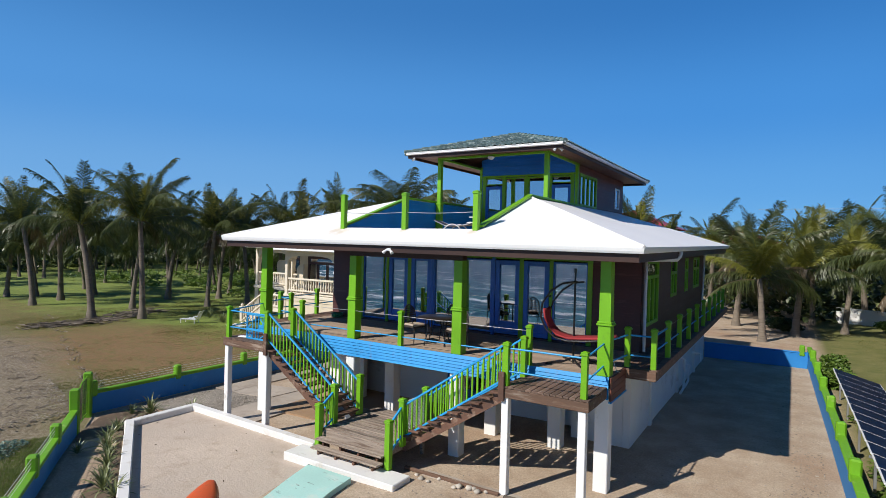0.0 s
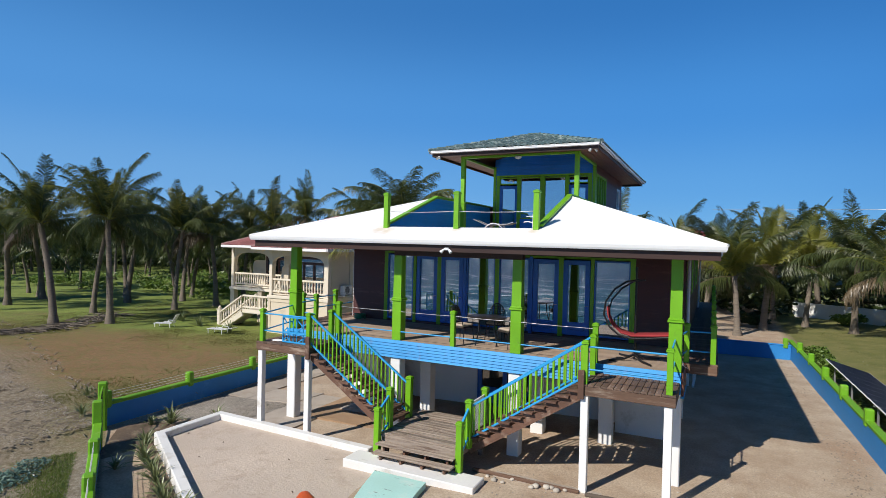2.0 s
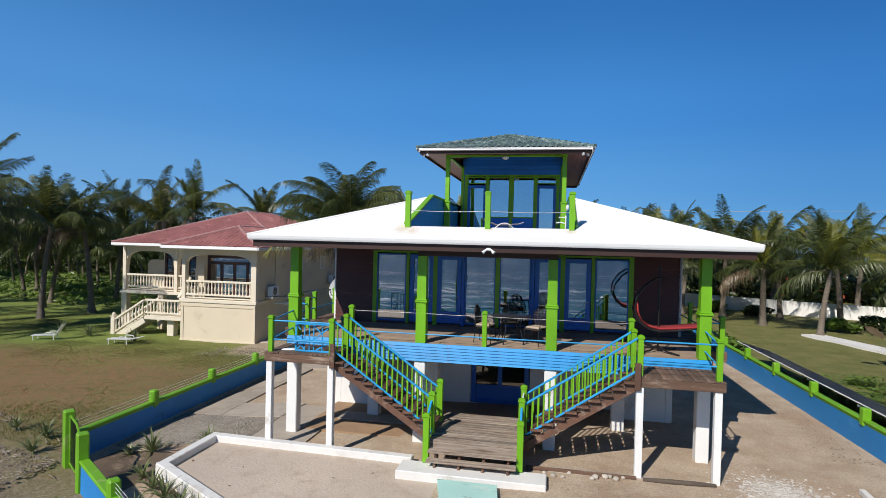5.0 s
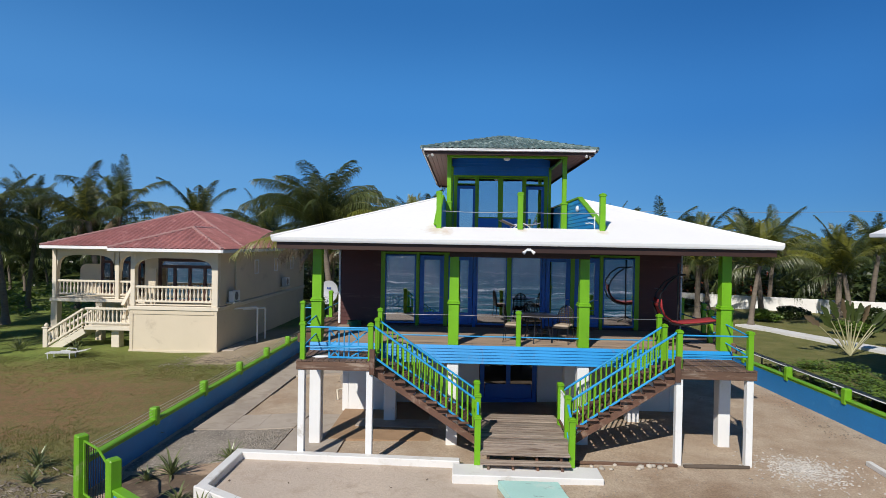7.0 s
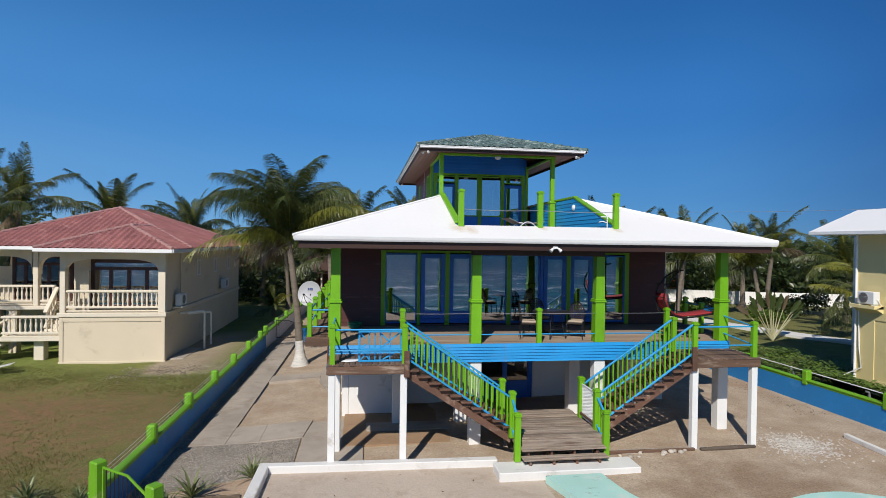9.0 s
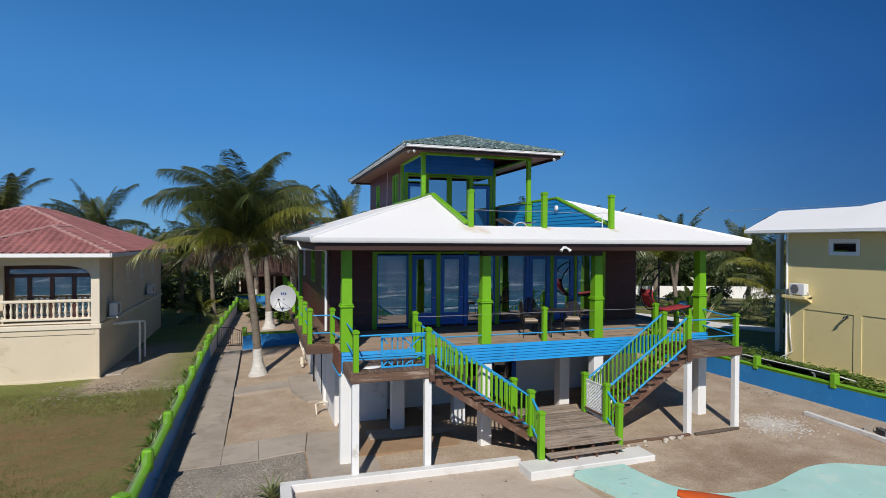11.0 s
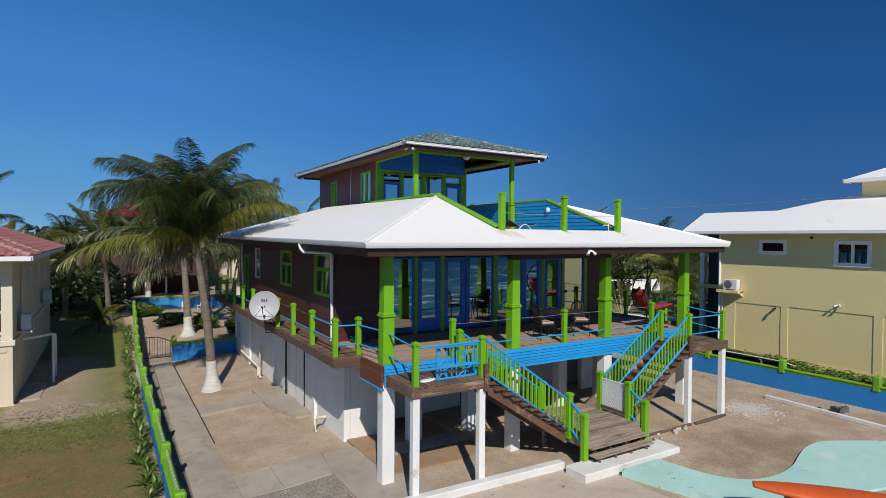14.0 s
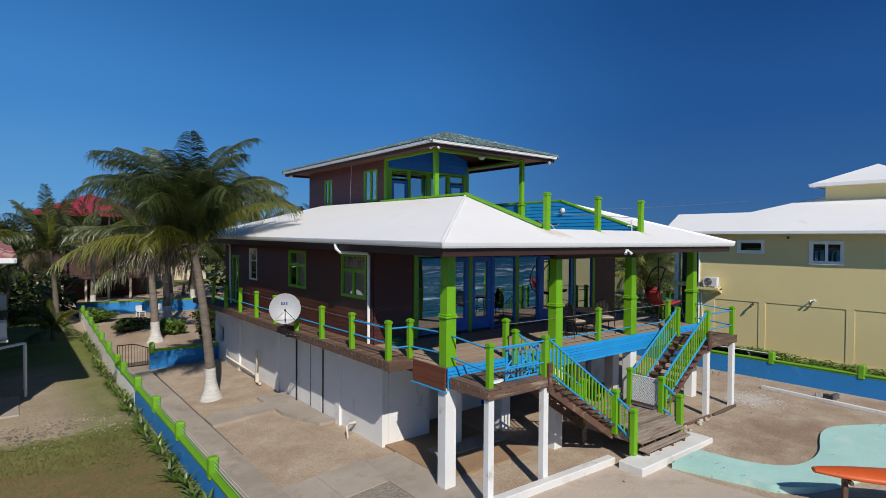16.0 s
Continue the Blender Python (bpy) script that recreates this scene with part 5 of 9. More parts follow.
def gate(at, turn, width, height, material, label):
    g = thing("metal_gate", at, turn, label, "gate")
    s = Shape()
    s.box(0, 0.04, -0.02, 0.02, 0.05, height, 0.004)
    s.box(width - 0.04, width, -0.02, 0.02, 0.05, height * 0.78, 0.004)
    s.box(0, width, -0.02, 0.02, 0.05, 0.09, 0.004)
    s.bar((0, 0, height), (width * 0.55, 0, height), 0.04, 0.04)
    s.bar((width * 0.55, 0, height), (width, 0, height * 0.78), 0.04, 0.04)
    part("gate_frame", s, material, g)
    for i in range(1, 11):
        x = width * i / 11
        top = height if x < width * 0.55 else lerp(height, height * 0.78, (x / width - 0.55) / 0.45)
        s = Shape()
        s.tube([(x, 0, 0.08), (x, 0, top)], 0.009, 5)
        part("bar", s, BLACK, g)
    return g


gate((-18.5, 9.6, -0.35), -36.0, 1.45, 1.28, FENCE_GREEN, "green framed metal gate with dark bars")
for x, y, h in ((-18.62, 9.68, 1.05), (-17.18, 8.62, 0.95)):
    s = Shape()
    s.box(-0.125, 0.125, -0.125, 0.125, -0.7, h, 0.03)
    solid("gate_post", s, FENCE_GREEN, (x, y, 0), -36, "square lime green gate post", "post", "gate posts")
g2 = gate((-18.5, 31.9, -0.35), 0, 1.3, 1.1, BLACK, "dark wrought metal gate beside a blue wall")


def ribbon(name, poly, z, thick, material, label, category, at=(0, 0)):
    s = Shape()
    s.prism([(x - at[0], y - at[1]) for x, y in poly], z - thick, z)
    return solid(name, s, material, (at[0], at[1], 0), label=label, category=category, kind="structure")


def laid(name, poly, over, thick, material, label, category):
    """A slab that follows the fall of the ground, so far over it."""
    n = len(poly)
    top = [(x, y, ground_z(x, y) + over) for x, y in poly]
    s = Shape()
    s.add(top + [(x, y, z - thick) for x, y, z in top], [tuple(range(n)), tuple(reversed(range(n, 2 * n)))] + [(i, n + i, n + (i + 1) % n, (i + 1) % n) for i in range(n)])
    return solid(name, s, material, label=label, category=category, kind="structure")


# concrete walks on the west side
laid("path_1", [(-18.25, 14.3), (-17.26, 14.3), (-17.22, 31.7), (-18.02, 31.7)], 0.075, 0.3, CONCRETE, "long grey concrete path along the wall", "path")
laid("path_2", [(-17.25, 14.3), (-16.3, 14.3), (-16.3, 15.8), (-17.25, 15.8)], 0.066, 0.3, CONCRETE, "grey concrete apron beside the path", "path")
laid("path_5", [(-16.29, 14.3), (-15.06, 14.3), (-14.9, 15.8), (-16.29, 15.8)], 0.066, 0.3, CONCRETE, "grey concrete apron joined to the path", "path")
laid("path_6", [(-15.05, 11.75), (-13.3, 11.75), (-13.3, 15.7), (-14.0, 15.7), (-14.88, 15.7), (-15.05, 14.3)], 0.045, 0.3, CONCRETE, "grey concrete apron before the posts", "path")
laid("path_3", [(-17.2, 21.5), (-15.1, 21.5), (-15.1, 22.6), (-17.2, 22.6)], 0.09, 0.3, CONCRETE, "raised concrete slab", "path")
laid("path_4", [(-15.09, 20.9), (-14.6, 19.1), (-14.02, 19.1), (-14.02, 23.4), (-15.09, 23.4)], 0.09, 0.3, CONCRETE, "concrete pad beside the house", "path")
# thin black strip set low along the long path's east edge
s = Shape()
s.box(-0.02, 0.02, 15.8, 31.0, -0.7, -0.435, 0.003)
solid("path_edge", s, BLACK, (-17.21, 0, 0), label="thin black strip beside the raised path", category="edging", kind="structure")


# the old pool, filled with sand, inside a white coping
POOL = [(-15.7, 11.62), (-15.72, 9.5), (-9.6, 5.95), (-6.6, 5.2)]


def build_pool():
    s = Shape()
    poly = POOL + [(-6.6, 7.4), (-8.2, 9.0), (-8.9, 10.4), (-10.0, 11.0), (-10.0, 11.45)]
    s.prism(poly, -0.6, -0.13)
    solid("pool_floor", s, POOL_SAND, label="flat pale sand filling the old pool", category="sand", kind="structure")
    pts = [(-10.02, 11.45), *POOL]
    for i, (a, b) in enumerate(zip(pts, pts[1:])):
        A, B = Vector((*a, 0)), Vector((*b, 0))
        d = (B - A).normalized()
        n = Vector((d.y, -d.x, 0))
        s = Shape()
        s.bar(A - d * 0.12 + Vector((0, 0, -0.2)), B + d * (0.12 if i else 0.12) + Vector((0, 0, -0.2)), 0.25, 0.5 + 0.002 * i, 0.02)
        solid("pool_coping", s, COPING, label="white painted concrete pool edge", category="pool edge", group="pool edge")


build_pool()
# dark soil, its colour deepened further for the shade inside the wall
laid("planting_bed", [(-16.95, 8.62), (-9.0, 3.25), (-9.55, 5.72), (-15.88, 9.38), (-16.1, 10.9), (-18.2, 10.9), (-18.2, 9.9)], 0.05, 0.3,
       surface("dark_soil", (0.15, 0.105, 0.07), 0.95, 0.35, 0.9, 16, 0.7, wear=(0.30, 0.225, 0.15), wear_amount=0.35, wear_scale=1.6, kind="World", dist=0.02), "bed of dark garden soil inside the wall, shade darkened into its colour", "soil")
s = Shape()
s.box(-1.78, 1.82, 10.42, 11.12, -0.35, 0.08, 0.02)
solid("step_slab", s, COPING, (CX, 0, 0), label="white concrete slab at the foot of the stairs", category="slab", kind="structure")
s = Shape()
s.box(1.85, 5.9, 11.55, 11.85, -0.4, -0.005, 0.03)
solid("sill_strip", s, CONCRETE, (CX, 0, 0), label="low concrete strip under the posts", category="kerb", kind="structure")


def smooth_line(pts, n=8):
    out = []
    for i in range(len(pts) - 1):
        p0, p1, p2, p3 = (Vector((*pts[max(0, min(len(pts) - 1, i + k))], 0)) for k in (-1, 0, 1, 2))
        for j in range(n):
            t = j / n
            q = 0.5 * (2 * p1 + (p2 - p0) * t + (2 * p0 - 5 * p1 + 4 * p2 - p3) * t * t + (3 * p1 - p0 - 3 * p2 + p3) * t ** 3)
            out.append((q.x, q.y))
    return out + [pts[-1]]


inner = smooth_line([(-7.6, 10.26), (-7.48, 9.4), (-7.25, 8.78), (-6.75, 8.28), (-5.9, 8.12), (-5.0, 8.22), (-4.1, 8.5), (-3.3, 8.7), (-2.5, 8.68), (-1.7, 8.3), (-0.6, 7.6), (0.8, 6.4)])
outer = smooth_line([(-9.0, 10.26), (-8.75, 9.3), (-8.5, 8.5), (-8.35, 8.0), (-7.8, 7.5), (-6.8, 7.1), (-5.4, 6.7), (-3.6, 6.2), (-1.8, 5.6), (0.0, 4.6)])
ribbon("turquoise_walk", outer + inner[::-1], 0.05, 0.35, TURQUOISE, "curving turquoise painted concrete walk", "path")

# orange boat hull on a stand
boat = thing("orange_boat", (-8.62, 7.2, -0.1), -49.0, "upturned orange boat hull on a wooden stand", "boat")
s = Shape()
L, rings, n = 3.4, 16, 12
vs = []
for i in range(rings + 1):
    t = i / rings
    w = 0.40 * math.sin(math.pi * min(1.0, 0.03 + 0.97 * t)) ** 0.62 + 0.012
    hgt = 0.17 * math.sin(math.pi * (0.04 + 0.92 * t)) ** 0.5
    zc = 0.80 + 0.07 * (2 * t - 1) ** 2
    for k in range(n):
        a = 2 * math.pi * k / n
        vs.append((L * t, w * math.cos(a), zc + (hgt if math.sin(a) > 0 else 0.05) * math.sin(a)))
s.add(vs, [(i * n + k, i * n + (k + 1) % n, (i + 1) * n + (k + 1) % n, (i + 1) * n + k) for i in range(rings) for k in range(n)], True)
s.add([vs[k] for k in range(n)], [tuple(reversed(range(n)))])
s.add([vs[-n + k] for k in range(n)], [tuple(range(n))])
part("hull", s, ORANGE, boat)
for x in (0.62, 2.7):
    s = Shape()
    s.box(x - 0.05, x + 0.05, -0.05, 0.05, -0.3, 0.78, 0.008)
    s.box(x - 0.04, x + 0.04, -0.3, 0.3, 0.70, 0.77, 0.008)
    part("stand_post", s, TREAD, boat)

# white beam and blocks lying in the yard
BLOCK_GREY = surface("block_grey", (0.12, 0.12, 0.125), 0.9, 0.3, 3, 30, 0.6)
s = Shape()
s.bar((0.0, 0.0, 0.08), (-0.35, -4.6, 0.08), 0.13, 0.13, 0.012)
solid("white_beam", s, COPING, (0.72, 12.0, ground_z(0.6, 10) - 0.02), label="long white concrete beam lying on the sand", category="beam")
for i, (x, y, r) in enumerate(((0.95, 10.15, 20), (1.3, 9.75, -12), (1.05, 9.82, 65))):
    s = Shape()
    s.box(-0.2, 0.2, -0.075, -0.045, 0, 0.19, 0.004).box(-0.2, 0.2, 0.045, 0.075, 0, 0.19, 0.004)
    for q in (-0.2, -0.015, 0.17):
        s.box(q, q + 0.03, -0.045, 0.045, 0, 0.19)
    solid("concrete_block", s, BLOCK_GREY if i else CONCRETE, (x, y, ground_z(x, y) - 0.01), r, "dark grey hollow concrete block on the sand", "block", "blocks")


def rock(rng, size, flat=0.6):
    s = Shape()
    n, m = 7, 4
    vs = [(0, 0, -size * flat)]
    for i in range(1, m):
        a = math.pi * i / m - math.pi / 2
        for k in range(n):
            b = 2 * math.pi * k / n
            r = size * rng.uniform(0.75, 1.15)
            vs.append((r * math.cos(a) * math.cos(b), r * math.cos(a) * math.sin(b), r * math.sin(a) * flat))
    vs.append((0, 0, size * flat))
    fs = [(0, 1 + (k + 1) % n, 1 + k) for k in range(n)]
    for i in range(m - 2):
        for k in range(n):
            fs.append((1 + i * n + k, 1 + i * n + (k + 1) % n, 1 + (i + 1) * n + (k + 1) % n, 1 + (i + 1) * n + k))
    e = 1 + (m - 2) * n
    fs += [(e + k, e + (k + 1) % n, len(vs) - 1) for k in range(n)]
    return s.add(vs, fs, True)


rng = random.Random(5)
STONE = surface("pale_stone", (0.50, 0.45, 0.38), 0.9, 0.2, 3, 20, 0.4, piece=0.2)
for x in (-6.35, -6.1, -5.98, -5.45, -5.3, -5.1, -4.95, -4.8, -4.62, -6.55):
    r = rng.uniform(0.06, 0.10)
    solid("stone", rock(rng, r), STONE, (x + rng.uniform(-0.05, 0.05), 11.45 + rng.uniform(-0.15, 0.12), ground_z(x, 11.5) + r * 0.3), rng.uniform(0, 360), "pale beach stone on the sand", "stone", "stones by the stairs")


def scatter(name, count, region, size, material, label, category, rng, flat=0.55, sink=0.2):
    """Loose stones too many to count, as one mesh."""
    protos = [rock(rng, 1.0, flat) for _ in range(5)]
    s = Shape()
    for _ in range(count):
        x, y = region(rng)
        r = rng.uniform(*size)
        m = Matrix.Translation((x, y, ground_z(x, y) + r * sink)) @ Euler((rng.uniform(-0.4, 0.4), rng.uniform(-0.4, 0.4), rng.uniform(0, 6.3))).to_matrix().to_4x4() @ Matrix.Diagonal((r * rng.uniform(0.7, 1.6), r, r, 1))
        p = rng.choice(protos)
        s.add(p.v, p.f, False, m)
    return solid(name, s, material, label=label, category=category, kind="stuff")


PEBBLE = surface("white_rubble", (0.52, 0.49, 0.45), 0.9, 0.2, 3, 20, 0.3, kind="World")
DRIFT = surface("shore_debris", (0.24, 0.195, 0.15), 0.9, 0.35, 2.0, 12, 0.4, wear=(0.42, 0.37, 0.30), wear_amount=0.5, wear_scale=1.6, kind="World")
GRAVEL = surface("grey_gravel", (0.30, 0.265, 0.225), 0.9, 0.3, 3, 14, 0.4, kind="World", wear=(0.33, 0.30, 0.26), wear_amount=0.4)
scatter("rubble", 760, lambda r: (-1.15 + r.gauss(0, 0.6), 11.55 + r.gauss(0, 0.5)), (0.007, 0.034), PEBBLE, "patch of white rubble on the sand", "rubble", rng)
BED = surface("gravel_bed", (0.27, 0.235, 0.195), 0.95, 0.4, 1.2, 30, 1.0, wear=(0.46, 0.42, 0.36), wear_amount=0.45, wear_scale=16, kind="World", dist=0.02)
laid("gravel_bed_1", [(-18.66, 11.2), (-16.6, 11.75), (-15.1, 11.95), (-15.1, 14.28), (-16.3, 14.28), (-18.66, 14.28)], 0.035, 0.2, BED, "bed of fine grey gravel", "gravel")
laid("gravel_bed_2", [(-18.66, 14.3), (-18.27, 14.3), (-18.04, 31.4), (-18.66, 31.4)], 0.03, 0.2, BED, "strip of fine grey gravel along the wall", "gravel")
scatter("gravel", 4200, lambda r: (r.uniform(-18.5, -15.2), r.uniform(11.9, 14.2)), (0.012, 0.03), GRAVEL, "grey gravel bed", "gravel", rng, 0.55, 1.6)
scatter("gravel_strip", 1600, lambda r: (r.uniform(-18.6, -18.28), r.uniform(14.2, 31)), (0.010, 0.024), GRAVEL, "gravel along the wall", "gravel", rng, 0.55, 1.6)


def shore(r):
    t = r.random()
    x = lerp(-18.6, -36, t ** 1.4)
    return x, 9.6 + min(-19 - x, 14.0) * 0.28 - abs(r.gauss(0, 1.7))


scatter("shore_litter", 5200, shore, (0.010, 0.034), DRIFT, "dry shore litter, stones and driftwood chips", "litter", rng, 0.45)
s = Shape()
for _ in range(60):
    x, y = shore(rng)
    a, L = rng.uniform(0, 6.3), rng.uniform(0.1, 0.5)
    z = ground_z(x, y) + 0.03
    s.tube([(x, y, z), (x + L * 0.5 * math.cos(a), y + L * 0.5 * math.sin(a), z + rng.uniform(0, 0.06)), (x + L * math.cos(a + 0.2), y + L * math.sin(a + 0.2), z)], [0.012, 0.016, 0.007], 5)
solid("driftwood", s, DRIFT, label="scattered grey driftwood sticks", category="driftwood", kind="stuff")
s = Shape()
for _ in range(120):
    t = rng.random()
    x, y = lerp(-18.9, -45, t) + rng.gauss(0, 0.2), lerp(10.4, 19.5, t) + rng.gauss(0, 0.18)
    a, L = rng.uniform(2.2, 3.2), rng.uniform(0.15, 0.6)
    z = ground_z(x, y) + 0.02
    s.tube([(x, y, z), (x + L * math.cos(a), y + L * math.sin(a), z + 0.03)], [0.02, 0.008], 5)
solid("wrack_line", s, DRIFT, label="line of dark dried wrack across the grass", category="wrack", kind="stuff")

# a grey log and a thin timber lying on the sand, dead leaves and pebbles
s = Shape()
s.tube([(-4.2, 11.52, 0.02), (-3.6, 11.5, 0.035), (-3.0, 11.53, 0.035), (-2.55, 11.55, 0.03)], [0.05, 0.065, 0.06, 0.045], 9)
solid("log", s, surface("grey_log", (0.11, 0.085, 0.065), 0.9, 0.35, 2, 14, 0.7, stretch=(0.4, 2, 2)), label="weathered grey log lying between two posts", category="log")
s = Shape()
s.bar((-7.0, 11.62, 0.0), (-4.35, 11.56, 0.02), 0.09, 0.07, 0.01)
solid("timber", s, OLD_WOOD, label="thin weathered timber lying on the sand", category="timber")
LEAF_LITTER = surface("dead_leaf", (0.09, 0.055, 0.03), 0.9, 0.3, 4, 30, 0.2)
s = Shape()
for _ in range(16):
    x, y = rng.uniform(-15.4, -9.5), rng.uniform(6.6, 11.4)
    if y < 9.7 - (x + 15.7) * 0.58:
        continue
    a, L = rng.uniform(0, 6.3), rng.uniform(0.015, 0.05)
    m = pose(x, y, -0.14, rng.uniform(-20, 20), rng.uniform(-20, 20), math.degrees(a))
    s.add([(-L, 0, 0.02), (0, -L * 0.5, 0.03), (L, 0, 0.045), (0, L * 0.5, 0.03)], [(0, 1, 2, 3)], False, m)
solid("leaf_litter", s, LEAF_LITTER, label="a few dead leaves on the pool sand", category="litter", kind="stuff")
scatter("yard_pebbles", 1000, lambda r: (r.uniform(-8.0, 2.2), r.uniform(8.8, 20)), (0.006, 0.02), GRAVEL, "small stones strewn over the sandy yard", "pebbles", rng)
scatter("wall_pebbles", 900, lambda r: (min(2.0, r.gauss(1.55, 0.35)), r.uniform(14, 32)), (0.008, 0.028), DRIFT, "stones and dry litter along the wall", "pebbles", rng)
scatter("path_litter", 700, lambda r: (r.uniform(-24.2, -19.0), 24.0 + r.gauss(0, 0.8)), (0.01, 0.045), DRIFT, "stones and dry litter at the edge of the trodden path", "litter", rng)
scatter("west_pebbles", 900, lambda r: (r.uniform(-17, -14.2), r.uniform(15.3, 31)), (0.006, 0.018), GRAVEL, "small stones on the bare side yard", "pebbles", rng)


# ---- roof tiles ----
def tile_mesh(name, w, l, rise, material):
    """One barrel tile lying along +y, its head at the upper end."""
    s = Shape()
    vs, n = [], 6
    for j, (y, lift) in enumerate(((0, 0.022), (l, 0.0))):
        for i in range(n + 1):
            t = i / n
            vs.append(((t - 0.5) * w, y, lift + rise * math.sin(math.pi * min(1, t * 1.55)) * (1 if t < 0.645 else 0) - 0.25 * rise * (math.sin(math.pi * (t - 0.645) / 0.355) if t >= 0.645 else 0)))
    for i in range(n + 1):
        vs.append((vs[i][0], 0, vs[i][2] - 0.022))
    fs = [(i, i + 1, n + 2 + i, n + 1 + i) for i in range(n)] + [(2 * n + 2 + i, 2 * n + 3 + i, i + 1, i) for i in range(n)]
    s.add(vs, fs, False)
    return s


def tile_slope(a, b, c, d, w, l):
    """Poses of tiles on the slope with the eave a-b and the upper edge d-c (d above a)."""
    a, b, c, d = (Vector(p) for p in (a, b, c, d))
    e = (b - a).normalized()
    upv = d - a
    up = upv - e * upv.dot(e)
    H = up.length
    up.normalize()
    nrm = e.cross(up)
    out = []
    rows = int(H / l)
    for r in range(rows + 1):
        h0 = r * l
        hm = min(h0 + l * 0.5, H)
        lo = (d - a).dot(e) * hm / H
        hi = (b - a).length + ((c - b).dot(e)) * hm / H
        k0, k1 = math.ceil(lo / w), math.floor(hi / w)
        for k in range(k0, k1):
            x = (k + 0.5) * w
            p = a + e * x + up * (h0 - 0.02)
            m = Matrix(((*e, 0), (*up, 0), (*nrm, 0), (0, 0, 0, 1))).transposed()
            m.translation = p + nrm * 0.012
            out.append(m)
    return out


def tiled_roof(parent, slopes, w, l, material, near, limit=300):
    """Tiles on the slopes: those with near() true as parts, the rest joined."""
    shape = tile_mesh("tile", w, l * 1.12, 0.17 * w, material)
    me = shape.mesh("roof_tile", material)
    rest, count = Shape(), 0
    for q in slopes:
        for m in tile_slope(*q, w, l):
            if count < limit and near(m.translation):
                shared("roof_tile", me, parent, m)
                count += 1
            else:
                rest.add(shape.v, shape.f, False, m)
    if rest.v:
        part("roof_tiles", rest, material, parent, kind="stuff")


def hip_slopes(x0, x1, y0, y1, z, rise):
    """Corners of the four slopes of a hip roof whose ridge runs along y."""
    u = (x1 - x0) / 2
    m, zt = (x0 + x1) / 2, z + rise * u
    p, q = (m, y0 + u, zt), (m, y1 - u, zt)
    c = [(x0, y0, z), (x1, y0, z), (x1, y1, z), (x0, y1, z)]
    return [(c[0], c[1], p, p), (c[1], c[2], q, p), (c[2], c[3], q, q), (c[3], c[0], p, q)], c, p, q


def ridge_caps(parent, lines, material, step=0.34, r=0.085):
    s = Shape()
    for a, b in lines:
        a, b = Vector(a), Vector(b)
        n = max(1, int((b - a).length / step))
        for i in range(n):
            p, q = a.lerp(b, i / n), a.lerp(b, (i + 1.12) / n)
            s.tube([p + Vector((0, 0, 0.02)), q + Vector((0, 0, 0.0))], [r, r * 0.8], 7)
    return part("ridge_capping", s, material, parent, kind="stuff")


P4 = (0, 20.6, 10.065)
C4 = [(-3.18, 17.40, 9.045), (3.18, 17.40, 9.045), (3.18, 29.85, 9.045), (-3.18, 29.85, 9.045)]
SL = [(C4[i], C4[(i + 1) % 4], P4, P4) for i in range(4)]
tiled_roof(house, [SL[0], SL[3], SL[1], SL[2]], 0.21, 0.30, TEAL_TILE, lambda p: p.y < 18.9)
ridge_caps(house, [(c, P4) for c in C4], TEAL_TILE)


# ---- the cream neighbour with a red roof ----
nb = thing("cream_house", (-22.9, 26.3, -0.45), label="cream two-storey beach house with a red tiled roof", category="house")
NF = 2.42            # upper floor over its ground


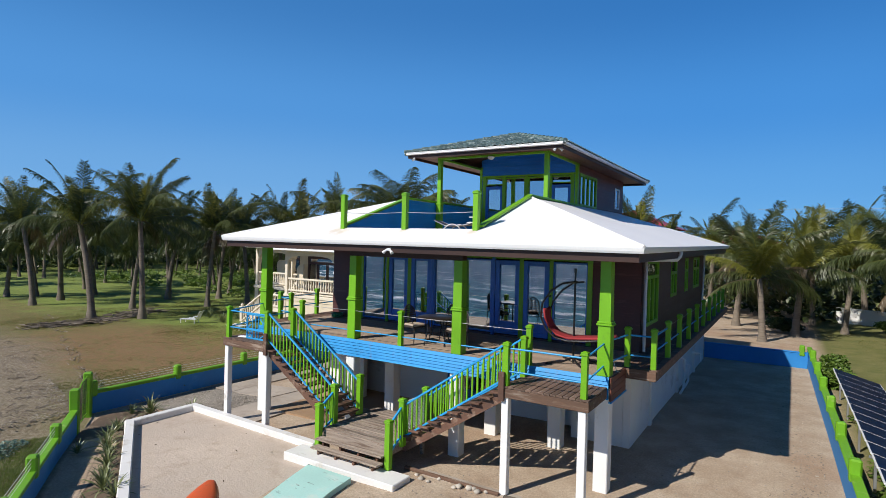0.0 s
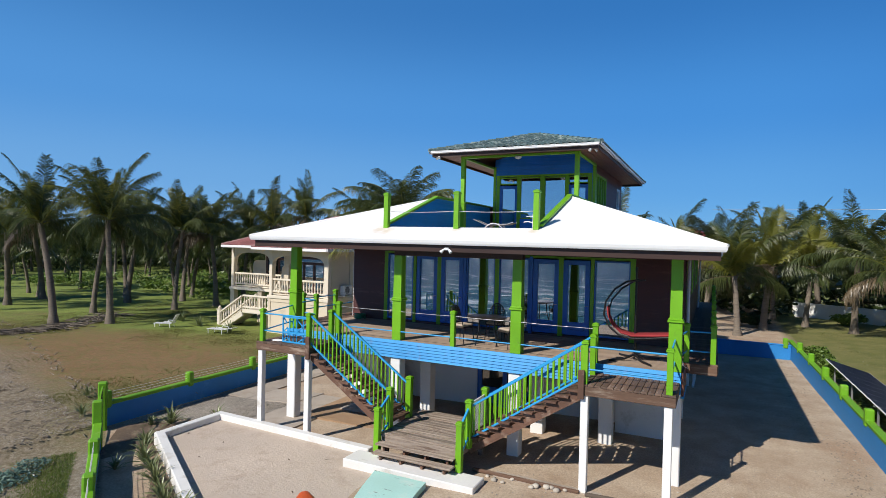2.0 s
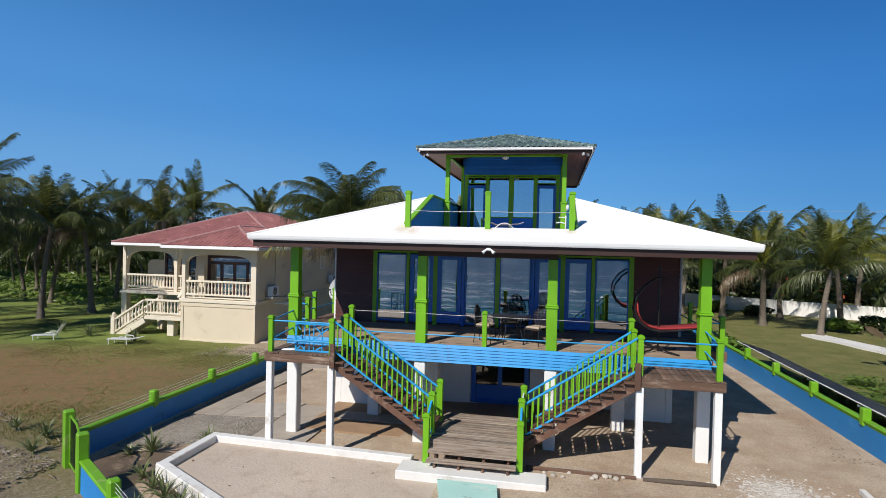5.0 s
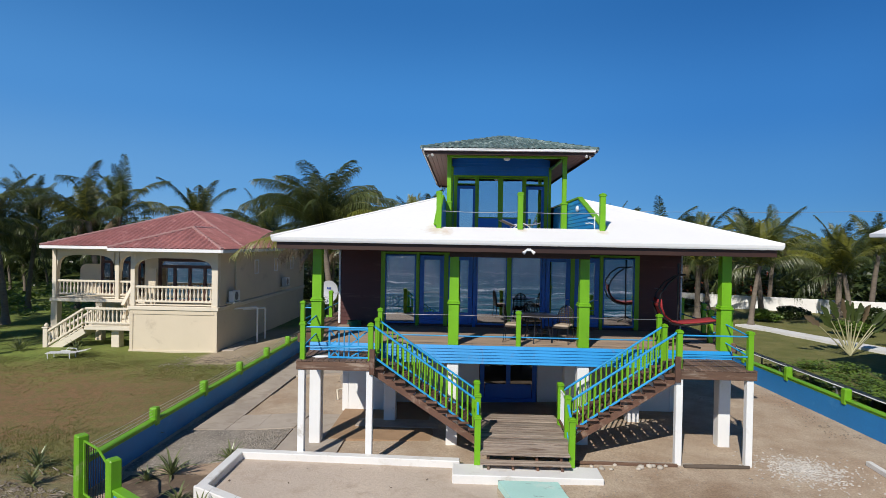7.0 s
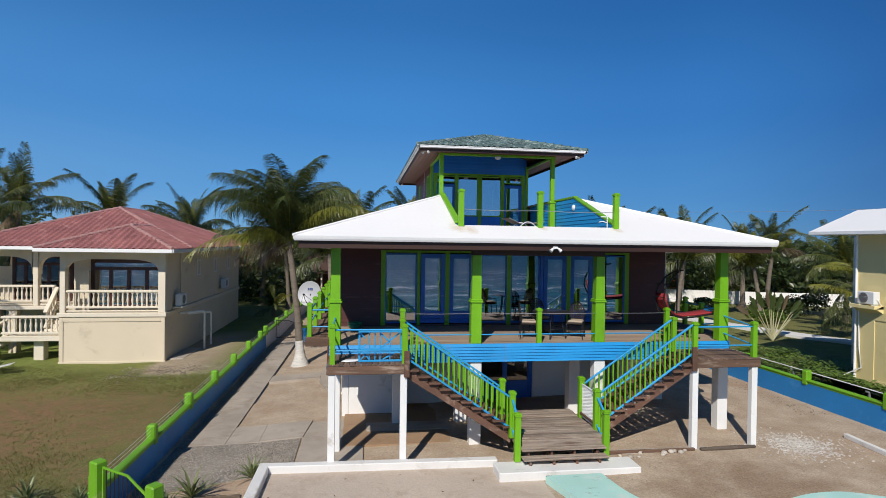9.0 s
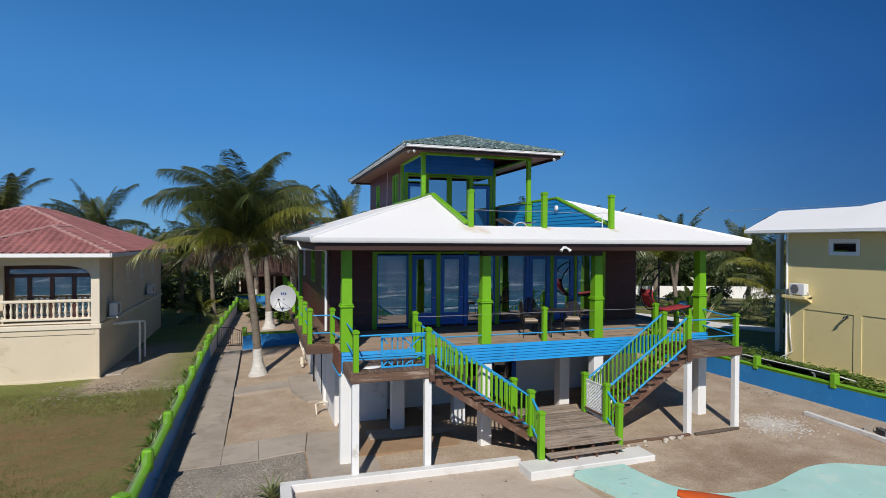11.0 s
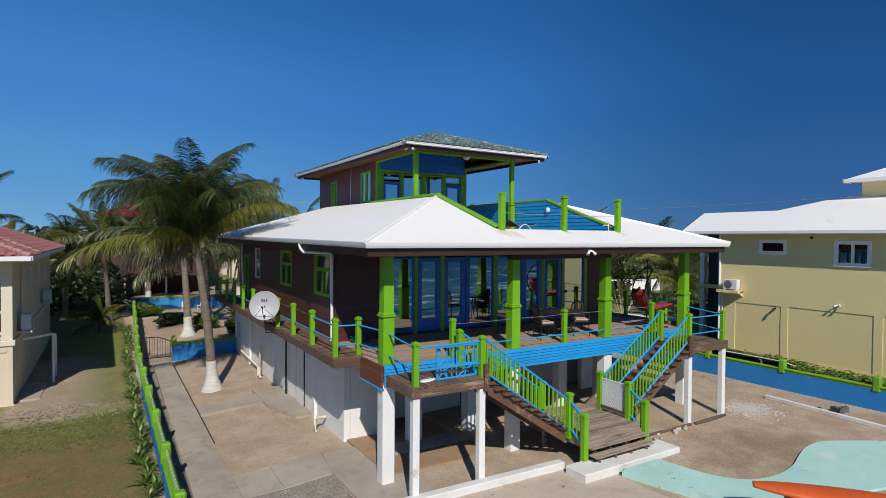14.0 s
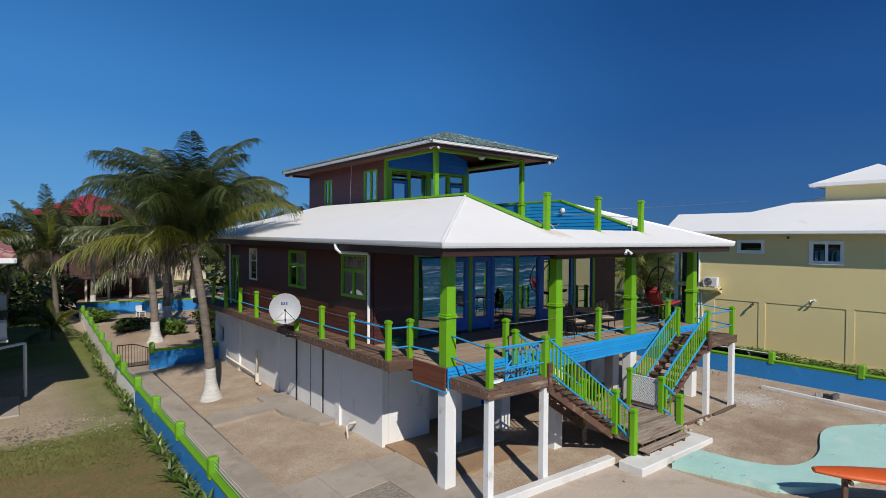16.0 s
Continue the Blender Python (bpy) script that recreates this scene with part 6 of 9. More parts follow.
def build_neighbour():
    W, W2, B = -4.75, -11.4, 16.0     # front block to x = W, recessed block to x = W2, depth
    rec = 3.0
    # ground floor
    s = Shape()
    s.box(W, 0, 0.0, B, -0.4, NF - 0.22, 0.0)
    part("lower_wall", s, CREAM, nb, "cream rendered lower wall")
    s = Shape()
    s.box(W - 0.04, 0.04, -0.05, 0.0, -0.35, 0.06, 0.01)
    s.box(W, W + 0.18, -0.04, 0.0, 0.06, NF - 0.22, 0.01)
    s.box(-0.18, 0, -0.04, 0.0, 0.06, NF - 0.22, 0.01)
    s.box(W + 0.18, -0.18, -0.04, 0.0, NF - 0.45, NF - 0.22, 0.01)
    part("panel_frame", s, CREAM, nb)
    s = Shape()
    s.box(W2 + 0.3, W, 7.0, B, -0.4, NF - 0.22)
    part("lower_wall", s, CREAM, nb)
    for x in (W2 + 0.2, (W2 + W) / 2 - 0.4):
        s = Shape()
        s.box(x - 0.2, x + 0.2, rec, rec + 0.4, -0.4, NF - 0.2, 0.02)
        part("lower_pillar", s, CREAM, nb)
    # slabs with a moulded edge
    s = Shape()
    s.box(W - 0.08, 0.08, -0.10, B, NF - 0.22, NF - 0.02, 0.02)
    s.box(W2, W - 0.08, rec - 0.1, B, NF - 0.22, NF - 0.02, 0.02)
    part("floor_slab", s, CREAM_TRIM, nb)
    # upper walls, set back behind the verandas
    s = Shape()
    s.box(-0.2, 0, 0.34, B, NF, 5.35)
    part("side_wall", s, CREAM, nb)
    wall_with_openings("veranda_wall", "y", 1.35, W, -0.2, NF, 5.35, 0.2, [(W + 0.78, -0.4, NF + 0.05, NF + 2.5)], CREAM, nb, -1, False)
    wall_with_openings("veranda_wall", "y", 4.6, W2 + 1.9, W, NF, 5.35, 0.2, [(W2 + 2.0, W - 1.0, NF + 0.05, NF + 2.6)], CREAM, nb, -1, False)
    s = Shape()
    s.box(W - 0.1, W + 0.1, 1.56, 4.6, NF, 5.35)
    part("party_wall", s, CREAM, nb)
    s = Shape()
    s.box(W2 + 1.9, W2 + 2.1, 4.8, B, NF, 5.35)
    s.box(W2 + 1.9, -0.2, B - 0.2, B, NF, 5.35)
    part("back_wall", s, CREAM, nb)
    DW = surface("dark_door_wood", (0.07, 0.024, 0.018), 0.45, 0.25, 1, 20, 0.1)
    window_unit(nb, "y", 1.35, W + 0.78, -0.4, NF + 0.05, NF + 2.5, -1, DW, GLASS, "glazed_door", 4, NF + 2.05, 0.17, label="dark wooden glazed doors")
    window_unit(nb, "y", 4.6, W2 + 2.0, W - 1.0, NF + 0.05, NF + 2.6, -1, DW, GLASS_DIM, "glazed_door", 6, NF + 2.1, 0.16, label="dark wooden glazed doors")
    s = Shape()
    s.box(W2 + 2.1, -0.2, 8.0, 8.1, NF, 5.3)
    s.box(W + 0.1, -0.2, 4.9, 5.0, NF, 5.3)
    s.box(W2 + 2.1, -0.2, 4.8, 8.0, NF + 0.0, NF + 0.02)
    part("room_lining", s, DARK_ROOM, nb)

    # veranda piers and arched heads
    def arch(x0, x1, y, spring, crown, top):
        a = Shape()
        n = 24
        pts = []
        for i in range(n + 1):
            t = math.pi * i / n
            r = (x1 - x0) / 2
            k = 0.58                      # rounded at the corners, flat in the middle
            cx = math.copysign(min(1, abs(math.cos(t)) ** k), -math.cos(t))
            pts.append(((x0 + x1) / 2 + r * cx, spring + (crown - spring) * math.sin(t) ** k if 0 < t < math.pi else spring))
        for (p, q), (r_, w_) in zip(pts, pts[1:]):
            a.quad((p, y, q), (r_, y, w_), (r_, y, top), (p, y, top))
            a.quad((p, y + 0.3, q), (p, y + 0.3, top), (r_, y + 0.3, top), (r_, y + 0.3, w_))
            a.quad((p, y, q), (p, y + 0.3, q), (r_, y + 0.3, w_), (r_, y, w_))
        part("arch", a, CREAM_TRIM, nb, "cream rounded arch")

    for x, y in ((W + 0.12, 0), (-0.17, 0), (W2 + 0.2, rec), (-7.4, rec), (W - 0.25, rec)):
        s = Shape()
        s.box(x - 0.17 if x > -0.3 else x - 0.12, x + 0.12 if x < -0.3 else x + 0.17, y, y + 0.336, NF - 0.02, 5.37, 0.015)
        part("veranda_pier", s, CREAM_TRIM, nb)
    top = 5.4
    arch(W + 0.24, -0.34, 0.02, 4.25, 4.98, top)
    arch(W2 + 0.37, -7.57, rec + 0.02, 4.05, 4.98, top)
    arch(-7.23, W - 0.42, rec + 0.02, 4.05, 4.98, top)
    s = Shape()
    s.box(W, 0, 0.4, B - 0.1, 5.38, 5.44)
    s.box(W2 + 0.2, W, 2.3, B - 0.1, 5.38, 5.44)
    part("veranda_ceiling", s, CREAM, nb)
    # curved screen walls on the veranda
    for x0, x1, y in ((W + 0.36, W + 0.95, 0.75), (W2 + 0.65, W2 + 1.9, 4.62)):
        s = Shape()
        r = 0.42
        pts = [(x0, NF), (x1, NF), (x1, NF + 1.95)]
        pts += [(x0 + r - r * math.sin(a * math.pi / 12), NF + 1.95 - r + r * math.cos(a * math.pi / 12)) for a in range(0, 7)]
        vs = [(x, y, z) for x, z in pts] + [(x, y + 0.15, z) for x, z in pts]
        n = len(pts)
        s.add(vs, [tuple(range(n)), tuple(reversed(range(n, 2 * n)))] + [(i, n + i, n + (i + 1) % n, (i + 1) % n) for i in range(n)])
        part("screen_wall", s, CREAM, nb)
    # turned balusters between two mouldings
    bal = Shape().lathe([(0.055, 0), (0.055, 0.05), (0.03, 0.09), (0.05, 0.2), (0.062, 0.3), (0.045, 0.42), (0.026, 0.52), (0.045, 0.58), (0.055, 0.62), (0.055, 0.66)], 8).mesh("baluster", CREAM_TRIM)

    def balustrade(a, b, count):
        a, b = Vector(a), Vector(b)
        s = Shape()
        s.bar(a + Vector((0, 0, 0.95)), b + Vector((0, 0, 0.95)), 0.2, 0.12, 0.02)
        s.bar(a + Vector((0, 0, 0.18)), b + Vector((0, 0, 0.18)), 0.18, 0.10, 0.015)
        s.bar(a + Vector((0, 0, 0.0)), b + Vector((0, 0, 0.0)), 0.14, 0.06, 0.01)
        bl = part("balustrade", s, CREAM_TRIM, nb, "cream balustrade")
        for i in range(count):
            shared("baluster", bal, bl, Matrix.Translation(a.lerp(b, (i + 0.5) / count) + Vector((0, 0, 0.23))))

    balustrade((W + 0.24, 0.15, NF + 0.05), (-0.34, 0.15, NF + 0.05), 19)
    balustrade((W2 + 0.37, rec + 0.15, NF + 0.05), (-7.57, rec + 0.15, NF + 0.05), 16)
    balustrade((-7.23, rec + 0.15, NF + 0.05), (W - 1.75, rec + 0.15, NF + 0.05), 3)
    # outside stair: a landing before the front block, then down to the left
    s = Shape()
    s.box(W - 2.9, W - 0.05, 0.55, 2.0, 0.95, 1.15, 0.02)
    s.box(W - 1.6, W - 1.15, 0.9, 1.35, -0.4, 0.95, 0.02)
    part("stair_landing", s, CREAM_TRIM, nb)
    for i in range(7):
        x = W - 2.9 - 0.28 * i
        s = Shape()
        s.box(x - 0.30, x, 0.55, 2.0, 0.95 - 0.17 * (i + 1), 1.15 - 0.17 * (i + 1) - 0.0, 0.01)
        part("stair_step", s, CREAM_TRIM, nb)
    for i in range(7):
        y = 2.0 + 0.24 * i
        s = Shape()
        s.box(W - 1.6, W - 0.15, y, y + 0.27, 1.0 + 0.17 * i, 1.15 + 0.18 * (i + 1), 0.01)
        part("stair_step", s, CREAM_TRIM, nb)
    s = Shape()
    s.bar((W - 2.9, 0.62, 0.9), (W - 5.05, 0.62, -0.42), 0.16, 0.34, 0.015)
    part("stair_string", s, CREAM_TRIM, nb)
    balustrade((W - 2.85, 0.62, 1.18), (W - 0.05, 0.62, 1.18), 12)
    balustrade((W - 5.0, 0.62, -0.15), (W - 2.95, 0.62, 1.15), 9)
    balustrade((W - 5.0, 1.93, -0.15), (W - 2.95, 1.93, 1.15), 9)
    balustrade((W - 1.65, 2.0, 1.2), (W - 1.65, 3.1, 2.4), 5)
    for x, y in ((W - 5.05, 0.62), (W - 5.05, 1.93)):
        s = Shape()
        s.box(x - 0.13, x + 0.13, y - 0.13, y + 0.13, -0.4, 1.0, 0.02)
        s.box(x - 0.17, x + 0.17, y - 0.17, y + 0.17, 1.0, 1.06, 0.02)
        s.lathe([(0.05, 0), (0.11, 0.06), (0.11, 0.12), (0.03, 0.22)], 10, Matrix.Translation((x, y, 1.06)))
        part("stair_pier", s, CREAM_TRIM, nb)
    # roofs
    main, c, p, q = hip_slopes(W2 + 0.1, 0.65, 2.0, B + 1.7, 5.52, 0.39)
    porch, c2, p2, q2 = hip_slopes(W - 0.6, 0.66, -1.02, 11.0, 5.50, 0.39)
    s = Shape()
    for sl in (*main, *porch):
        v = list(dict.fromkeys(sl))
        s.add(v, [tuple(range(len(v)))])
    part("roof_deck", s, RED_TILE, nb)
    # the porch roof only where it stands out of the main slope
    k = (2.96, -1.02 + 2.7)
    porch_s = [porch[0], (porch[1][0], (porch[1][1][0], 2.0, 5.5), (p2[0], 5.0, p2[2]), p2), ((porch[3][1][0], 2.0, 5.5), porch[3][1], p2, (p2[0], 5.0, p2[2]))]
    tiled_roof(nb, [*porch_s, *main], 0.30, 0.36, RED_TILE, lambda t: t.y < 5.2, 300)
    RIDGE = surface("pale_ridge", (0.48, 0.27, 0.25), 0.75, 0.25, 0.7, 12, 0.3, piece=0.15)
    ridge_caps(nb, [(c[0], p), (c[1], p), (p, q), (c[2], q), (c[3], q), (c2[0], p2), (c2[1], p2), (p2, (p2[0], 5.0, p2[2]))], RIDGE, 0.38, 0.10)
    for a, b in ((c[0], (W - 0.6, 2.0, 5.52)), ((W - 0.6, 2.0, 5.5), c2[0]), (c2[0], c2[1]), (c2[1], c[2]), (c[2], c[3]), (c[3], c[0])):
        s = Shape()
        s.bar(Vector(a) + Vector((0, 0, -0.09)), Vector(b) + Vector((0, 0, -0.09)), 0.1, 0.17, 0.015)
        part("eave_board", s, GUTTER, nb, "white eave board")
    s = Shape()
    s.box(W - 0.55, 0.6, -0.98, 2.1, 5.3, 5.36)
    s.box(W2 + 0.14, 0.6, 2.1, B + 1.6, 5.3, 5.355)
    part("eave_soffit", s, CREAM_TRIM, nb)
    # side: small high windows, drain pipes
    for y in (5.2, 8.8, 12.4):
        window_unit(nb, "x", 0.0, y, y + 0.7, 3.9, 4.8, 1, WHITE, GLASS, "window", 1, 0, 0.07)
    for y, z in ((3.3, 2.1), (4.6, 1.9)):
        s = Shape()
        s.tube([(0.02, y - 1.2, z), (0.9, y - 0.3, z), (0.98, y - 0.22, z - 0.02), (1.0, y - 0.2, z - 0.12), (1.0, y - 0.2, -0.2)], 0.055, 8)
        part("drain_pipe", s, GUTTER, nb, "white drain pipe")
    s = Shape()
    s.tube([(0.05, 2.2, 5.3), (0.05, 2.2, 2.5)], 0.04, 8)
    part("down_pipe", s, CREAM_TRIM, nb)
    s = Shape()
    s.box(0.0, 0.8, 0.3, 3.2, -0.45, 0.08, 0.05)
    part("side_step", s, CONCRETE, nb)


def air_conditioner(at, turn, label, shelf=None):
    a = thing("air_conditioner", at, turn, label, "air conditioner", "air conditioners")
    s = Shape()
    s.box(-0.42, 0.42, 0.04, 0.36, 0.06, 0.62, 0.02)
    s.box(-0.35, -0.27, 0.06, 0.34, 0.0, 0.06).box(0.27, 0.35, 0.06, 0.34, 0.0, 0.06)
    part("case", s, WHITE, a)
    s = Shape()
    for r in (0.08, 0.13, 0.18, 0.23):
        s.tube([(-0.1 + r * math.cos(k * math.pi / 12), 0.03, 0.34 + r * math.sin(k * math.pi / 12)) for k in range(25)], 0.006, 4, False)
    for k in range(8):
        b = k * math.pi / 4
        s.tube([(-0.1, 0.03, 0.34), (-0.1 + 0.23 * math.cos(b), 0.03, 0.34 + 0.23 * math.sin(b))], 0.005, 4, False)
    part("fan_guard", s, STEEL, a)
    s = Shape()
    s.lathe([(0.22, 0), (0.22, 0.012)], 20, pose(-0.1, 0.042, 0.34, 90, 0, 0))
    part("fan_well", s, surface("fan_grey", (0.10, 0.10, 0.105), 0.5, 0.15, 5, 40, 0.1), a)
    s = Shape()
    s.tube([(0.36, 0.2, 0.3), (0.46, 0.2, 0.28), (0.47, 0.3, 0.1), (0.46, 0.42, 0.0)], 0.02, 6)
    part("hose", s, GUTTER, a)
    return a


build_neighbour()
air_conditioner((-22.42, 27.8, 2.12), 90, "white outdoor air conditioner with a dark fan on a cream wall")
air_conditioner((-22.42, 36.8, 2.3), 90, "white outdoor air conditioner high on a cream wall")
for y, z in ((27.8, 2.12), (36.8, 2.3)):
    s = Shape()
    s.box(-0.48, 0.48, 0.0, 0.48, -0.08, 0.0, 0.01)
    solid("wall_shelf", s, CREAM_TRIM, (-22.42, y, z), 90, "small cream shelf on a wall", "shelf", "wall shelves")


# ---- the yellow neighbour with a white roof ----
yh = thing("yellow_house", (6.4, 0, 0.1), label="pale yellow house with a white hip roof", category="house")


def build_yellow():
    H = 6.1
    panels = [(14.46, 16.62, 0.32, 2.66), (10.86, 14.15, 0.32, 2.68), (7.4, 10.55, 0.32, 2.7), (4.7, 7.1, 0.32, 2.7)]
    wins = [(14.32, 15.42, 5.13, 5.64), (11.05, 12.25, 4.70, 5.62), (6.1, 7.3, 4.70, 5.62)]
    wall_with_openings("side_wall", "x", 0, 4.2, 17.5, -0.5, H, 0.22, panels + wins, YELLOW, yh, -1, False, "pale yellow rendered wall")
    for lo, hi, p, q in panels:
        s = Shape()
        s.box(0.025, 0.2, lo, hi, p, q)
        part("recessed_panel", s, YELLOW, yh)
    for i, (lo, hi, p, q) in enumerate(wins):
        window_unit(yh, "x", 0.0, lo - 0.03, hi + 0.03, p - 0.03, q + 0.03, -1, GUTTER, GLASS, "window", 1 if i == 0 else 2, 0, 0.1, label="white framed window")
        s = Shape()
        s.box(-0.07, 0.0, lo - 0.08, hi + 0.08, p - 0.09, p - 0.03, 0.01).box(-0.06, 0.0, lo - 0.08, lo - 0.03, p - 0.03, q + 0.03, 0.01)
        s.box(-0.06, 0.0, hi + 0.03, hi + 0.08, p - 0.03, q + 0.03, 0.01).box(-0.07, 0.0, lo - 0.08, hi + 0.08, q + 0.03, q + 0.08, 0.01)
        part("window_surround", s, GUTTER, yh)
    s = Shape()
    s.box(0.22, 12.0, 17.28, 17.5, -0.5, H)
    s.box(0.22, 12.0, 4.2, 4.4, -0.5, H)
    s.box(11.8, 12.0, 4.4, 17.28, -0.5, H)
    part("back_wall", s, YELLOW, yh)
    for w in (2.62, 5.15, 8.15):
        s = Shape()
        s.box(w, w + 0.27, 20.02, 20.29, -0.5, H - 0.1, 0.02)
        part("porch_post", s, GUTTER, yh, "white square porch post")
    s = Shape()
    s.box(2.5, 8.6, 17.5, 20.4, 3.0, 3.2, 0.01)
    part("porch_floor", s, YELLOW, yh)
    s = Shape()
    s.box(3.0, 3.12, 17.5, 20.0, -0.5, H - 0.1)
    louvre = surface("dark_louvre", (0.05, 0.05, 0.055), 0.6, 0.2, 1, 20, 0.1)
    screen = part("porch_screen", s, louvre, yh, "dark louvred screen behind the porch")
    s = Shape()
    s.box(2.97, 3.0, 17.6, 19.95, 0.0, 0.1)
    slat = s.mesh("slat", louvre)
    for i in range(30):
        shared("slat", slat, screen, Matrix.Translation((0, 0, 0.2 + i * 0.19)))
    # white hip roofs: a low one over the porch end, the high one over the body, and a lantern
    s = Shape()

    def hip(x0, x1, y0, y1, z, rise):
        sl, c, p, q = hip_slopes(x0, x1, y0, y1, z, rise)
        for f in sl:
            v = list(dict.fromkeys(f))
            s.add(v, [tuple(range(len(v)))])

    # the north end runs out as a low gable over the porch
    zr = H + 0.05 + 0.33 * 3.16
    s.tri((-0.66, 19.15, H + 0.05), (2.5, 15.99, zr), (2.5, 20.0, zr))
    s.quad((2.5, 20.0, zr), (2.5, 15.99, zr), (5.66, 15.99, H + 0.1), (5.66, 19.9, H + 0.1))
    s.tri((-0.6, 19.14, H + 0.03), (2.5, 19.98, zr - 0.03), (5.6, 19.88, H + 0.03))
    hip(-0.66, 12.6, 3.45, 19.15, H + 0.05, 0.33)
    part("roof", s, ROOF_WHITE, yh, "white painted hip roof")
    for a, b in (((-0.66, 3.45), (-0.66, 19.15)), ((-0.66, 19.15), (5.6, 19.15))):
        s = Shape()
        s.bar((*a, H - 0.03), (*b, H - 0.03), 0.12, 0.16, 0.02)
        part("gutter", s, GUTTER, yh, "white rain gutter")
    s = Shape()
    s.box(-0.6, 0, 3.5, 19.1, H - 0.12, H - 0.08)
    s.box(0, 5.5, 17.5, 19.1, H - 0.12, H - 0.08)
    part("soffit", s, GUTTER, yh)
    s = Shape()
    s.box(4.25, 7.75, 9.55, 13.05, H + 1.2, H + 2.45)
    part("lantern_wall", s, YELLOW, yh)
    s = Shape()
    hip(3.7, 8.3, 9.0, 13.6, H + 2.5, 0.45)
    for x0, x1, y0, y1 in ((3.7, 8.3, 13.54, 13.64), (3.66, 3.76, 9.0, 13.58)):
        s.box(x0, x1, y0, y1, H + 2.36, H + 2.52)
    s.box(3.8, 8.2, 9.1, 13.5, H + 2.38, H + 2.42)
    part("lantern_roof", s, ROOF_WHITE, yh)
    # twin spot lamp, small vent, drain
    s = Shape()
    s.tube([(0, 12.1, 2.98), (-0.06, 12.1, 2.98)], 0.04, 8)
    for k in (-1, 1):
        s.tube([(-0.06, 12.1, 2.98), (-0.10, 12.1 + k * 0.09, 2.96), (-0.19, 12.1 + k * 0.12, 2.91)], [0.02, 0.025, 0.05], 8)
    part("spot_lamp", s, GUTTER, yh, "white twin spot lamp")
    s = Shape()
    s.tube([(0.0, 13.2, 5.82), (-0.06, 13.2, 5.82)], 0.06, 8)
    part("vent", s, BLACK, yh)
    s = Shape()
    s.tube([(0.02, 14.72, 2.55), (-0.16, 14.72, 2.52), (-0.2, 14.72, 2.42)], 0.05, 8)
    part("spout", s, BLACK, yh)
    s = Shape()
    s.tube([(-0.05, 17.3, 3.2), (-0.06, 17.2, 1.4), (-0.06, 17.1, 0.7), (-0.5, 17.6, 0.25), (-0.9, 18.0, 0.2)], 0.025, 6)
    s.tube([(-0.04, 17.42, 6.0), (-0.04, 17.42, 0.0)], 0.05, 6)
    part("drain_pipe", s, GUTTER, yh)


build_yellow()
air_conditioner((6.02, 16.7, 3.34), -90, "white air conditioner on a yellow shelf").scale = (0.86, 0.86, 0.86)
s = Shape()
s.prism([(-0.6, 0.0), (0.5, 0.0), (0.5, 0.42), (-0.6, 0.42)], -0.12, 0.0)
s.add([(-0.6, 0.42, 0), (0.5, 0.42, 0), (0.5, 0.42, -0.3), (-0.6, 0.42, -0.3), (-0.6, 0.1, -0.12), (0.5, 0.1, -0.12)], [(4, 3, 2, 5), (0, 3, 4), (1, 5, 2)])
solid("wall_shelf", s, YELLOW, (5.98, 16.75, 3.34), -90, "yellow concrete shelf on a wall", "shelf", "wall shelves")


# ---- far buildings among the palms ----
def far_house(at, w, d, h, roof, wall, label, turn=0):
    f = thing("distant_house", at, turn, label, "house", "distant houses")
    s = Shape()
    s.box(-w / 2, w / 2, 0, d, -0.5, h)
    part("wall", s, wall, f)
    for i in range(5):
        x = lerp(-w / 2 + 0.8, w / 2 - 0.8, i / 4)
        g = Shape()
        g.box(x - 0.45, x + 0.45, -0.06, 0.0, h - 2.1, h - 0.7, 0.02)
        part("window", g, BLACK, f)
        g = Shape()
        g.box(x - 0.9, x - 0.75, -1.5, -1.35, -0.5, h, 0.02)
        part("veranda_post", g, wall, f)
    s = Shape()
    sl, c, p, q = hip_slopes(-w / 2 - 0.8, w / 2 + 0.8, -1.8, max(d, w + 1) + 1.0, h, 0.42)
    for k in sl:
        v = list(dict.fromkeys(k))
        s.add(v, [tuple(range(len(v)))])
    s.box(-w / 2 - 0.8, w / 2 + 0.8, -1.8, -1.7, h - 0.2, h)
    part("roof", s, roof, f)
    s = Shape()
    s.box(-w / 2, w / 2, -1.55, -1.5, h - 2.4, h - 2.3).box(-w / 2, w / 2, -1.55, -1.5, h - 1.6, h - 1.5)
    for i in range(20):
        x = lerp(-w / 2, w / 2, i / 19)
        s.box(x - 0.03, x + 0.03, -1.55, -1.5, h - 2.3, h - 1.6)
    part("veranda_rail", s, GUTTER, f)
    return f


RED_SHEET = surface("red_sheet_roof", (0.30, 0.03, 0.045), 0.5, 0.15, 0.5, 10, 0.1, kind="World")
TIMBER = surface("red_brown_timber", (0.08, 0.04, 0.032), 0.7, 0.25, 0.8, 14, 0.2)
timber_house = far_house((-15.5, 68, -0.4), 9.4, 9, 8.3, RED_SHEET, TIMBER, "two-storey timber house with a red roof behind palms")
s = Shape()
s.box(-5.0, 5.0, -2.6, 0.0, 2.0, 2.3, 0.02)
part("deck", s, TIMBER, timber_house)
for i in range(6):
    x = lerp(-4.7, 4.7, i / 5)
    s = Shape()
    s.box(x - 0.1, x + 0.1, -2.5, -2.3, -0.3, 2.0, 0.02)
    part("stilt", s, CREAM_TRIM, timber_house)
s = Shape()
for z in (2.45, 3.15):
    s.box(-5.0, 5.0, -2.58, -2.52, z, z + 0.08)
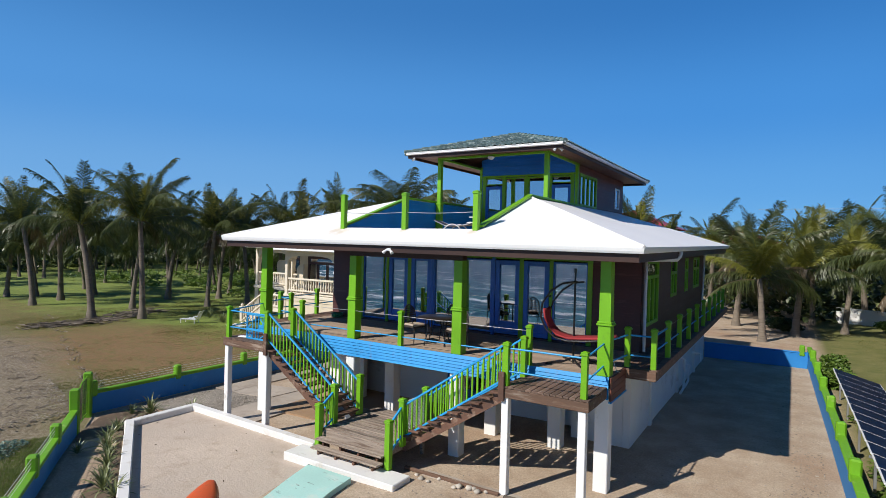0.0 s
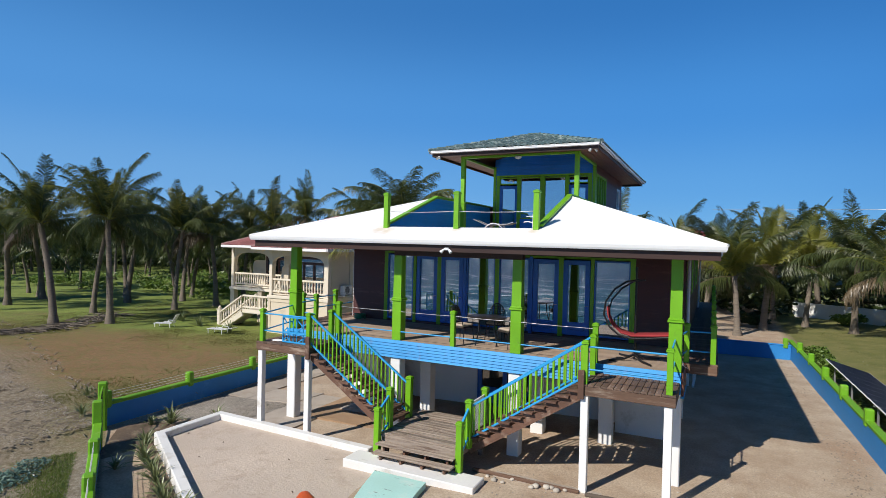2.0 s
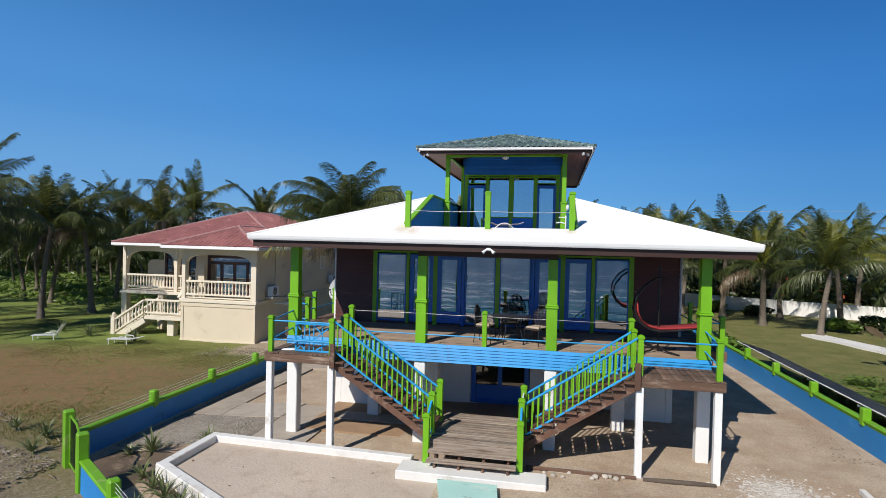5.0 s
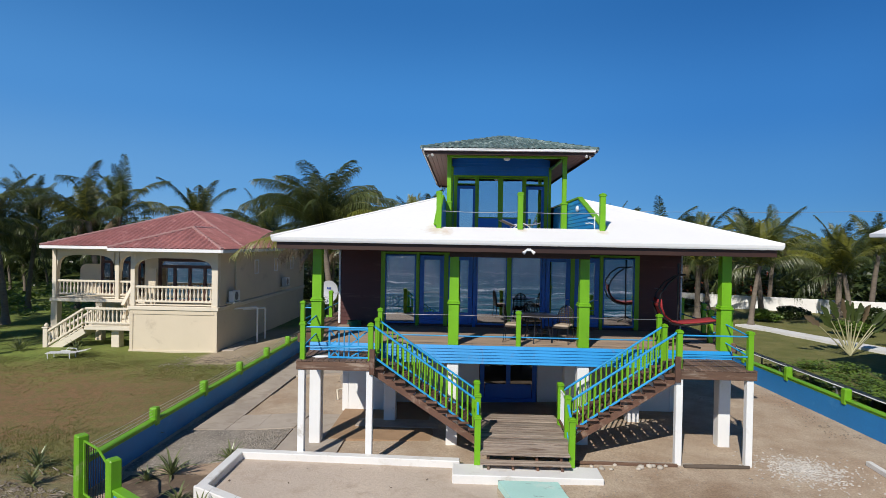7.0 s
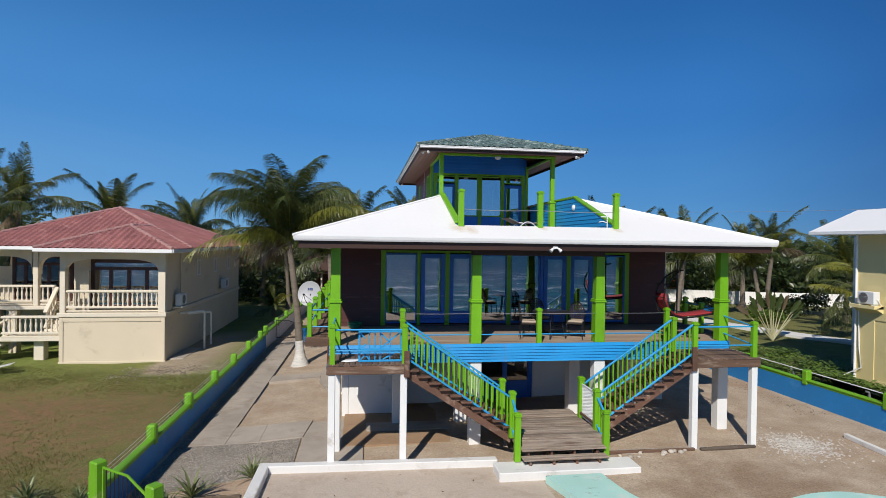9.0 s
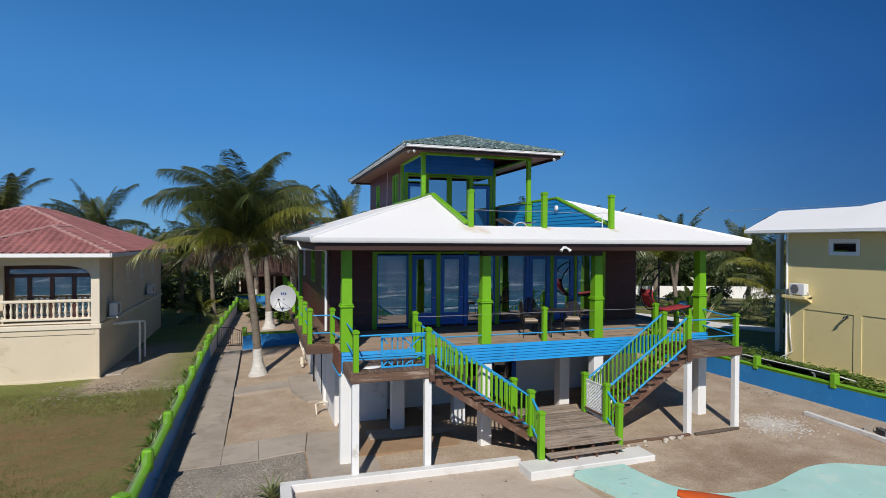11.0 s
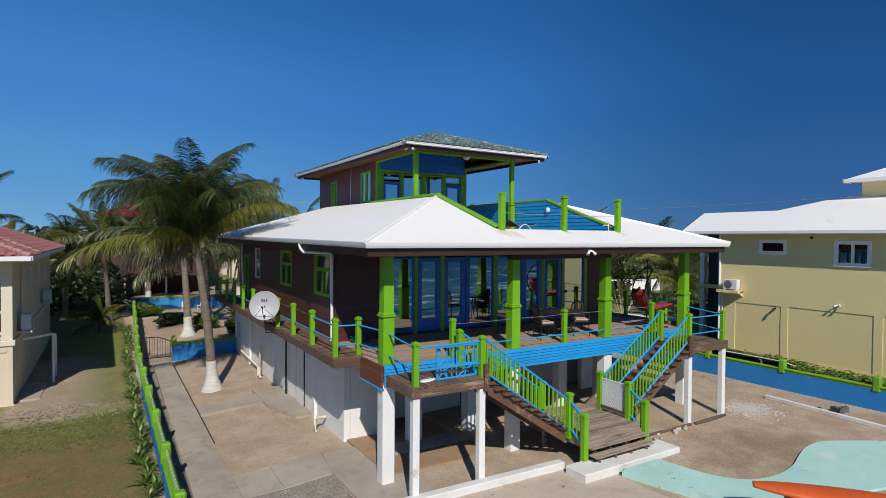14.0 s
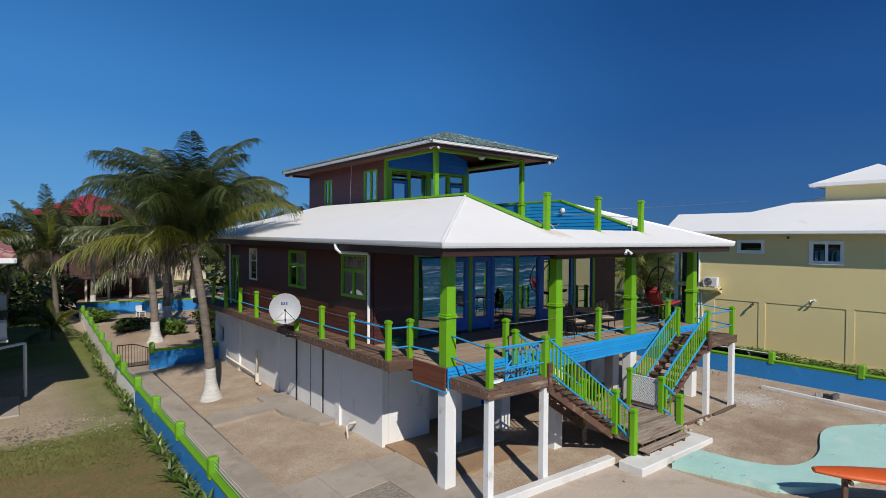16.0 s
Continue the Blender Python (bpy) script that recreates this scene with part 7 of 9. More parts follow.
for i in range(41):
    x = lerp(-4.95, 4.95, i / 40)
    s.box(x - 0.03, x + 0.03, -2.57, -2.53, 2.3, 3.15)
part("deck_rail", s, TIMBER, timber_house)
far_house((-4.5, 84, -0.3), 8, 8, 6.9, RED_SHEET, CREAM, "distant house with a red roof among palms")
far_house((23.5, 66, 0.0), 9, 8, 4.4, surface("blue_sheet_roof", (0.10, 0.24, 0.42), 0.4, 0.1, 0.5, 10, 0.1), surface("red_wall", (0.36, 0.09, 0.05), 0.8), "distant low house with a blue roof")


# ---- palms ----
def frond_shape(L, e0, droop, pairs, leaf, hang, rng, width=0.045, curl=1.2, wind=None, ruffled=1.0):
    """One pinnate leaf that grows from the origin along +x, rising at e0 degrees and bending down by droop, its leaflets ruffled by the wind."""
    s = Shape()
    n = 12
    pts, p = [], Vector((0, 0, 0))
    side_bend = rng.uniform(-0.3, 0.3)
    for i in range(n + 1):
        pts.append(p.copy())
        t = i / n
        e = radians(e0 - droop * t ** curl)
        d = Vector((math.cos(e), side_bend * t, math.sin(e)))
        if wind is not None:
            d = (d + wind * t).normalized()
        p += d * (L / n)
    s.tube(pts, [lerp(0.04, 0.006, (i / n) ** 0.7) for i in range(n + 1)], 5)
    stem = len(s.f)
    twist, seed = rng.uniform(-0.75, 0.75) * ruffled, rng.uniform(0, 99)
    for i in range(pairs):
        t = 0.09 + 0.91 * (i + 0.5) / pairs
        k = min(n - 1, int(t * n))
        q = pts[k].lerp(pts[k + 1], t * n - k)
        T = (pts[k + 1] - pts[k]).normalized()
        S = Vector((0, 0, 1)).cross(T)
        S = S.normalized() if S.length > 0.05 else Vector((0, 1, 0))
        N = T.cross(S)
        a = twist * (0.3 + t)
        S, N = S * math.cos(a) + N * math.sin(a), N * math.cos(a) - S * math.sin(a)
        prof = (0.55 + 1.5 * t) if t < 0.3 else 1.0 * (1 - ((t - 0.3) / 0.7) ** 2.0 * 0.62)
        ruffle = noise.noise((t * 7.0, seed, 0.0)) * ruffled
        for sgn in (-1, 1):
            gust = noise.noise((t * 11.0, seed, 3.0 * sgn)) * ruffled
            if rng.random() < 0.05:
                continue
            l = leaf * prof * rng.uniform(0.72, 1.12)
            fwd = lerp(0.4, 1.2, t) * (1 + 0.45 * gust) * rng.uniform(0.8, 1.2)
            d = (S * sgn + T * fwd - N * (0.05 + 0.28 * ruffle + rng.uniform(-0.15, 0.18) * ruffled)).normalized()
            h = hang * (1 + 0.6 * ruffle) * rng.uniform(0.5, 1.5)
            b0 = q + T * rng.uniform(-0.02, 0.02)
            m1 = b0 + d * l * 0.42 + Vector((0, 0, -h * l * 0.10))
            m2 = b0 + d * l * 0.75 + Vector((0, 0, -h * l * 0.38)) + T * rng.uniform(-0.06, 0.06)
            m3 = b0 + d * l * 0.95 + Vector((0, 0, -h * l * 0.78)) + T * rng.uniform(-0.1, 0.1)
            W = (T * 0.9 + N * rng.uniform(-0.2, 0.6) * sgn).normalized() * width * rng.uniform(0.75, 1.15)
            s.add([b0 - W * 0.35, b0 + W * 0.35, m1 + W * 0.5, m1 - W * 0.5, m2 + W * 0.36, m2 - W * 0.36, m3], [(0, 1, 2, 3), (3, 2, 4, 5), (5, 4, 6)])
    return s, stem


def frond_meshes(tag, L, pairs, leaf, width, seed, bow=1.0):
    rng = random.Random(seed)
    out = []
    for e0, dr, hang, k, mats in ((87, 14, 0.3, 0.62, (FROND_LIGHT, FROND_LIGHT)), (79, 34, 0.5, 0.88, (FROND, FROND_LIGHT)), (68, 50, 0.7, 0.96, (FROND, FROND_LIGHT)), (55, 62, 0.9, 0.98, (FROND, FROND_LIGHT)),
                                  (41, 70, 1.1, 0.96, (FROND, FROND_LIGHT)), (24, 74, 1.3, 0.9, (FROND, FROND_LIGHT)), (4, 66, 1.4, 0.8, (FROND, FROND_DRY)), (-38, 44, 1.2, 0.66, (FROND_DRY, FROND_DRY)),
                                  (50, 56, 0.8, 0.92, (FROND_LIGHT, FROND_LIGHT)), (8, 74, 1.3, 0.8, (FROND_DRY, FROND_DRY))):
        s, stem = frond_shape(L * k * rng.uniform(0.94, 1.06), e0, dr * bow, pairs, leaf, hang, rng, width, 1.5, None, 0.55)
        me = s.mesh("palm_frond_" + tag, *mats)
        me.polygons.foreach_set("material_index", [1] * stem + [0] * (len(s.f) - stem))
        out.append((me, s, stem))
    return out


def trunk_shape(h, lean, r0, r1, rng, to=None):
    s = Shape()
    n = 16
    a = rng.uniform(0, 6.28)
    if to is not None:
        a = radians(to)
    pts, rs = [], []
    for i in range(n + 1):
        t = i / n
        b = lean * (t ** 1.6)
        pts.append((b * math.cos(a), b * math.sin(a), h * t - (0.2 if i == 0 else 0)))
        rs.append(lerp(r0, r1, t ** 0.6) * (1.5 - 0.5 * min(1, t * 8)) * (1 + 0.04 * (i % 2)))
    s.tube(pts, rs, 9)
    return s, Vector(pts[-1])


FR_MID = frond_meshes("mid", 4.8, 112, 0.92, 0.044, 12)
FR_ALT = frond_meshes("alt", 4.6, 106, 0.92, 0.046, 14, 1.1)
FR_FAR = frond_meshes("far", 4.8, 28, 1.0, 0.13, 13)


WIND = 148.0        # degrees: where the trade wind blows to


def crown_poses(rng, count, top, tip=9.0):
    """Rank and pose of each leaf of a crown, swept a little downwind."""
    out = []
    sweep = Matrix.Rotation(radians(tip), 4, Vector((-math.sin(radians(WIND)), math.cos(radians(WIND)), 0)))
    for i in range(count):
        f = i / (count - 1)
        rank = min(7, int(f * 6.7 + rng.uniform(-0.5, 0.5)) if f > 0.04 else 0)
        az = i * 137.5 + rng.uniform(-14, 14)
        az -= 16 * math.sin(radians(az - WIND))
        out.append((max(0, rank), Matrix.Translation(top) @ sweep @ pose(0, 0, rng.uniform(-0.12, 0.1), rng.uniform(-16, 16), 0, az)))
    return out


def palm(at, h, lean=0.5, count=22, size=1.0, kit=None, seed=0, washed=False, r=0.15, label="", dry=0.0, to=None, tip=9.0, bright=0.18):
    rng = random.Random(seed)
    p = thing("palm_tree", (at[0], at[1], ground_z(*at) - 0.05), 0, label or "coconut palm with a slim grey trunk and drooping green fronds", "palm tree", "palms")
    s, top = trunk_shape(h, lean, r * 1.25, r * 0.8, rng, to)
    t = part("trunk", s, BARK, p)
    if washed:
        k = Shape()
        n = 6
        zz = [0.0, 0.25, 0.5, 0.8, 1.05, 1.25]
        d = Vector((top.x, top.y, 0)).normalized() if lean else Vector((1, 0, 0))
        k.tube([tuple(d * (lean * (z / h) ** 1.6)) [:2] + (z,) for z in zz], [lerp(r * 1.25, r * 0.8, (z / h) ** 0.6) * (1.5 - 0.5 * min(1, z / h * 8)) + 0.02 + 0.13 * max(0, 1 - z / 0.7) ** 1.6 for z in zz], 10)
        part("whitewash", k, LIME_WASH, p, "whitewashed foot of the trunk")
    kit = kit or FR_MID
    for rank, m in crown_poses(rng, count, top, tip):
        if rank == 7 and rng.random() < dry:
            rank = 7
        elif rank == 7:
            rank = 6
        if rank in (2, 3, 4, 5) and rng.random() < bright:
            rank = 8
        elif rank in (5, 6) and rng.random() < dry * 0.5:
            rank = 9
        shared("frond", (kit if rng.random() < 0.5 else FR_ALT)[rank][0], p, m @ Matrix.Scale(size * rng.uniform(0.88, 1.08), 4))
    return p


def coconuts(parent, top, rng):
    s = Shape()
    for i in range(4):
        a = i * 1.5
        s.lathe([(0.02, -0.11), (0.07, -0.07), (0.09, 0), (0.07, 0.07), (0.02, 0.11)], 8, Matrix.Translation(top + Vector((0.2 * math.cos(a), 0.2 * math.sin(a), -0.25 - 0.08 * (i % 3)))))
    return part("coconuts", s, surface("coconut_husk", (0.20, 0.17, 0.05), 0.5, 0.25, 5, 20, 0.1), parent)


# the tall palm beside the house, its leaves bent over by the wind
near = palm((-16.3, 24.9), 6.0, 0.65, 2, 0.4, FR_MID, 3, True, 0.17, "tall coconut palm with a whitewashed foot beside the house", 0.0, 165)
for ob in [c for c in near.children if c.name.startswith("frond")]:
    bpy.data.objects.remove(ob)
rng = random.Random(77)
TOP = Vector((0.65 * math.cos(radians(165)), 0.65 * math.sin(radians(165)), 6.0))


def tall_frond(az, e0, droop, L, hang, leafy, push, pairs=175, leaf=1.16):
    turn = radians(WIND - az)
    s, stem = frond_shape(L, e0, droop, pairs, leaf, hang, rng, 0.031, 1.6, Vector((math.cos(turn), math.sin(turn), -0.1)) * push, 0.45)
    me = s.mesh("palm_frond", leafy, FROND_LIGHT if leafy is not FROND_DRY else FROND_DRY)
    me.polygons.foreach_set("material_index", [1] * stem + [0] * (len(s.f) - stem))
    shared("frond", me, near, Matrix.Translation(TOP) @ pose(0, 0, rng.uniform(-0.15, 0.1), 0, 0, az))


for i in range(30):
    f = i / 29
    tall_frond(i * 137.5 + rng.uniform(-15, 15), lerp(92, 54, f ** 0.9), lerp(78, 104, f), 4.75 * rng.uniform(0.9, 1.05), lerp(0.7, 1.0, f), FROND_LIGHT if rng.random() < 0.12 else FROND, lerp(0.16, 0.12, f))
for az, e0, droop, L, hang, leafy in ((190, 12, 66, 4.7, 1.0, FROND_LIGHT), (-40, 44, 72, 4.6, 0.9, FROND_LIGHT), (-16, 50, 84, 4.6, 0.9, FROND_LIGHT), (222, 40, 126, 3.2, 1.0, FROND_LIGHT), (150, 22, 56, 4.4, 0.9, FROND), (120, 30, 72, 3.8, 0.9, FROND),
                                      (168, 2, 60, 2.7, 1.2, FROND_DRY), (128, -8, 50, 2.2, 1.2, FROND_DRY)):
    tall_frond(az, e0, droop, L, hang, leafy, 0.15, 110, 0.9)
coconuts(near, TOP - Vector((0, 0, 0.05)), random.Random(2))

# palms that can be told apart: (x, y, height of the trunk, lean, fronds, size, washed)
MID = [(16.5, 26.2, 2.2, 0.3, 20, 0.8, 0), (19.5, 28.8, 3.4, 0.4, 22, 0.9, 0), (23.8, 30.2, 3.0, 0.4, 20, 0.9, 0), (22.0, 34.0, 4.2, 0.4, 20, 1.0, 0), (28.5, 33.0, 3.6, 0.5, 20, 1.0, 0), (-25.2, 45.5, 4.4, 0.5, 22, 1.0, 0), (-22.6, 50.5, 4.6, 0.6, 22, 1.0, 0), (-38.6, 22.9, 8.0, 1.3, 24, 1.15, 0), (-40.6, 20.4, 7.6, 1.6, 24, 1.15, 0), (-42.0, 30.6, 7.6, 0.6, 22, 1.1, 0), (-41.2, 34.2, 7.2, 0.8, 22, 1.1, 0),
       (-49.5, 31.6, 7.4, 1.0, 20, 1.1, 0), (-49.2, 38.3, 7.2, 2.0, 20, 1.1, 0), (-51.7, 21.2, 7.5, 0.8, 20, 1.1, 0), (-54.5, 24.5, 7.0, 1.2, 18, 1.1, 0), (-45.5, 41.5, 7.8, 0.6, 20, 1.15, 0),
       (-34.5, 47.0, 8.4, 0.8, 22, 1.15, 0), (-28.6, 47.5, 7.4, 0.7, 20, 1.05, 0), (-19.8, 47.6, 5.2, 0.4, 22, 1.0, 0), (-16.6, 58.6, 5.6, 0.8, 20, 1.0, 1), (-15.6, 38.6, 5.0, 0.6, 22, 1.0, 1),
       (-11.2, 55.0, 6.0, 0.5, 20, 1.0, 1), (-9.0, 57.0, 5.6, 0.4, 20, 1.0, 1), (-13.4, 46.0, 7.0, 0.5, 22, 1.1, 1), (-8.5, 46.5, 6.6, 0.6, 20, 1.05, 0),
       (-0.2, 40.8, 4.0, 0.3, 26, 1.15, 0), (-2.2, 48.0, 5.0, 0.6, 20, 1.05, 0), (4.6, 48.4, 4.6, 0.5, 24, 1.1, 0), (7.1, 45.7, 5.2, 0.6, 22, 1.1, 0), (8.8, 42.0, 4.2, 0.4, 22, 1.05, 0), (10.7, 37.5, 4.4, 0.5, 24, 1.05, 0),
       (14.6, 43.5, 5.0, 0.6, 20, 1.05, 0), (1.6, 45.0, 4.6, 0.5, 20, 1.1, 0), (2.8, 52.5, 6.0, 0.5, 20, 1.1, 0), (-4.6, 53.0, 5.6, 0.4, 18, 1.05, 0), (6.4, 55.5, 6.2, 0.6, 20, 1.1, 0), (11.8, 47.0, 5.4, 0.5, 20, 1.1, 0), (19.0, 50.5, 5.6, 0.5, 18, 1.1, 0), (25.5, 46.5, 5.2, 0.5, 18, 1.05, 0),
       (-44.8, 25.6, 7.9, 0.9, 22, 1.15, 0), (-47.0, 35.4, 7.6, 0.8, 20, 1.1, 0), (-36.8, 37.5, 8.2, 0.9, 20, 1.1, 0), (-39.2, 42.6, 9.2, 0.7, 20, 1.15, 0), (-53.5, 34.2, 7.8, 1.0, 20, 1.1, 0), (-57.5, 28.8, 7.4, 0.9, 18, 1.1, 0), (-60.5, 22.6, 7.2, 0.7, 18, 1.1, 0), (-30.4, 56.5, 7.8, 0.6, 18, 1.1, 0), (21.2, 44.2, 4.6, 0.5, 22, 1.05, 0), (17.0, 36.5, 4.0, 0.5, 22, 1.0, 0), (13.0, 52.0, 5.2, 0.6, 20, 1.05, 0)]
for i, (x, y, h, lean, n, size, wash) in enumerate(MID):
    h = h - 0.9 if x < -26 else h
    to = {(-40.6, 20.4): 205, (-38.6, 22.9): 250}.get((x, y))
    lean = {(-40.6, 20.4): 1.0, (-38.6, 22.9): 0.25}.get((x, y), lean)
    palm((x, y), h, lean, n - 4, size - 0.02, FR_MID, 40 + i, bool(wash), 0.17 + 0.02 * (i % 3), dry=0.8 if -30 < x < -14 else 0.3, bright=0.1 if x < -14 else 0.32, to=to,
         label="coconut palm with a whitewashed foot" if wash else "")
# a low young palm by the path
palm((-20.3, 42.5), 0.7, 0.05, 14, 0.5, FR_MID, 99, False, 0.12, "short young palm spreading from the ground")


# the grove further off: whole crowns in one mesh each
def far_crown(seed):
    rng = random.Random(seed)
    s, mi = Shape(), []
    for rank, m in crown_poses(rng, 19, Vector((0, 0, 0))):
        me, sh, stem = FR_FAR[min(rank, 6) if rng.random() < 0.6 else rank]
        s.add(sh.v, sh.f, False, m @ Matrix.Scale(rng.uniform(0.9, 1.15), 4))
    return s.mesh("palm_crown", FROND)


CROWNS = [far_crown(s_) for s_ in (61, 62, 63)]
rng = random.Random(17)
proto = []
for i in range(3):
    p = thing("palm_tree", (0, 0, 0), 0, "coconut palm in a distant grove", "palm tree", "palm grove")
    s, top = trunk_shape((4.6, 5.6, 3.8)[i], (0.7, 1.1, 0.4)[i], 0.19, 0.12, rng)
    part("trunk", s, BARK, p)
    c = part("crown", CROWNS[i], None, p)
    c.location = top
    proto.append(p)
SPOTS = []
for _ in range(1500):
    if len(SPOTS) > 190:
        break
    k = rng.random()
    if k < 0.68:
        x, y = rng.uniform(-125, -36), rng.uniform(36, 105)
        if x > -48 and y < 42 or y < 20 + (-x - 36) * 0.35:
            continue
    elif k < 0.78:
        x, y = rng.uniform(-34, -3), rng.uniform(62, 110)
    elif k < 0.88:
        x, y = rng.uniform(-112, -58), rng.uniform(14, 40)
        if y < 14 + (-x - 58) * 0.22:
            continue
    else:
        x, y = rng.uniform(3, 75), rng.uniform(56, 112)
    if all((x - a) ** 2 + (y - b) ** 2 > 7 for a, b in SPOTS):
        SPOTS.append((x, y))
for i, (x, y) in enumerate(SPOTS):
    k = rng.uniform(0.85, 1.12) * (0.82 if x > -30 else 1.0)
    m = pose(x, y, ground_z(x, y), 0, 0, rng.uniform(0, 360)) @ Matrix.Scale(k, 4)
    if i < 3:
        proto[i].matrix_basis = m
    else:
        copy_thing(proto[i % 3], m)


# ---- bushes, vines and small plants ----
def leaf_cloud(name, spots, n, size, material, label, category, rng, flat=0.0, aspect=0.55):
    """Many small folded leaves round the given (x, y, z, rx, ry, rz) blobs, as one mesh."""
    s = Shape()
    vs, fs = [], []
    for _ in range(n):
        x, y, z, rx, ry, rz = rng.choice(spots)
        while True:
            u, v, w = rng.uniform(-1, 1), rng.uniform(-1, 1), rng.uniform(-1, 1)
            q = u * u + v * v + w * w
            if 0.25 < q < 1:
                break
        px, py, pz = x + u * rx, y + v * ry, max(z - rz * 0.9, z + w * rz)
        l = rng.uniform(*size)
        m = Euler((rng.uniform(-1.1, 1.1) * (1 - flat), rng.uniform(-1.1, 1.1) * (1 - flat), rng.uniform(0, 6.28))).to_matrix()
        k = len(vs)
        a = l * aspect
        for c in ((0, -l, 0), (a, 0, l * 0.12), (0, l, -l * 0.1), (-a, 0, l * 0.12)):
            d = m @ Vector(c)
            vs.append((px + d.x, py + d.y, pz + d.z))
        fs += [(k, k + 1, k + 2), (k, k + 2, k + 3)]
    s.add(vs, fs)
    return solid(name, s, material, label=label, category=category, kind="stuff")


rng = random.Random(23)
# creeping vines outside the east wall
spots = []
for _ in range(260):
    y = rng.uniform(3, 24)
    x = rng.uniform(3.3, 4.9 if y < 17.6 else 8.0)
    spots.append((x, y, ground_z(x, y) + 0.16, 0.5, 0.5, 0.2 + 0.14 * rng.random()))
for _ in range(150):
    y = rng.uniform(4.0, 17.4)
    x = rng.uniform(4.3, 4.95) if y > 12.4 else rng.uniform(2.85, 4.6)
    spots.append((x, y, 0.54 + 0.14 * rng.random(), 0.4, 0.5, 0.16))
    spots.append((x + 0.1, y, 0.3, 0.35, 0.5, 0.25))
leaf_cloud("ground_vines", spots, 36000, (0.05, 0.11), VINE, "bright green creeping vines over the ground", "vines", rng, 0.7)
spots = [(rng.uniform(2.7, 3.3), rng.uniform(27.9, 33.6), 0.15 + rng.uniform(0, 0.3), 0.4, 0.5, 0.45) for _ in range(26)]
leaf_cloud("hedge", spots, 5200, (0.06, 0.13), VINE, "leafy green hedge behind the east wall", "hedge", rng, 0.2)
# shrubs: each a thing of its own


def shrub(at, r, h, n, material, label, seed, size=(0.08, 0.16)):
    rg = random.Random(seed)
    z = ground_z(*at)
    spots = [(rg.uniform(-r, r) * 0.6, rg.uniform(-r, r) * 0.6, h * rg.uniform(0.35, 0.8), r * 0.5, r * 0.5, h * 0.3) for _ in range(9)]
    ob = leaf_cloud("shrub", spots, n, size, material, label, "shrub", rg, 0.1)
    ob["kind"] = ""
    del ob["kind"]
    ob.location = (at[0], at[1], z)
    ob["group"] = "shrubs"
    return ob


for i, (x, y, r, h) in enumerate(((13.5, 40.5, 1.2, 1.0), (16.5, 42.0, 1.4, 1.1), (19.2, 36.5, 1.6, 1.6), (15.4, 34.0, 1.2, 1.0), (20.5, 40.5, 1.5, 1.2), (23.0, 39.0, 2.0, 1.8), (7.6, 50.0, 1.2, 0.9), (10.4, 48.0, 1.2, 0.9),
                                  (-12.9, 36.5, 1.0, 1.3), (-14.2, 41.0, 1.2, 0.9), (-16.0, 44.5, 1.3, 0.8), (-11.6, 43.0, 1.3, 1.2), (-17.0, 50.0, 1.2, 1.0), (-21.5, 52.0, 1.6, 1.4), (1.0, 46.0, 1.2, 1.0), (15.6, 24.4, 1.3, 1.5), (18.0, 26.4, 1.5, 1.8), (21.2, 28.4, 1.6, 2.0), (25.4, 31.0, 1.8, 2.2), (19.6, 25.4, 1.3, 1.3))):
    shrub((x, y), r, h, 1500, BUSH if i % 3 else VINE, "rounded green garden shrub", 200 + i)


def strap_plant(name, count, length, width, up, material, seed, label, category, group):
    rg = random.Random(seed)
    s = Shape()
    for i in range(count):
        a = i * 2.4 + rg.uniform(-0.3, 0.3)
        L, e = length * rg.uniform(0.7, 1.1), radians(lerp(up, 18, i / count) + rg.uniform(-8, 8))
        d, sd = Vector((math.cos(a), math.sin(a), 0)), Vector((-math.sin(a), math.cos(a), 0))
        pts, p = [], Vector((0, 0, 0))
        for k in range(5):
            pts.append(p.copy())
            ee = e - radians(70) * (k / 4) ** 2
            p = p + (d * math.cos(ee) + Vector((0, 0, 1)) * math.sin(ee)) * L / 4
        vs = []
        for k, q in enumerate(pts):
            w = width * (0.6, 1.0, 0.9, 0.55, 0.04)[k]
            vs += [q - sd * w + Vector((0, 0, w * 0.35)), q + sd * w + Vector((0, 0, w * 0.35)), q]
        fs = []
        for k in range(4):
            o = k * 3
            fs += [(o, o + 2, o + 5, o + 3), (o + 2, o + 1, o + 4, o + 5)]
        s.add(vs, fs)
    return s.mesh(name, material)


SPIKY = [strap_plant("spiky_plant", 26, 0.62, 0.03, 80, SHRUB_PALE, 300 + i, "", "", "") for i in range(2)]
STRAP = [strap_plant("strap_plant", 13, 0.46, 0.045, 82, (VINE, SHRUB_PALE, VINE)[i], 310 + i, "", "", "") for i in range(3)]
for i, (x, y, k) in enumerate(((-15.4, 8.75, 0.85), (-14.2, 8.1, 0.8), (-12.8, 7.3, 0.8), (-17.2, 11.0, 1.2), (-16.0, 11.75, 1.0), (-17.6, 10.6, 0.7), (-11.6, 6.9, 0.9), (-20.6, 10.9, 1.0), (-20.0, 9.9, 0.9), (-22.2, 11.4, 0.8), (-14.8, 8.35, 1.0), (-13.5, 7.7, 0.9), (-12.2, 6.95, 1.0), (-11.0, 6.1, 0.9), (-15.0, 7.7, 0.7), (-16.2, 9.4, 0.8), (-19.4, 10.6, 0.8))):
    solid("spiky_plant", SPIKY[i % 2], None, (x, y, ground_z(x, y) + 0.03), i * 77, "spiky pale green yucca in sandy soil", "plant", "spiky plants").scale = (k, k, k)
y = 13.2
i = 0
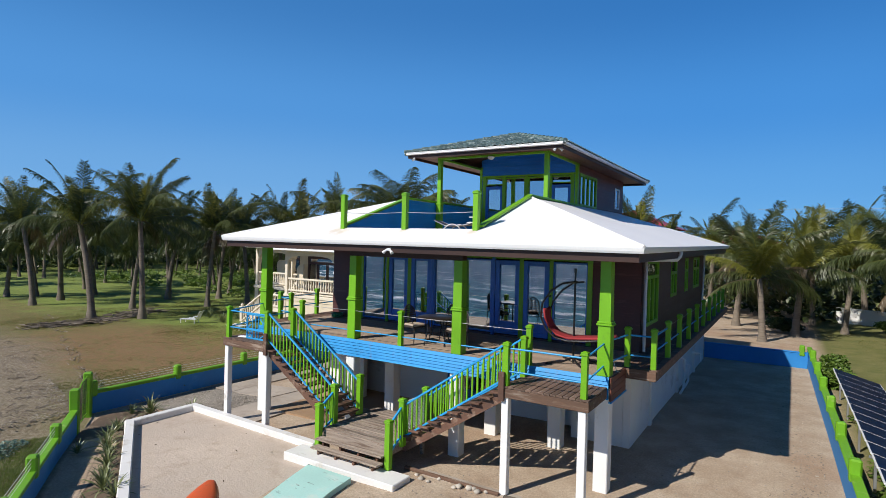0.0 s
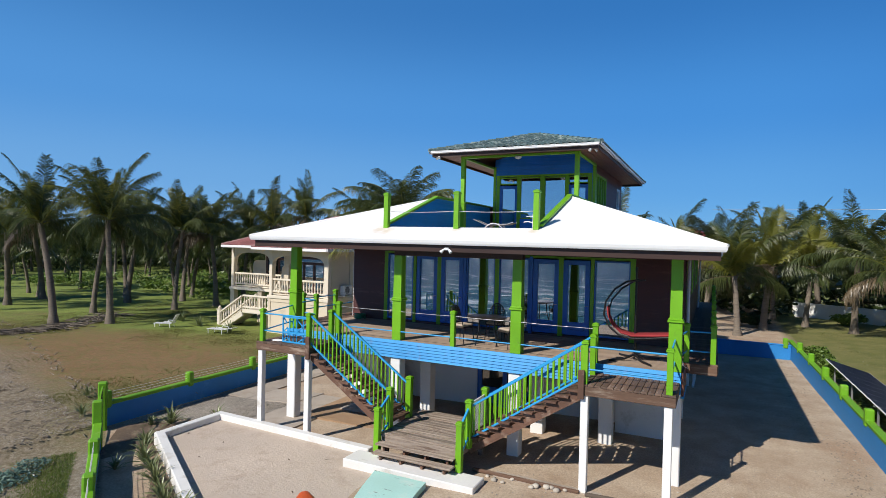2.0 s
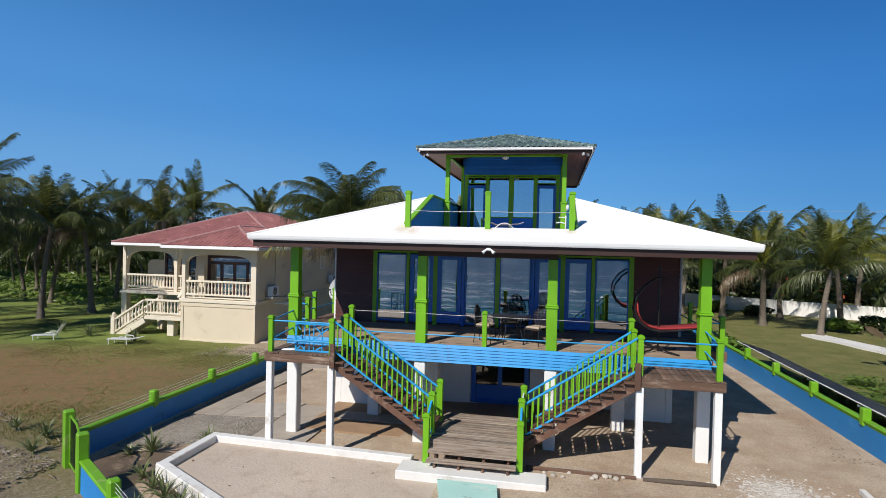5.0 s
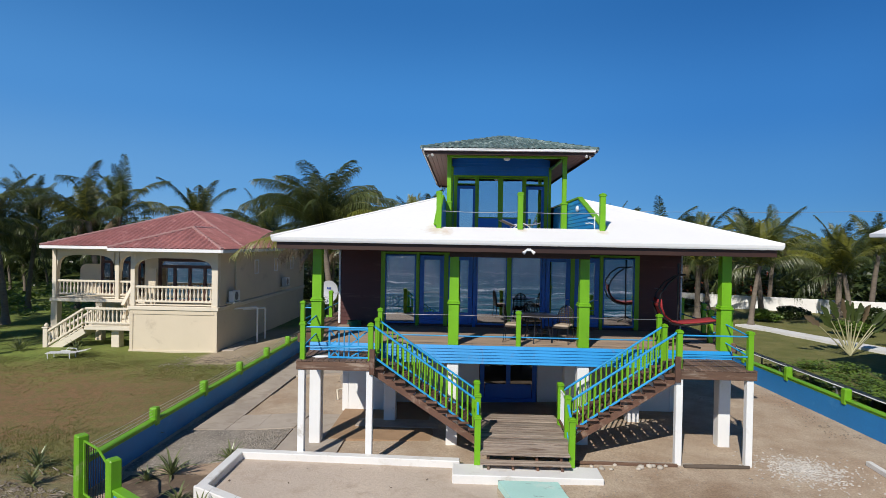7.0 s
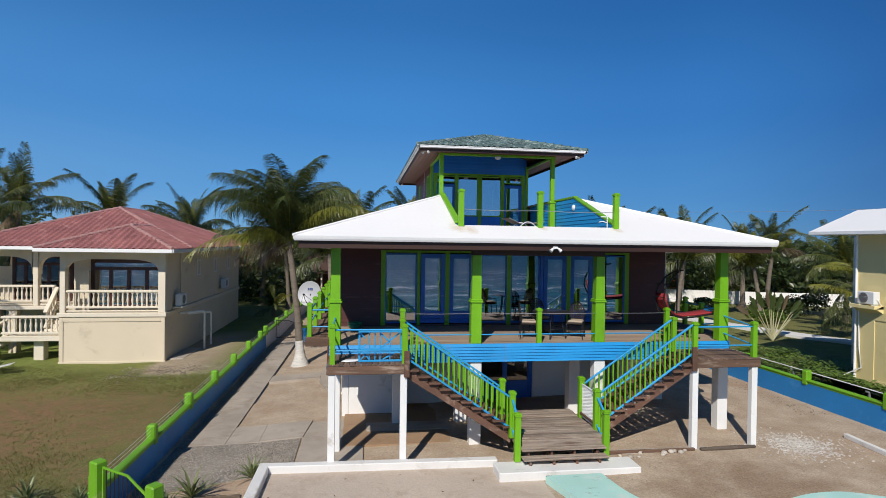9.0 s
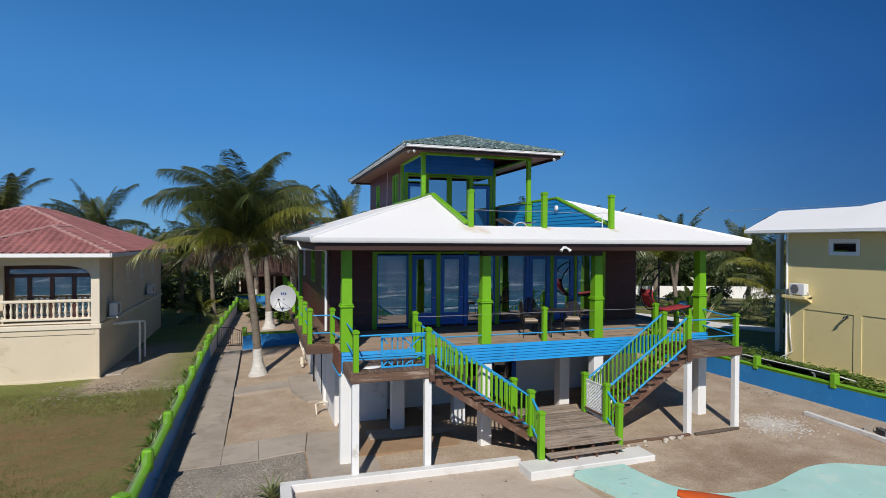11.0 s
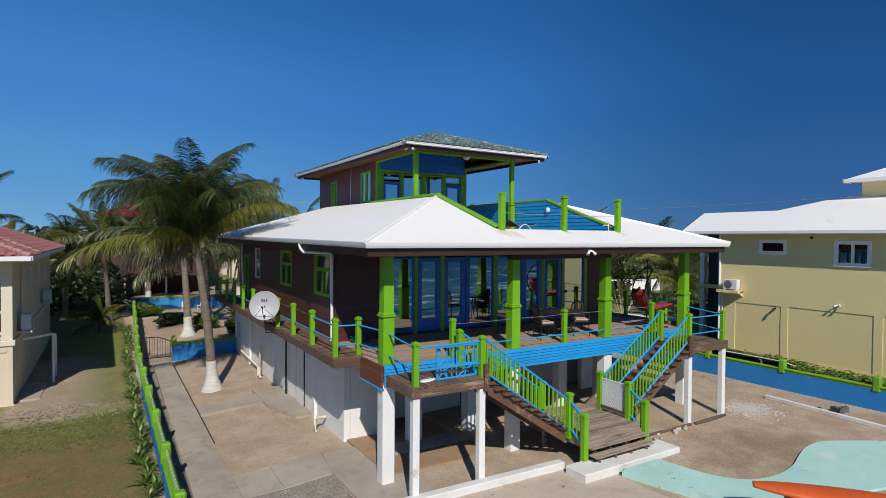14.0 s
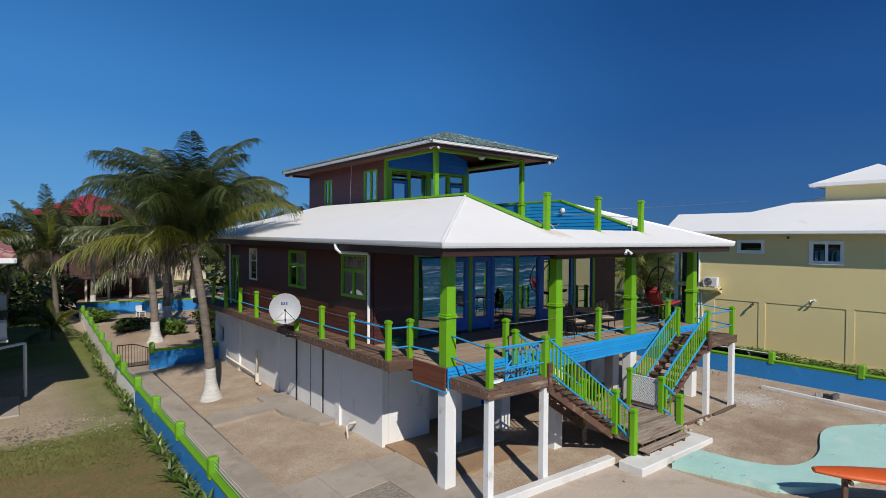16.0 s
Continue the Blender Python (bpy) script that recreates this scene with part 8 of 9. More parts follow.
while y < 43:
    k = rng.uniform(0.75, 1.2)
    solid("strap_plant", STRAP[i % 3], None, (-19.12 + max(0.0, y - 29.6) * 0.031 + rng.uniform(-0.16, 0.1), y, ground_z(-19.2, y)), rng.uniform(0, 360), "leafy green lily at the foot of the wall", "plant", "plants along the wall").scale = (k, k, k)
    y += rng.uniform(0.38, 0.6)
    i += 1
for x, y in ((-33.2, 25.6), (-29.6, 24.9), (-36.0, 26.5)):
    solid("spiky_plant", SPIKY[0], None, (x, y, ground_z(x, y)), 30, "dark green spiky plant on the lawn", "plant", "spiky plants").scale = (1.5, 1.5, 1.5)

# dry brushwood in a line at the foot of the west palms
rng = random.Random(88)
s = Shape()
for _ in range(420):
    k = rng.random()
    x = lerp(-39.6, -41.2, k) + 1.1 * math.sin(k * 5.0) + rng.gauss(0, 0.6)
    y = lerp(16.6, 26.0, k) + rng.gauss(0, 0.5)
    z, a, l = ground_z(x, y) + rng.uniform(0.0, 0.16), rng.gauss(1.6, 0.8), rng.uniform(0.3, 1.3)
    d = Vector((math.cos(a), math.sin(a), rng.uniform(-0.12, 0.2))) * l
    side = Vector((-d.y, d.x, 0)) * rng.uniform(-0.15, 0.15)
    q = Vector((x, y, z))
    s.tube([q - d * 0.5, q + side, q + d * 0.5], [rng.uniform(0.02, 0.05), rng.uniform(0.015, 0.04), 0.008], 4, False)
solid("brushwood", s, surface("grey_brushwood", (0.36, 0.30, 0.235), 0.95, 0.4, 1.5, 20, 0.4, piece=0.5), label="grey dry brushwood and fallen fronds under the palms", category="brushwood", kind="stuff")

# fan palm on the east lawn
STALK = surface("pale_stalk", (0.42, 0.40, 0.24), 0.5, 0.15, 3, 30, 0.1)
fan = thing("fan_palm", (10.6, 27.2, ground_z(10.6, 27.2)), 0, "traveller's palm with a fan of broad leaves", "palm tree")
rg = random.Random(8)
for i in range(12):
    a = radians(lerp(-46, 46, i / 11)) + rg.uniform(-0.05, 0.05)
    L = rg.uniform(1.7, 2.3)
    tip = Vector((math.sin(a) * L, rg.uniform(-0.15, 0.15), math.cos(a) * L))
    s = Shape()
    s.tube([(0, 0, 0), tuple(tip * 0.5), tuple(tip)], [0.05, 0.035, 0.02], 5)
    part("leaf_stalk", s, STALK, fan)
    s = Shape()
    d = tip.normalized()
    sd = Vector((0.25, 1, 0)).cross(d).normalized() if i % 2 else Vector((math.cos(a), 0.3, -math.sin(a)))
    n = 9
    vs = []
    for k in range(n + 1):
        t = k / n
        w = 0.17 * math.sin(math.pi * min(1, 0.06 + 0.94 * t)) ** 0.6
        q = tip + d * 1.15 * t + Vector((0, 0, -0.35 * t * t * abs(math.sin(a))))
        j = rg.uniform(-0.05, 0.05)
        vs += [q - sd * (w + j), q + Vector((0, 0.03, 0)), q + sd * (w - j)]
    fs = []
    for k in range(n):
        o = 3 * k
        fs += [(o, o + 1, o + 4, o + 3), (o + 1, o + 2, o + 5, o + 4)]
    s.add(vs, fs)
    part("leaf_blade", s, BUSH if i % 4 else FROND_DRY, fan)

# dense low greenery and woods behind the groves
rng = random.Random(31)
spots = [(rng.uniform(-36, -19.5), rng.uniform(53, 64), rng.uniform(0.3, 2.4), 1.9, 1.6, 1.4) for _ in range(60)]
leaf_cloud("back_thicket", spots, 7000, (0.16, 0.36), BUSH, "dark tangled bushes behind the cream house", "thicket", rng)
spots = []
for _ in range(420):
    x = rng.uniform(-150, 130)
    y = 108 + rng.uniform(0, 30) + (12 if -40 < x < 20 else 0)
    spots.append((x, y, rng.uniform(0.5, 4.6), 4.5, 3.0, 3.2))
leaf_cloud("distant_woods", spots, 16000, (0.5, 1.1), BUSH, "dark green woods behind the palms", "woods", rng)
spots = [(rng.uniform(-120, -46), rng.uniform(66, 92), rng.uniform(0.5, 5.5), 3.4, 2.4, 2.6) for _ in range(260)]
spots += [(rng.uniform(-128, -98), rng.uniform(14, 78), rng.uniform(0.4, 5.0), 3.0, 3.4, 2.6) for _ in range(170)]
leaf_cloud("thicket", spots, 27000, (0.3, 0.7), BUSH, "dark thicket at the back of the grove", "thicket", rng)
spots = [(rng.uniform(-6, 52), rng.uniform(53, 66), rng.uniform(0.4, 3.6), 2.8, 2.0, 2.0) for _ in range(150)]
leaf_cloud("garden_thicket", spots, 14000, (0.22, 0.5), BUSH, "dark bushes behind the east garden", "thicket", rng)
spots = [(rng.uniform(-78, -34), rng.uniform(34, 60), 0.15, 1.3, 1.0, 0.4) for _ in range(150)]
leaf_cloud("undergrowth", spots, 9000, (0.12, 0.28), VINE, "bright low undergrowth beneath the palms", "undergrowth", rng, 0.3)
spots = [(rng.uniform(26, 50), rng.uniform(58, 100), rng.uniform(1, 4.5), 3.0, 2.4, 2.4) for _ in range(40)]
leaf_cloud("garden_trees", spots, 5200, (0.2, 0.45), BUSH, "broad leafy trees behind the east garden", "trees", rng)


def grass_blades(name, n, region, h, material, label, rng):
    vs, fs = [], []
    for _ in range(n):
        x, y = region(rng)
        z = ground_z(x, y)
        for _ in range(3):
            a, l = rng.uniform(0, 6.28), rng.uniform(*h)
            dx, dy = math.cos(a), math.sin(a)
            k = len(vs)
            px, py = x + rng.uniform(-0.05, 0.05), y + rng.uniform(-0.05, 0.05)
            vs += [(px - dy * 0.008, py + dx * 0.008, z - 0.02), (px + dy * 0.008, py - dx * 0.008, z - 0.02), (px + dx * l * 0.6, py + dy * l * 0.6, z + l)]
            fs.append((k, k + 1, k + 2))
    s = Shape()
    s.add(vs, fs)
    return solid(name, s, material, label=label, category="grass", kind="stuff")


GRASS = leaf_material("grass_blade", (0.115, 0.130, 0.025), (0.21, 0.195, 0.06), 0.3, 0.1)


def lawn(r):
    while True:
        x, y = r.uniform(-46, -19.1), r.uniform(10.5, 34)
        if y > 9.5 + min(-19 - x, 14) * 0.28 and not (x > -23 and y > 23) and not (-27.9 < x < -22.4 and y > 26) and not (-34 < x < -27 and y > 26.5):
            bare = max(0.0, 1.1 - ((x + 28) * 0.115) ** 2 - ((y - 17) * 0.17) ** 2)
            if r.random() > bare * 0.85 and noise.noise((x * 0.5, y * 0.5, 9)) > r.uniform(-0.7, 0.4):
                return x, y


grass_blades("lawn_grass", 60000, lawn, (0.012, 0.045), GRASS, "short patchy dry lawn grass", rng)
grass_blades("east_grass", 12000, lambda r: (r.uniform(5, 24), r.uniform(21, 46)), (0.015, 0.045), GRASS, "mown grass of the east garden", rng)


def by_shore_wall(r):
    t, o = r.random(), 0.25 + abs(r.gauss(0, 0.55))
    return lerp(-17.3, -10.5, t) - o * 0.56, lerp(8.4, 3.8, t) - o * 0.83


grass_blades("wall_grass", 9000, by_shore_wall, (0.02, 0.07), leaf_material("fresh_grass", (0.10, 0.15, 0.02), (0.19, 0.22, 0.05), 0.3, 0.1), "fresh green grass outside the shore wall", rng)
spots = [(-17.6 + rng.gauss(0, 0.9), 5.2 + rng.gauss(0, 0.8), 0.0, 0.4, 0.4, 0.12) for _ in range(40)]
spots = [(x, y, ground_z(x, y) + 0.08, a, b, c) for x, y, _, a, b, c in spots]
leaf_cloud("beach_cover", spots, 5200, (0.03, 0.07), leaf_material("blue_green_leaf", (0.09, 0.16, 0.12), (0.19, 0.28, 0.22), 0.2), "low blue-green creeping plants on the shore", "ground cover", rng, 0.4)


# ---- furniture on the deck ----
table = thing("round_table", (-7.62, 13.95, DECK_Z + 0.004), 20, "round dark metal garden table on the deck", "table")
s = Shape()
s.lathe([(0.0, 0.775), (0.56, 0.775), (0.585, 0.785), (0.585, 0.805), (0.56, 0.815), (0.0, 0.815)], 28)
part("tabletop", s, surface("bronze_metal", (0.05, 0.04, 0.035), 0.35, 0.2, 2, 40, 0.05, metal=0.4), table)
for k in range(4):
    a = math.pi / 4 + k * math.pi / 2
    s = Shape()
    s.tube([(0.30 * math.cos(a), 0.30 * math.sin(a), 0.775), (0.33 * math.cos(a), 0.33 * math.sin(a), 0.4), (0.44 * math.cos(a), 0.44 * math.sin(a), 0.0)], 0.018, 7)
    part("leg", s, BLACK, table)
s = Shape()
s.tube([(0.335 * math.cos(k * math.pi / 12), 0.335 * math.sin(k * math.pi / 12), 0.3) for k in range(25)], 0.01, 6, False)
part("stretcher_ring", s, BLACK, table)


def patio_chair(at, turn, label):
    c = thing("patio_chair", at, turn, label, "chair", "chairs round the table")
    s = Shape()
    s.box(-0.25, 0.25, -0.24, 0.24, 0.44, 0.475, 0.015)
    part("seat", s, WICKER, c)
    s = Shape()
    s.box(-0.24, 0.24, -0.23, 0.22, 0.478, 0.555, 0.03)
    part("cushion", s, CUSHION, c, "pale beige seat cushion")
    # rounded woven back: an arch of bars
    s = Shape()
    arc = [(0.25 * math.cos(a * math.pi / 10), 0.23 + 0.05 * math.sin(a * math.pi / 10), 0.72 + 0.36 * math.sin(a * math.pi / 10)) for a in range(11)]
    s.tube([(0.25, 0.22, 0.45), *arc, (-0.25, 0.22, 0.45)], 0.016, 6)
    part("backrest_frame", s, BLACK, c)
    s = Shape()
    for i in range(-4, 5):
        x = i * 0.05
        top = 0.72 + 0.36 * math.sqrt(max(0, 1 - (x / 0.25) ** 2))
        s.tube([(x, 0.23, 0.52), (x, 0.27, top)], 0.013, 5)
    for j in range(7):
        z = 0.56 + j * 0.07
        w = 0.24 if z < 0.72 else 0.25 * math.sqrt(max(0.02, 1 - ((z - 0.72) / 0.36) ** 2))
        s.tube([(-w, 0.245, z), (0, 0.262, z), (w, 0.245, z)], 0.011, 5)
    part("backrest", s, WICKER, c)
    for x, y in ((-0.23, -0.22), (0.23, -0.22), (-0.23, 0.22), (0.23, 0.22)):
        s = Shape()
        s.tube([(x, y, 0.45), (x * 1.12, y * 1.18, 0.0)], 0.014, 6)
        part("leg", s, BLACK, c)
    for k in (-1, 1):
        s = Shape()
        s.tube([(k * 0.25, 0.22, 0.68), (k * 0.29, 0.0, 0.70), (k * 0.27, -0.2, 0.66), (k * 0.25, -0.22, 0.46)], 0.014, 6)
        part("armrest", s, BLACK, c)
    return c


patio_chair((-8.38, 13.88, DECK_Z + 0.004), 78, "dark wicker patio chair with a beige cushion")
patio_chair((-7.7, 14.86, DECK_Z + 0.004), 8, "dark wicker patio chair behind the table")
patio_chair((-6.9, 13.85, DECK_Z + 0.004), -30, "dark wicker patio chair with a thick beige cushion")

# hanging lounger on an arched stand
sw = thing("swing_lounger", (-3.45, 13.8, DECK_Z + 0.004), 4, "hanging red lounger on an arched black stand", "hanging chair")
s = Shape()
s.tube([(-0.05, 0.15, 0.03), (-0.05, 0.15, 2.32)], 0.026, 8)
s.tube([(-0.05, 0.15, 2.3), (-0.05, 0.15, 2.42)], 0.035, 8)
part("pole", s, BLACK, sw)
for k in range(4):
    a = radians(35 + 90 * k)
    s = Shape()
    s.tube([(-0.05, 0.15, 0.16), (-0.05 + 0.3 * math.cos(a), 0.15 + 0.3 * math.sin(a), 0.05), (-0.05 + 0.72 * math.cos(a), 0.15 + 0.72 * math.sin(a), 0.025)], 0.026, 7)
    part("foot", s, BLACK, sw)
for y, r in ((-0.28, 0.0), (0.28, 0.12)):
    s = Shape()
    pts = [(0.0, 0.15, 1.92), (-0.28, y * 0.8, 1.88), (-0.55, y, 1.68), (-0.76, y, 1.36), (-0.80, y, 1.02), (-0.66, y, 0.72), (-0.42, y, 0.52), (-0.1, y, 0.46), (0.35, y, 0.50), (0.95, y, 0.58)]
    s.tube([tuple(Vector(p) + Vector((r * max(0, p[2] - 0.5), 0, 0.17))) for p in pts], 0.026, 7)
    part("side_frame", s, BLACK, sw)
s = Shape()
for i in range(4):
    x, z = ((-0.70, 1.67), (-0.79, 1.27), (-0.6, 0.81), (0.95, 0.75))[i]
    s.tube([(x, -0.28, z), (x, 0.28, z)], 0.013, 6)
part("cross_bars", s, BLACK, sw)
s = Shape()
prof = [(-0.74, 1.39), (-0.72, 1.17), (-0.62, 0.95), (-0.42, 0.77), (-0.15, 0.70), (0.3, 0.73), (0.7, 0.77), (0.98, 0.81)]
vs = []
for x, z in prof:
    for y, dz in ((-0.27, 0.02), (-0.1, -0.01), (0.1, -0.01), (0.27, 0.02)):
        vs.append((x, y, z + dz))
for x, z in prof:
    for y, dz in ((-0.27, 0.02), (-0.1, -0.01), (0.1, -0.01), (0.27, 0.02)):
        vs.append((x + 0.035, y, z + dz - 0.05))
n = len(prof)
fs = []
for i in range(n - 1):
    for j in range(3):
        a = i * 4 + j
        fs += [(a, a + 1, a + 5, a + 4), (4 * n + a, 4 * n + a + 4, 4 * n + a + 5, 4 * n + a + 1)]
    fs += [(i * 4, i * 4 + 4, 4 * n + i * 4 + 4, 4 * n + i * 4), (i * 4 + 3, 4 * n + i * 4 + 3, 4 * n + i * 4 + 7, i * 4 + 7)]
fs += [(0, 4 * n, 4 * n + 1, 1), (1, 4 * n + 1, 4 * n + 2, 2), (2, 4 * n + 2, 4 * n + 3, 3)]
e = 4 * (n - 1)
fs += [(e, e + 1, 4 * n + e + 1, 4 * n + e), (e + 1, e + 2, 4 * n + e + 2, 4 * n + e + 1), (e + 2, e + 3, 4 * n + e + 3, 4 * n + e + 2)]
s.add(vs, fs, True)
part("cushion", s, RED_CLOTH, sw, "faded red sling cushion")
s = Shape()
s.tube([(0.95, -0.27, 0.75), (1.02, -0.3, 0.3), (1.12, -0.35, 0.06), (1.2, -0.3, 0.02)], 0.008, 5)
part("cord", s, WHITE, sw)

# blue baby gate leaning on the platform's rail
cg = thing("blue_gate_panel", (-13.45, 11.86, PLAT_Z + 0.004), 0, "sky blue patterned gate panel propped on the platform", "gate")
s = Shape()
s.box(0, 1.12, 0, 0.035, 0.0, 0.05, 0.006).box(0, 1.12, 0, 0.035, 0.75, 0.80, 0.006).box(0, 0.05, 0, 0.035, 0.05, 0.75, 0.006).box(1.07, 1.12, 0, 0.035, 0.05, 0.75, 0.006)
s.box(0.05, 1.07, 0.002, 0.033, 0.30, 0.34, 0.005)
part("gate_frame", s, RAIL_BLUE, cg)
for a, b in (((0.06, 0.06), (0.28, 0.30)), ((0.28, 0.06), (0.06, 0.30)), ((0.55, 0.34), (1.05, 0.74)), ((0.55, 0.74), (0.8, 0.5)), ((0.62, 0.06), (1.05, 0.3)), ((0.06, 0.74), (0.16, 0.6)), ((0.06, 0.34), (0.2, 0.46))):
    s = Shape()
    s.bar((a[0], 0.017, a[1]), (b[0], 0.017, b[1]), 0.02, 0.035, 0.003)
    part("brace", s, RAIL_BLUE, cg)
for x in (0.28, 0.42, 0.55, 0.8):
    s = Shape()
    s.box(x - 0.015, x + 0.015, 0.006, 0.03, 0.05, 0.75, 0.003)
    part("upright", s, RAIL_BLUE, cg)
s = Shape()
s.lathe([(0.0, 0.0), (0.16, 0.0), (0.2, 0.02), (0.14, 0.045), (0.0, 0.05)], 10)
ob = solid("white_cloth", s, WHITE, (-13.62, 11.98, PLAT_Z + 0.004), 20, "crumpled white cloth on the platform boards", "cloth")
ob.scale = (1.4, 0.7, 1)

# coil of green hose against the wall
s = Shape()
pts = []
for i in range(90):
    a = i * 0.42
    pts.append(((0.2 + 0.04 * math.sin(i * 0.7)) * math.cos(a), (0.2 + 0.04 * math.cos(i * 0.5)) * math.sin(a), 0.02 + 0.17 * i / 90))
s.tube(pts, 0.016, 6)
solid("garden_hose", s, surface("green_hose", (0.02, 0.20, 0.10), 0.4, 0.15, 3, 30, 0.05), (-13.6, 16.2, DECK_Z + 0.004), 0, "coiled green garden hose beside the wall", "hose")


# ---- on the balcony ----
def lounge_chair(at, turn):
    c = thing("lounge_chair", at, turn, "folding lounge chair with dark sling and curved white arms", "lounge chair")
    s = Shape()
    for y in (-0.28, 0.28):
        s.tube([(-0.66, y, 0.50), (-0.25, y, 0.32), (0.45, y, 0.36), (0.62, y, 0.42)], 0.014, 6)
    part("frame", s, STEEL, c)
    s = Shape()
    p = [(-0.66, 0.50), (-0.25, 0.31), (0.45, 0.35), (0.62, 0.41)]
    for (a, b), (d, e) in zip(p, p[1:]):
        s.bar(((a + 0.0), 0, b), (d, 0, e), 0.52, 0.012, 0)
    part("sling", s, BLACK, c)
    for y in (-0.31, 0.31):
        s = Shape()
        s.tube([(-0.42 + 0.84 * i / 12, y, 0.02 + 0.36 * math.sin(math.pi * i / 12) ** 0.8) for i in range(13)], 0.017, 6)
        part("arm_bow", s, WHITE, c)
    return c


lounge_chair((CX + 0.25, 15.6, 5.89), 8)
s = Shape()
s.lathe([(0.10, 0), (0.11, 0.02), (0.09, 0.06), (0.03, 0.085)], 14, pose(0, 0, 0, 0, -90, 0))
solid("wall_lamp", s, WHITE, (CX + 2.30, 16.4, 6.85), 0, "round white wall lamp on blue boards", "lamp", "lamps")
s = Shape()
s.lathe([(0.12, 0), (0.13, -0.03), (0.09, -0.09), (0.02, -0.11)], 16)
solid("ceiling_lamp", s, WHITE, (CX, 18.42, 8.865), 0, "round white lamp under the balcony beam", "lamp", "lamps")
s = Shape()
s.tube([(0, 0, 0), (0, 0, 0.55)], 0.02, 6).tube([(0, 0, 0.32), (-0.14, 0, 0.36), (-0.26, 0, 0.34)], 0.016, 6).tube([(0, 0, 0.5), (-0.2, 0.02, 0.5)], 0.014, 6)
solid("standpipe", s, WHITE, (CX + 2.16, 13.38, 5.89), 0, "white standpipe with taps beside a balcony post", "pipe")


def spot_lamp(at, turn, label="white twin floodlight under the eave"):
    f = thing("flood_light", at, turn, label, "lamp", "floodlights")
    s = Shape()
    s.box(-0.06, 0.06, -0.03, 0.03, -0.05, 0.02, 0.01)
    part("bracket", s, WHITE, f)
    for k in (-1, 1):
        s = Shape()
        s.tube([(k * 0.03, 0, -0.02), (k * 0.07, -0.02, -0.03), (k * 0.15, -0.05, -0.11)], [0.016, 0.025, 0.05], 10)
        part("lamp_head", s, WHITE, f)
    return f


spot_lamp((CX + 0.15, 12.22, 5.47), 0)
for k in (-1, 1):
    spot_lamp((CX + k * 2.85, 17.62, 8.9), k * 45, "small white floodlight at the roof's corner")
spot_lamp((CX - 2.9, 29.4, 8.9), -90, "small white floodlight at the roof's back corner")

# ---- pipes on the house ----
for k in (-1, 1):
    s = Shape()
    s.tube([(k * 6.78, 17.15, 5.60), (k * 6.76, 17.1, 5.46), (k * 6.7, 17.0, 5.36), (k * 5.98, 16.72, 5.33), (k * 5.93, 16.7, 5.26), (k * 5.93, 16.7, DECK_Z + 0.02)], 0.048, 8)
    part("downpipe", s, GUTTER, house, "white rain downpipe")
    s = Shape()
    s.tube([(k * 6.78, 29.0, 5.78), (k * 5.98, 29.2, 5.4), (k * 5.93, 29.2, DECK_Z + 0.02)], 0.045, 8)
    part("downpipe", s, GUTTER, house, "white rain downpipe")
s = Shape()
s.tube([(-5.85, 26.0, 1.0), (-5.85, 26.0, -0.1), (-5.95, 26.0, -0.16), (-6.05, 25.4, -0.18), (-6.05, 25.1, -0.2)], 0.055, 8)
s.tube([(-5.82, 26.5, -0.1), (-5.82, 30.2, 0.02), (-5.82, 30.2, 0.35)], 0.045, 8)
s.tube([(-6.05, 25.4, -0.2), (-6.05, 25.4, 0.16)], 0.085, 10)
part("drain_pipe", s, CREAM_TRIM, house, "cream plastic drain pipe")
s = Shape()
s.tube([(-5.75, 17.75, 0.1), (-6.0, 17.75, 0.1), (-6.15, 17.55, 0.1), (-6.15, 17.55, -0.25)], 0.045, 8)
part("drain_pipe", s, CREAM_TRIM, house)
s = Shape()
s.tube([(-5.82, 22.0, 2.4), (-5.82, 22.0, -0.2)], 0.035, 6)
part("black_pipe", s, BLACK, house)
s = Shape()
s.box(-5.74, -5.70, 20.1, 20.95, -0.25, 2.1, 0.006)
part("cellar_door", s, STUCCO, house, "white flush door in the lower wall")
s = Shape()
for y in (20.06, 20.99):
    s.box(-5.735, -5.7, y - 0.02, y + 0.02, -0.25, 2.14)
part("door_gap", s, BLACK, house)
s = Shape()
s.tube([(5.8, 24.2, 1.3), (5.95, 24.2, 1.25), (5.95, 24.2, 0.1), (5.95, 23.4, 0.06)], 0.05, 8)
s.tube([(5.8, 25.2, 0.9), (5.98, 25.2, 0.85), (5.98, 25.2, 0.2), (5.98, 24.3, 0.14)], 0.045, 8)
s.tube([(5.8, 27.5, 1.0), (6.15, 27.5, 1.0), (6.15, 27.5, 0.6)], 0.045, 8)
part("drain_pipe", s, GUTTER, house, "white plastic drain pipes")
s = Shape()
s.tube([(-2.16, 24.6, 8.95), (-2.16, 24.6, 8.6), (-2.16, 24.7, 7.2)], 0.012, 5)
part("conduit", s, GUTTER, house)

# ---- satellite dish ----
dish = thing("satellite_dish", (CX - 6.78, 19.9, 2.62), 0, "grey-white satellite dish on a bracket at the walk's edge", "satellite dish")
m = Matrix.Translation((-0.35, 0, 0.86)) @ Vector((-0.36, -0.90, 0.22)).to_track_quat("Z", "Y").to_matrix().to_4x4()
s = Shape()
s.lathe([(0.002, -0.09), (0.2, -0.075), (0.36, -0.035), (0.485, 0.02), (0.492, 0.024), (0.485, 0.012), (0.36, -0.047), (0.2, -0.09), (0.002, -0.105)], 32, m)
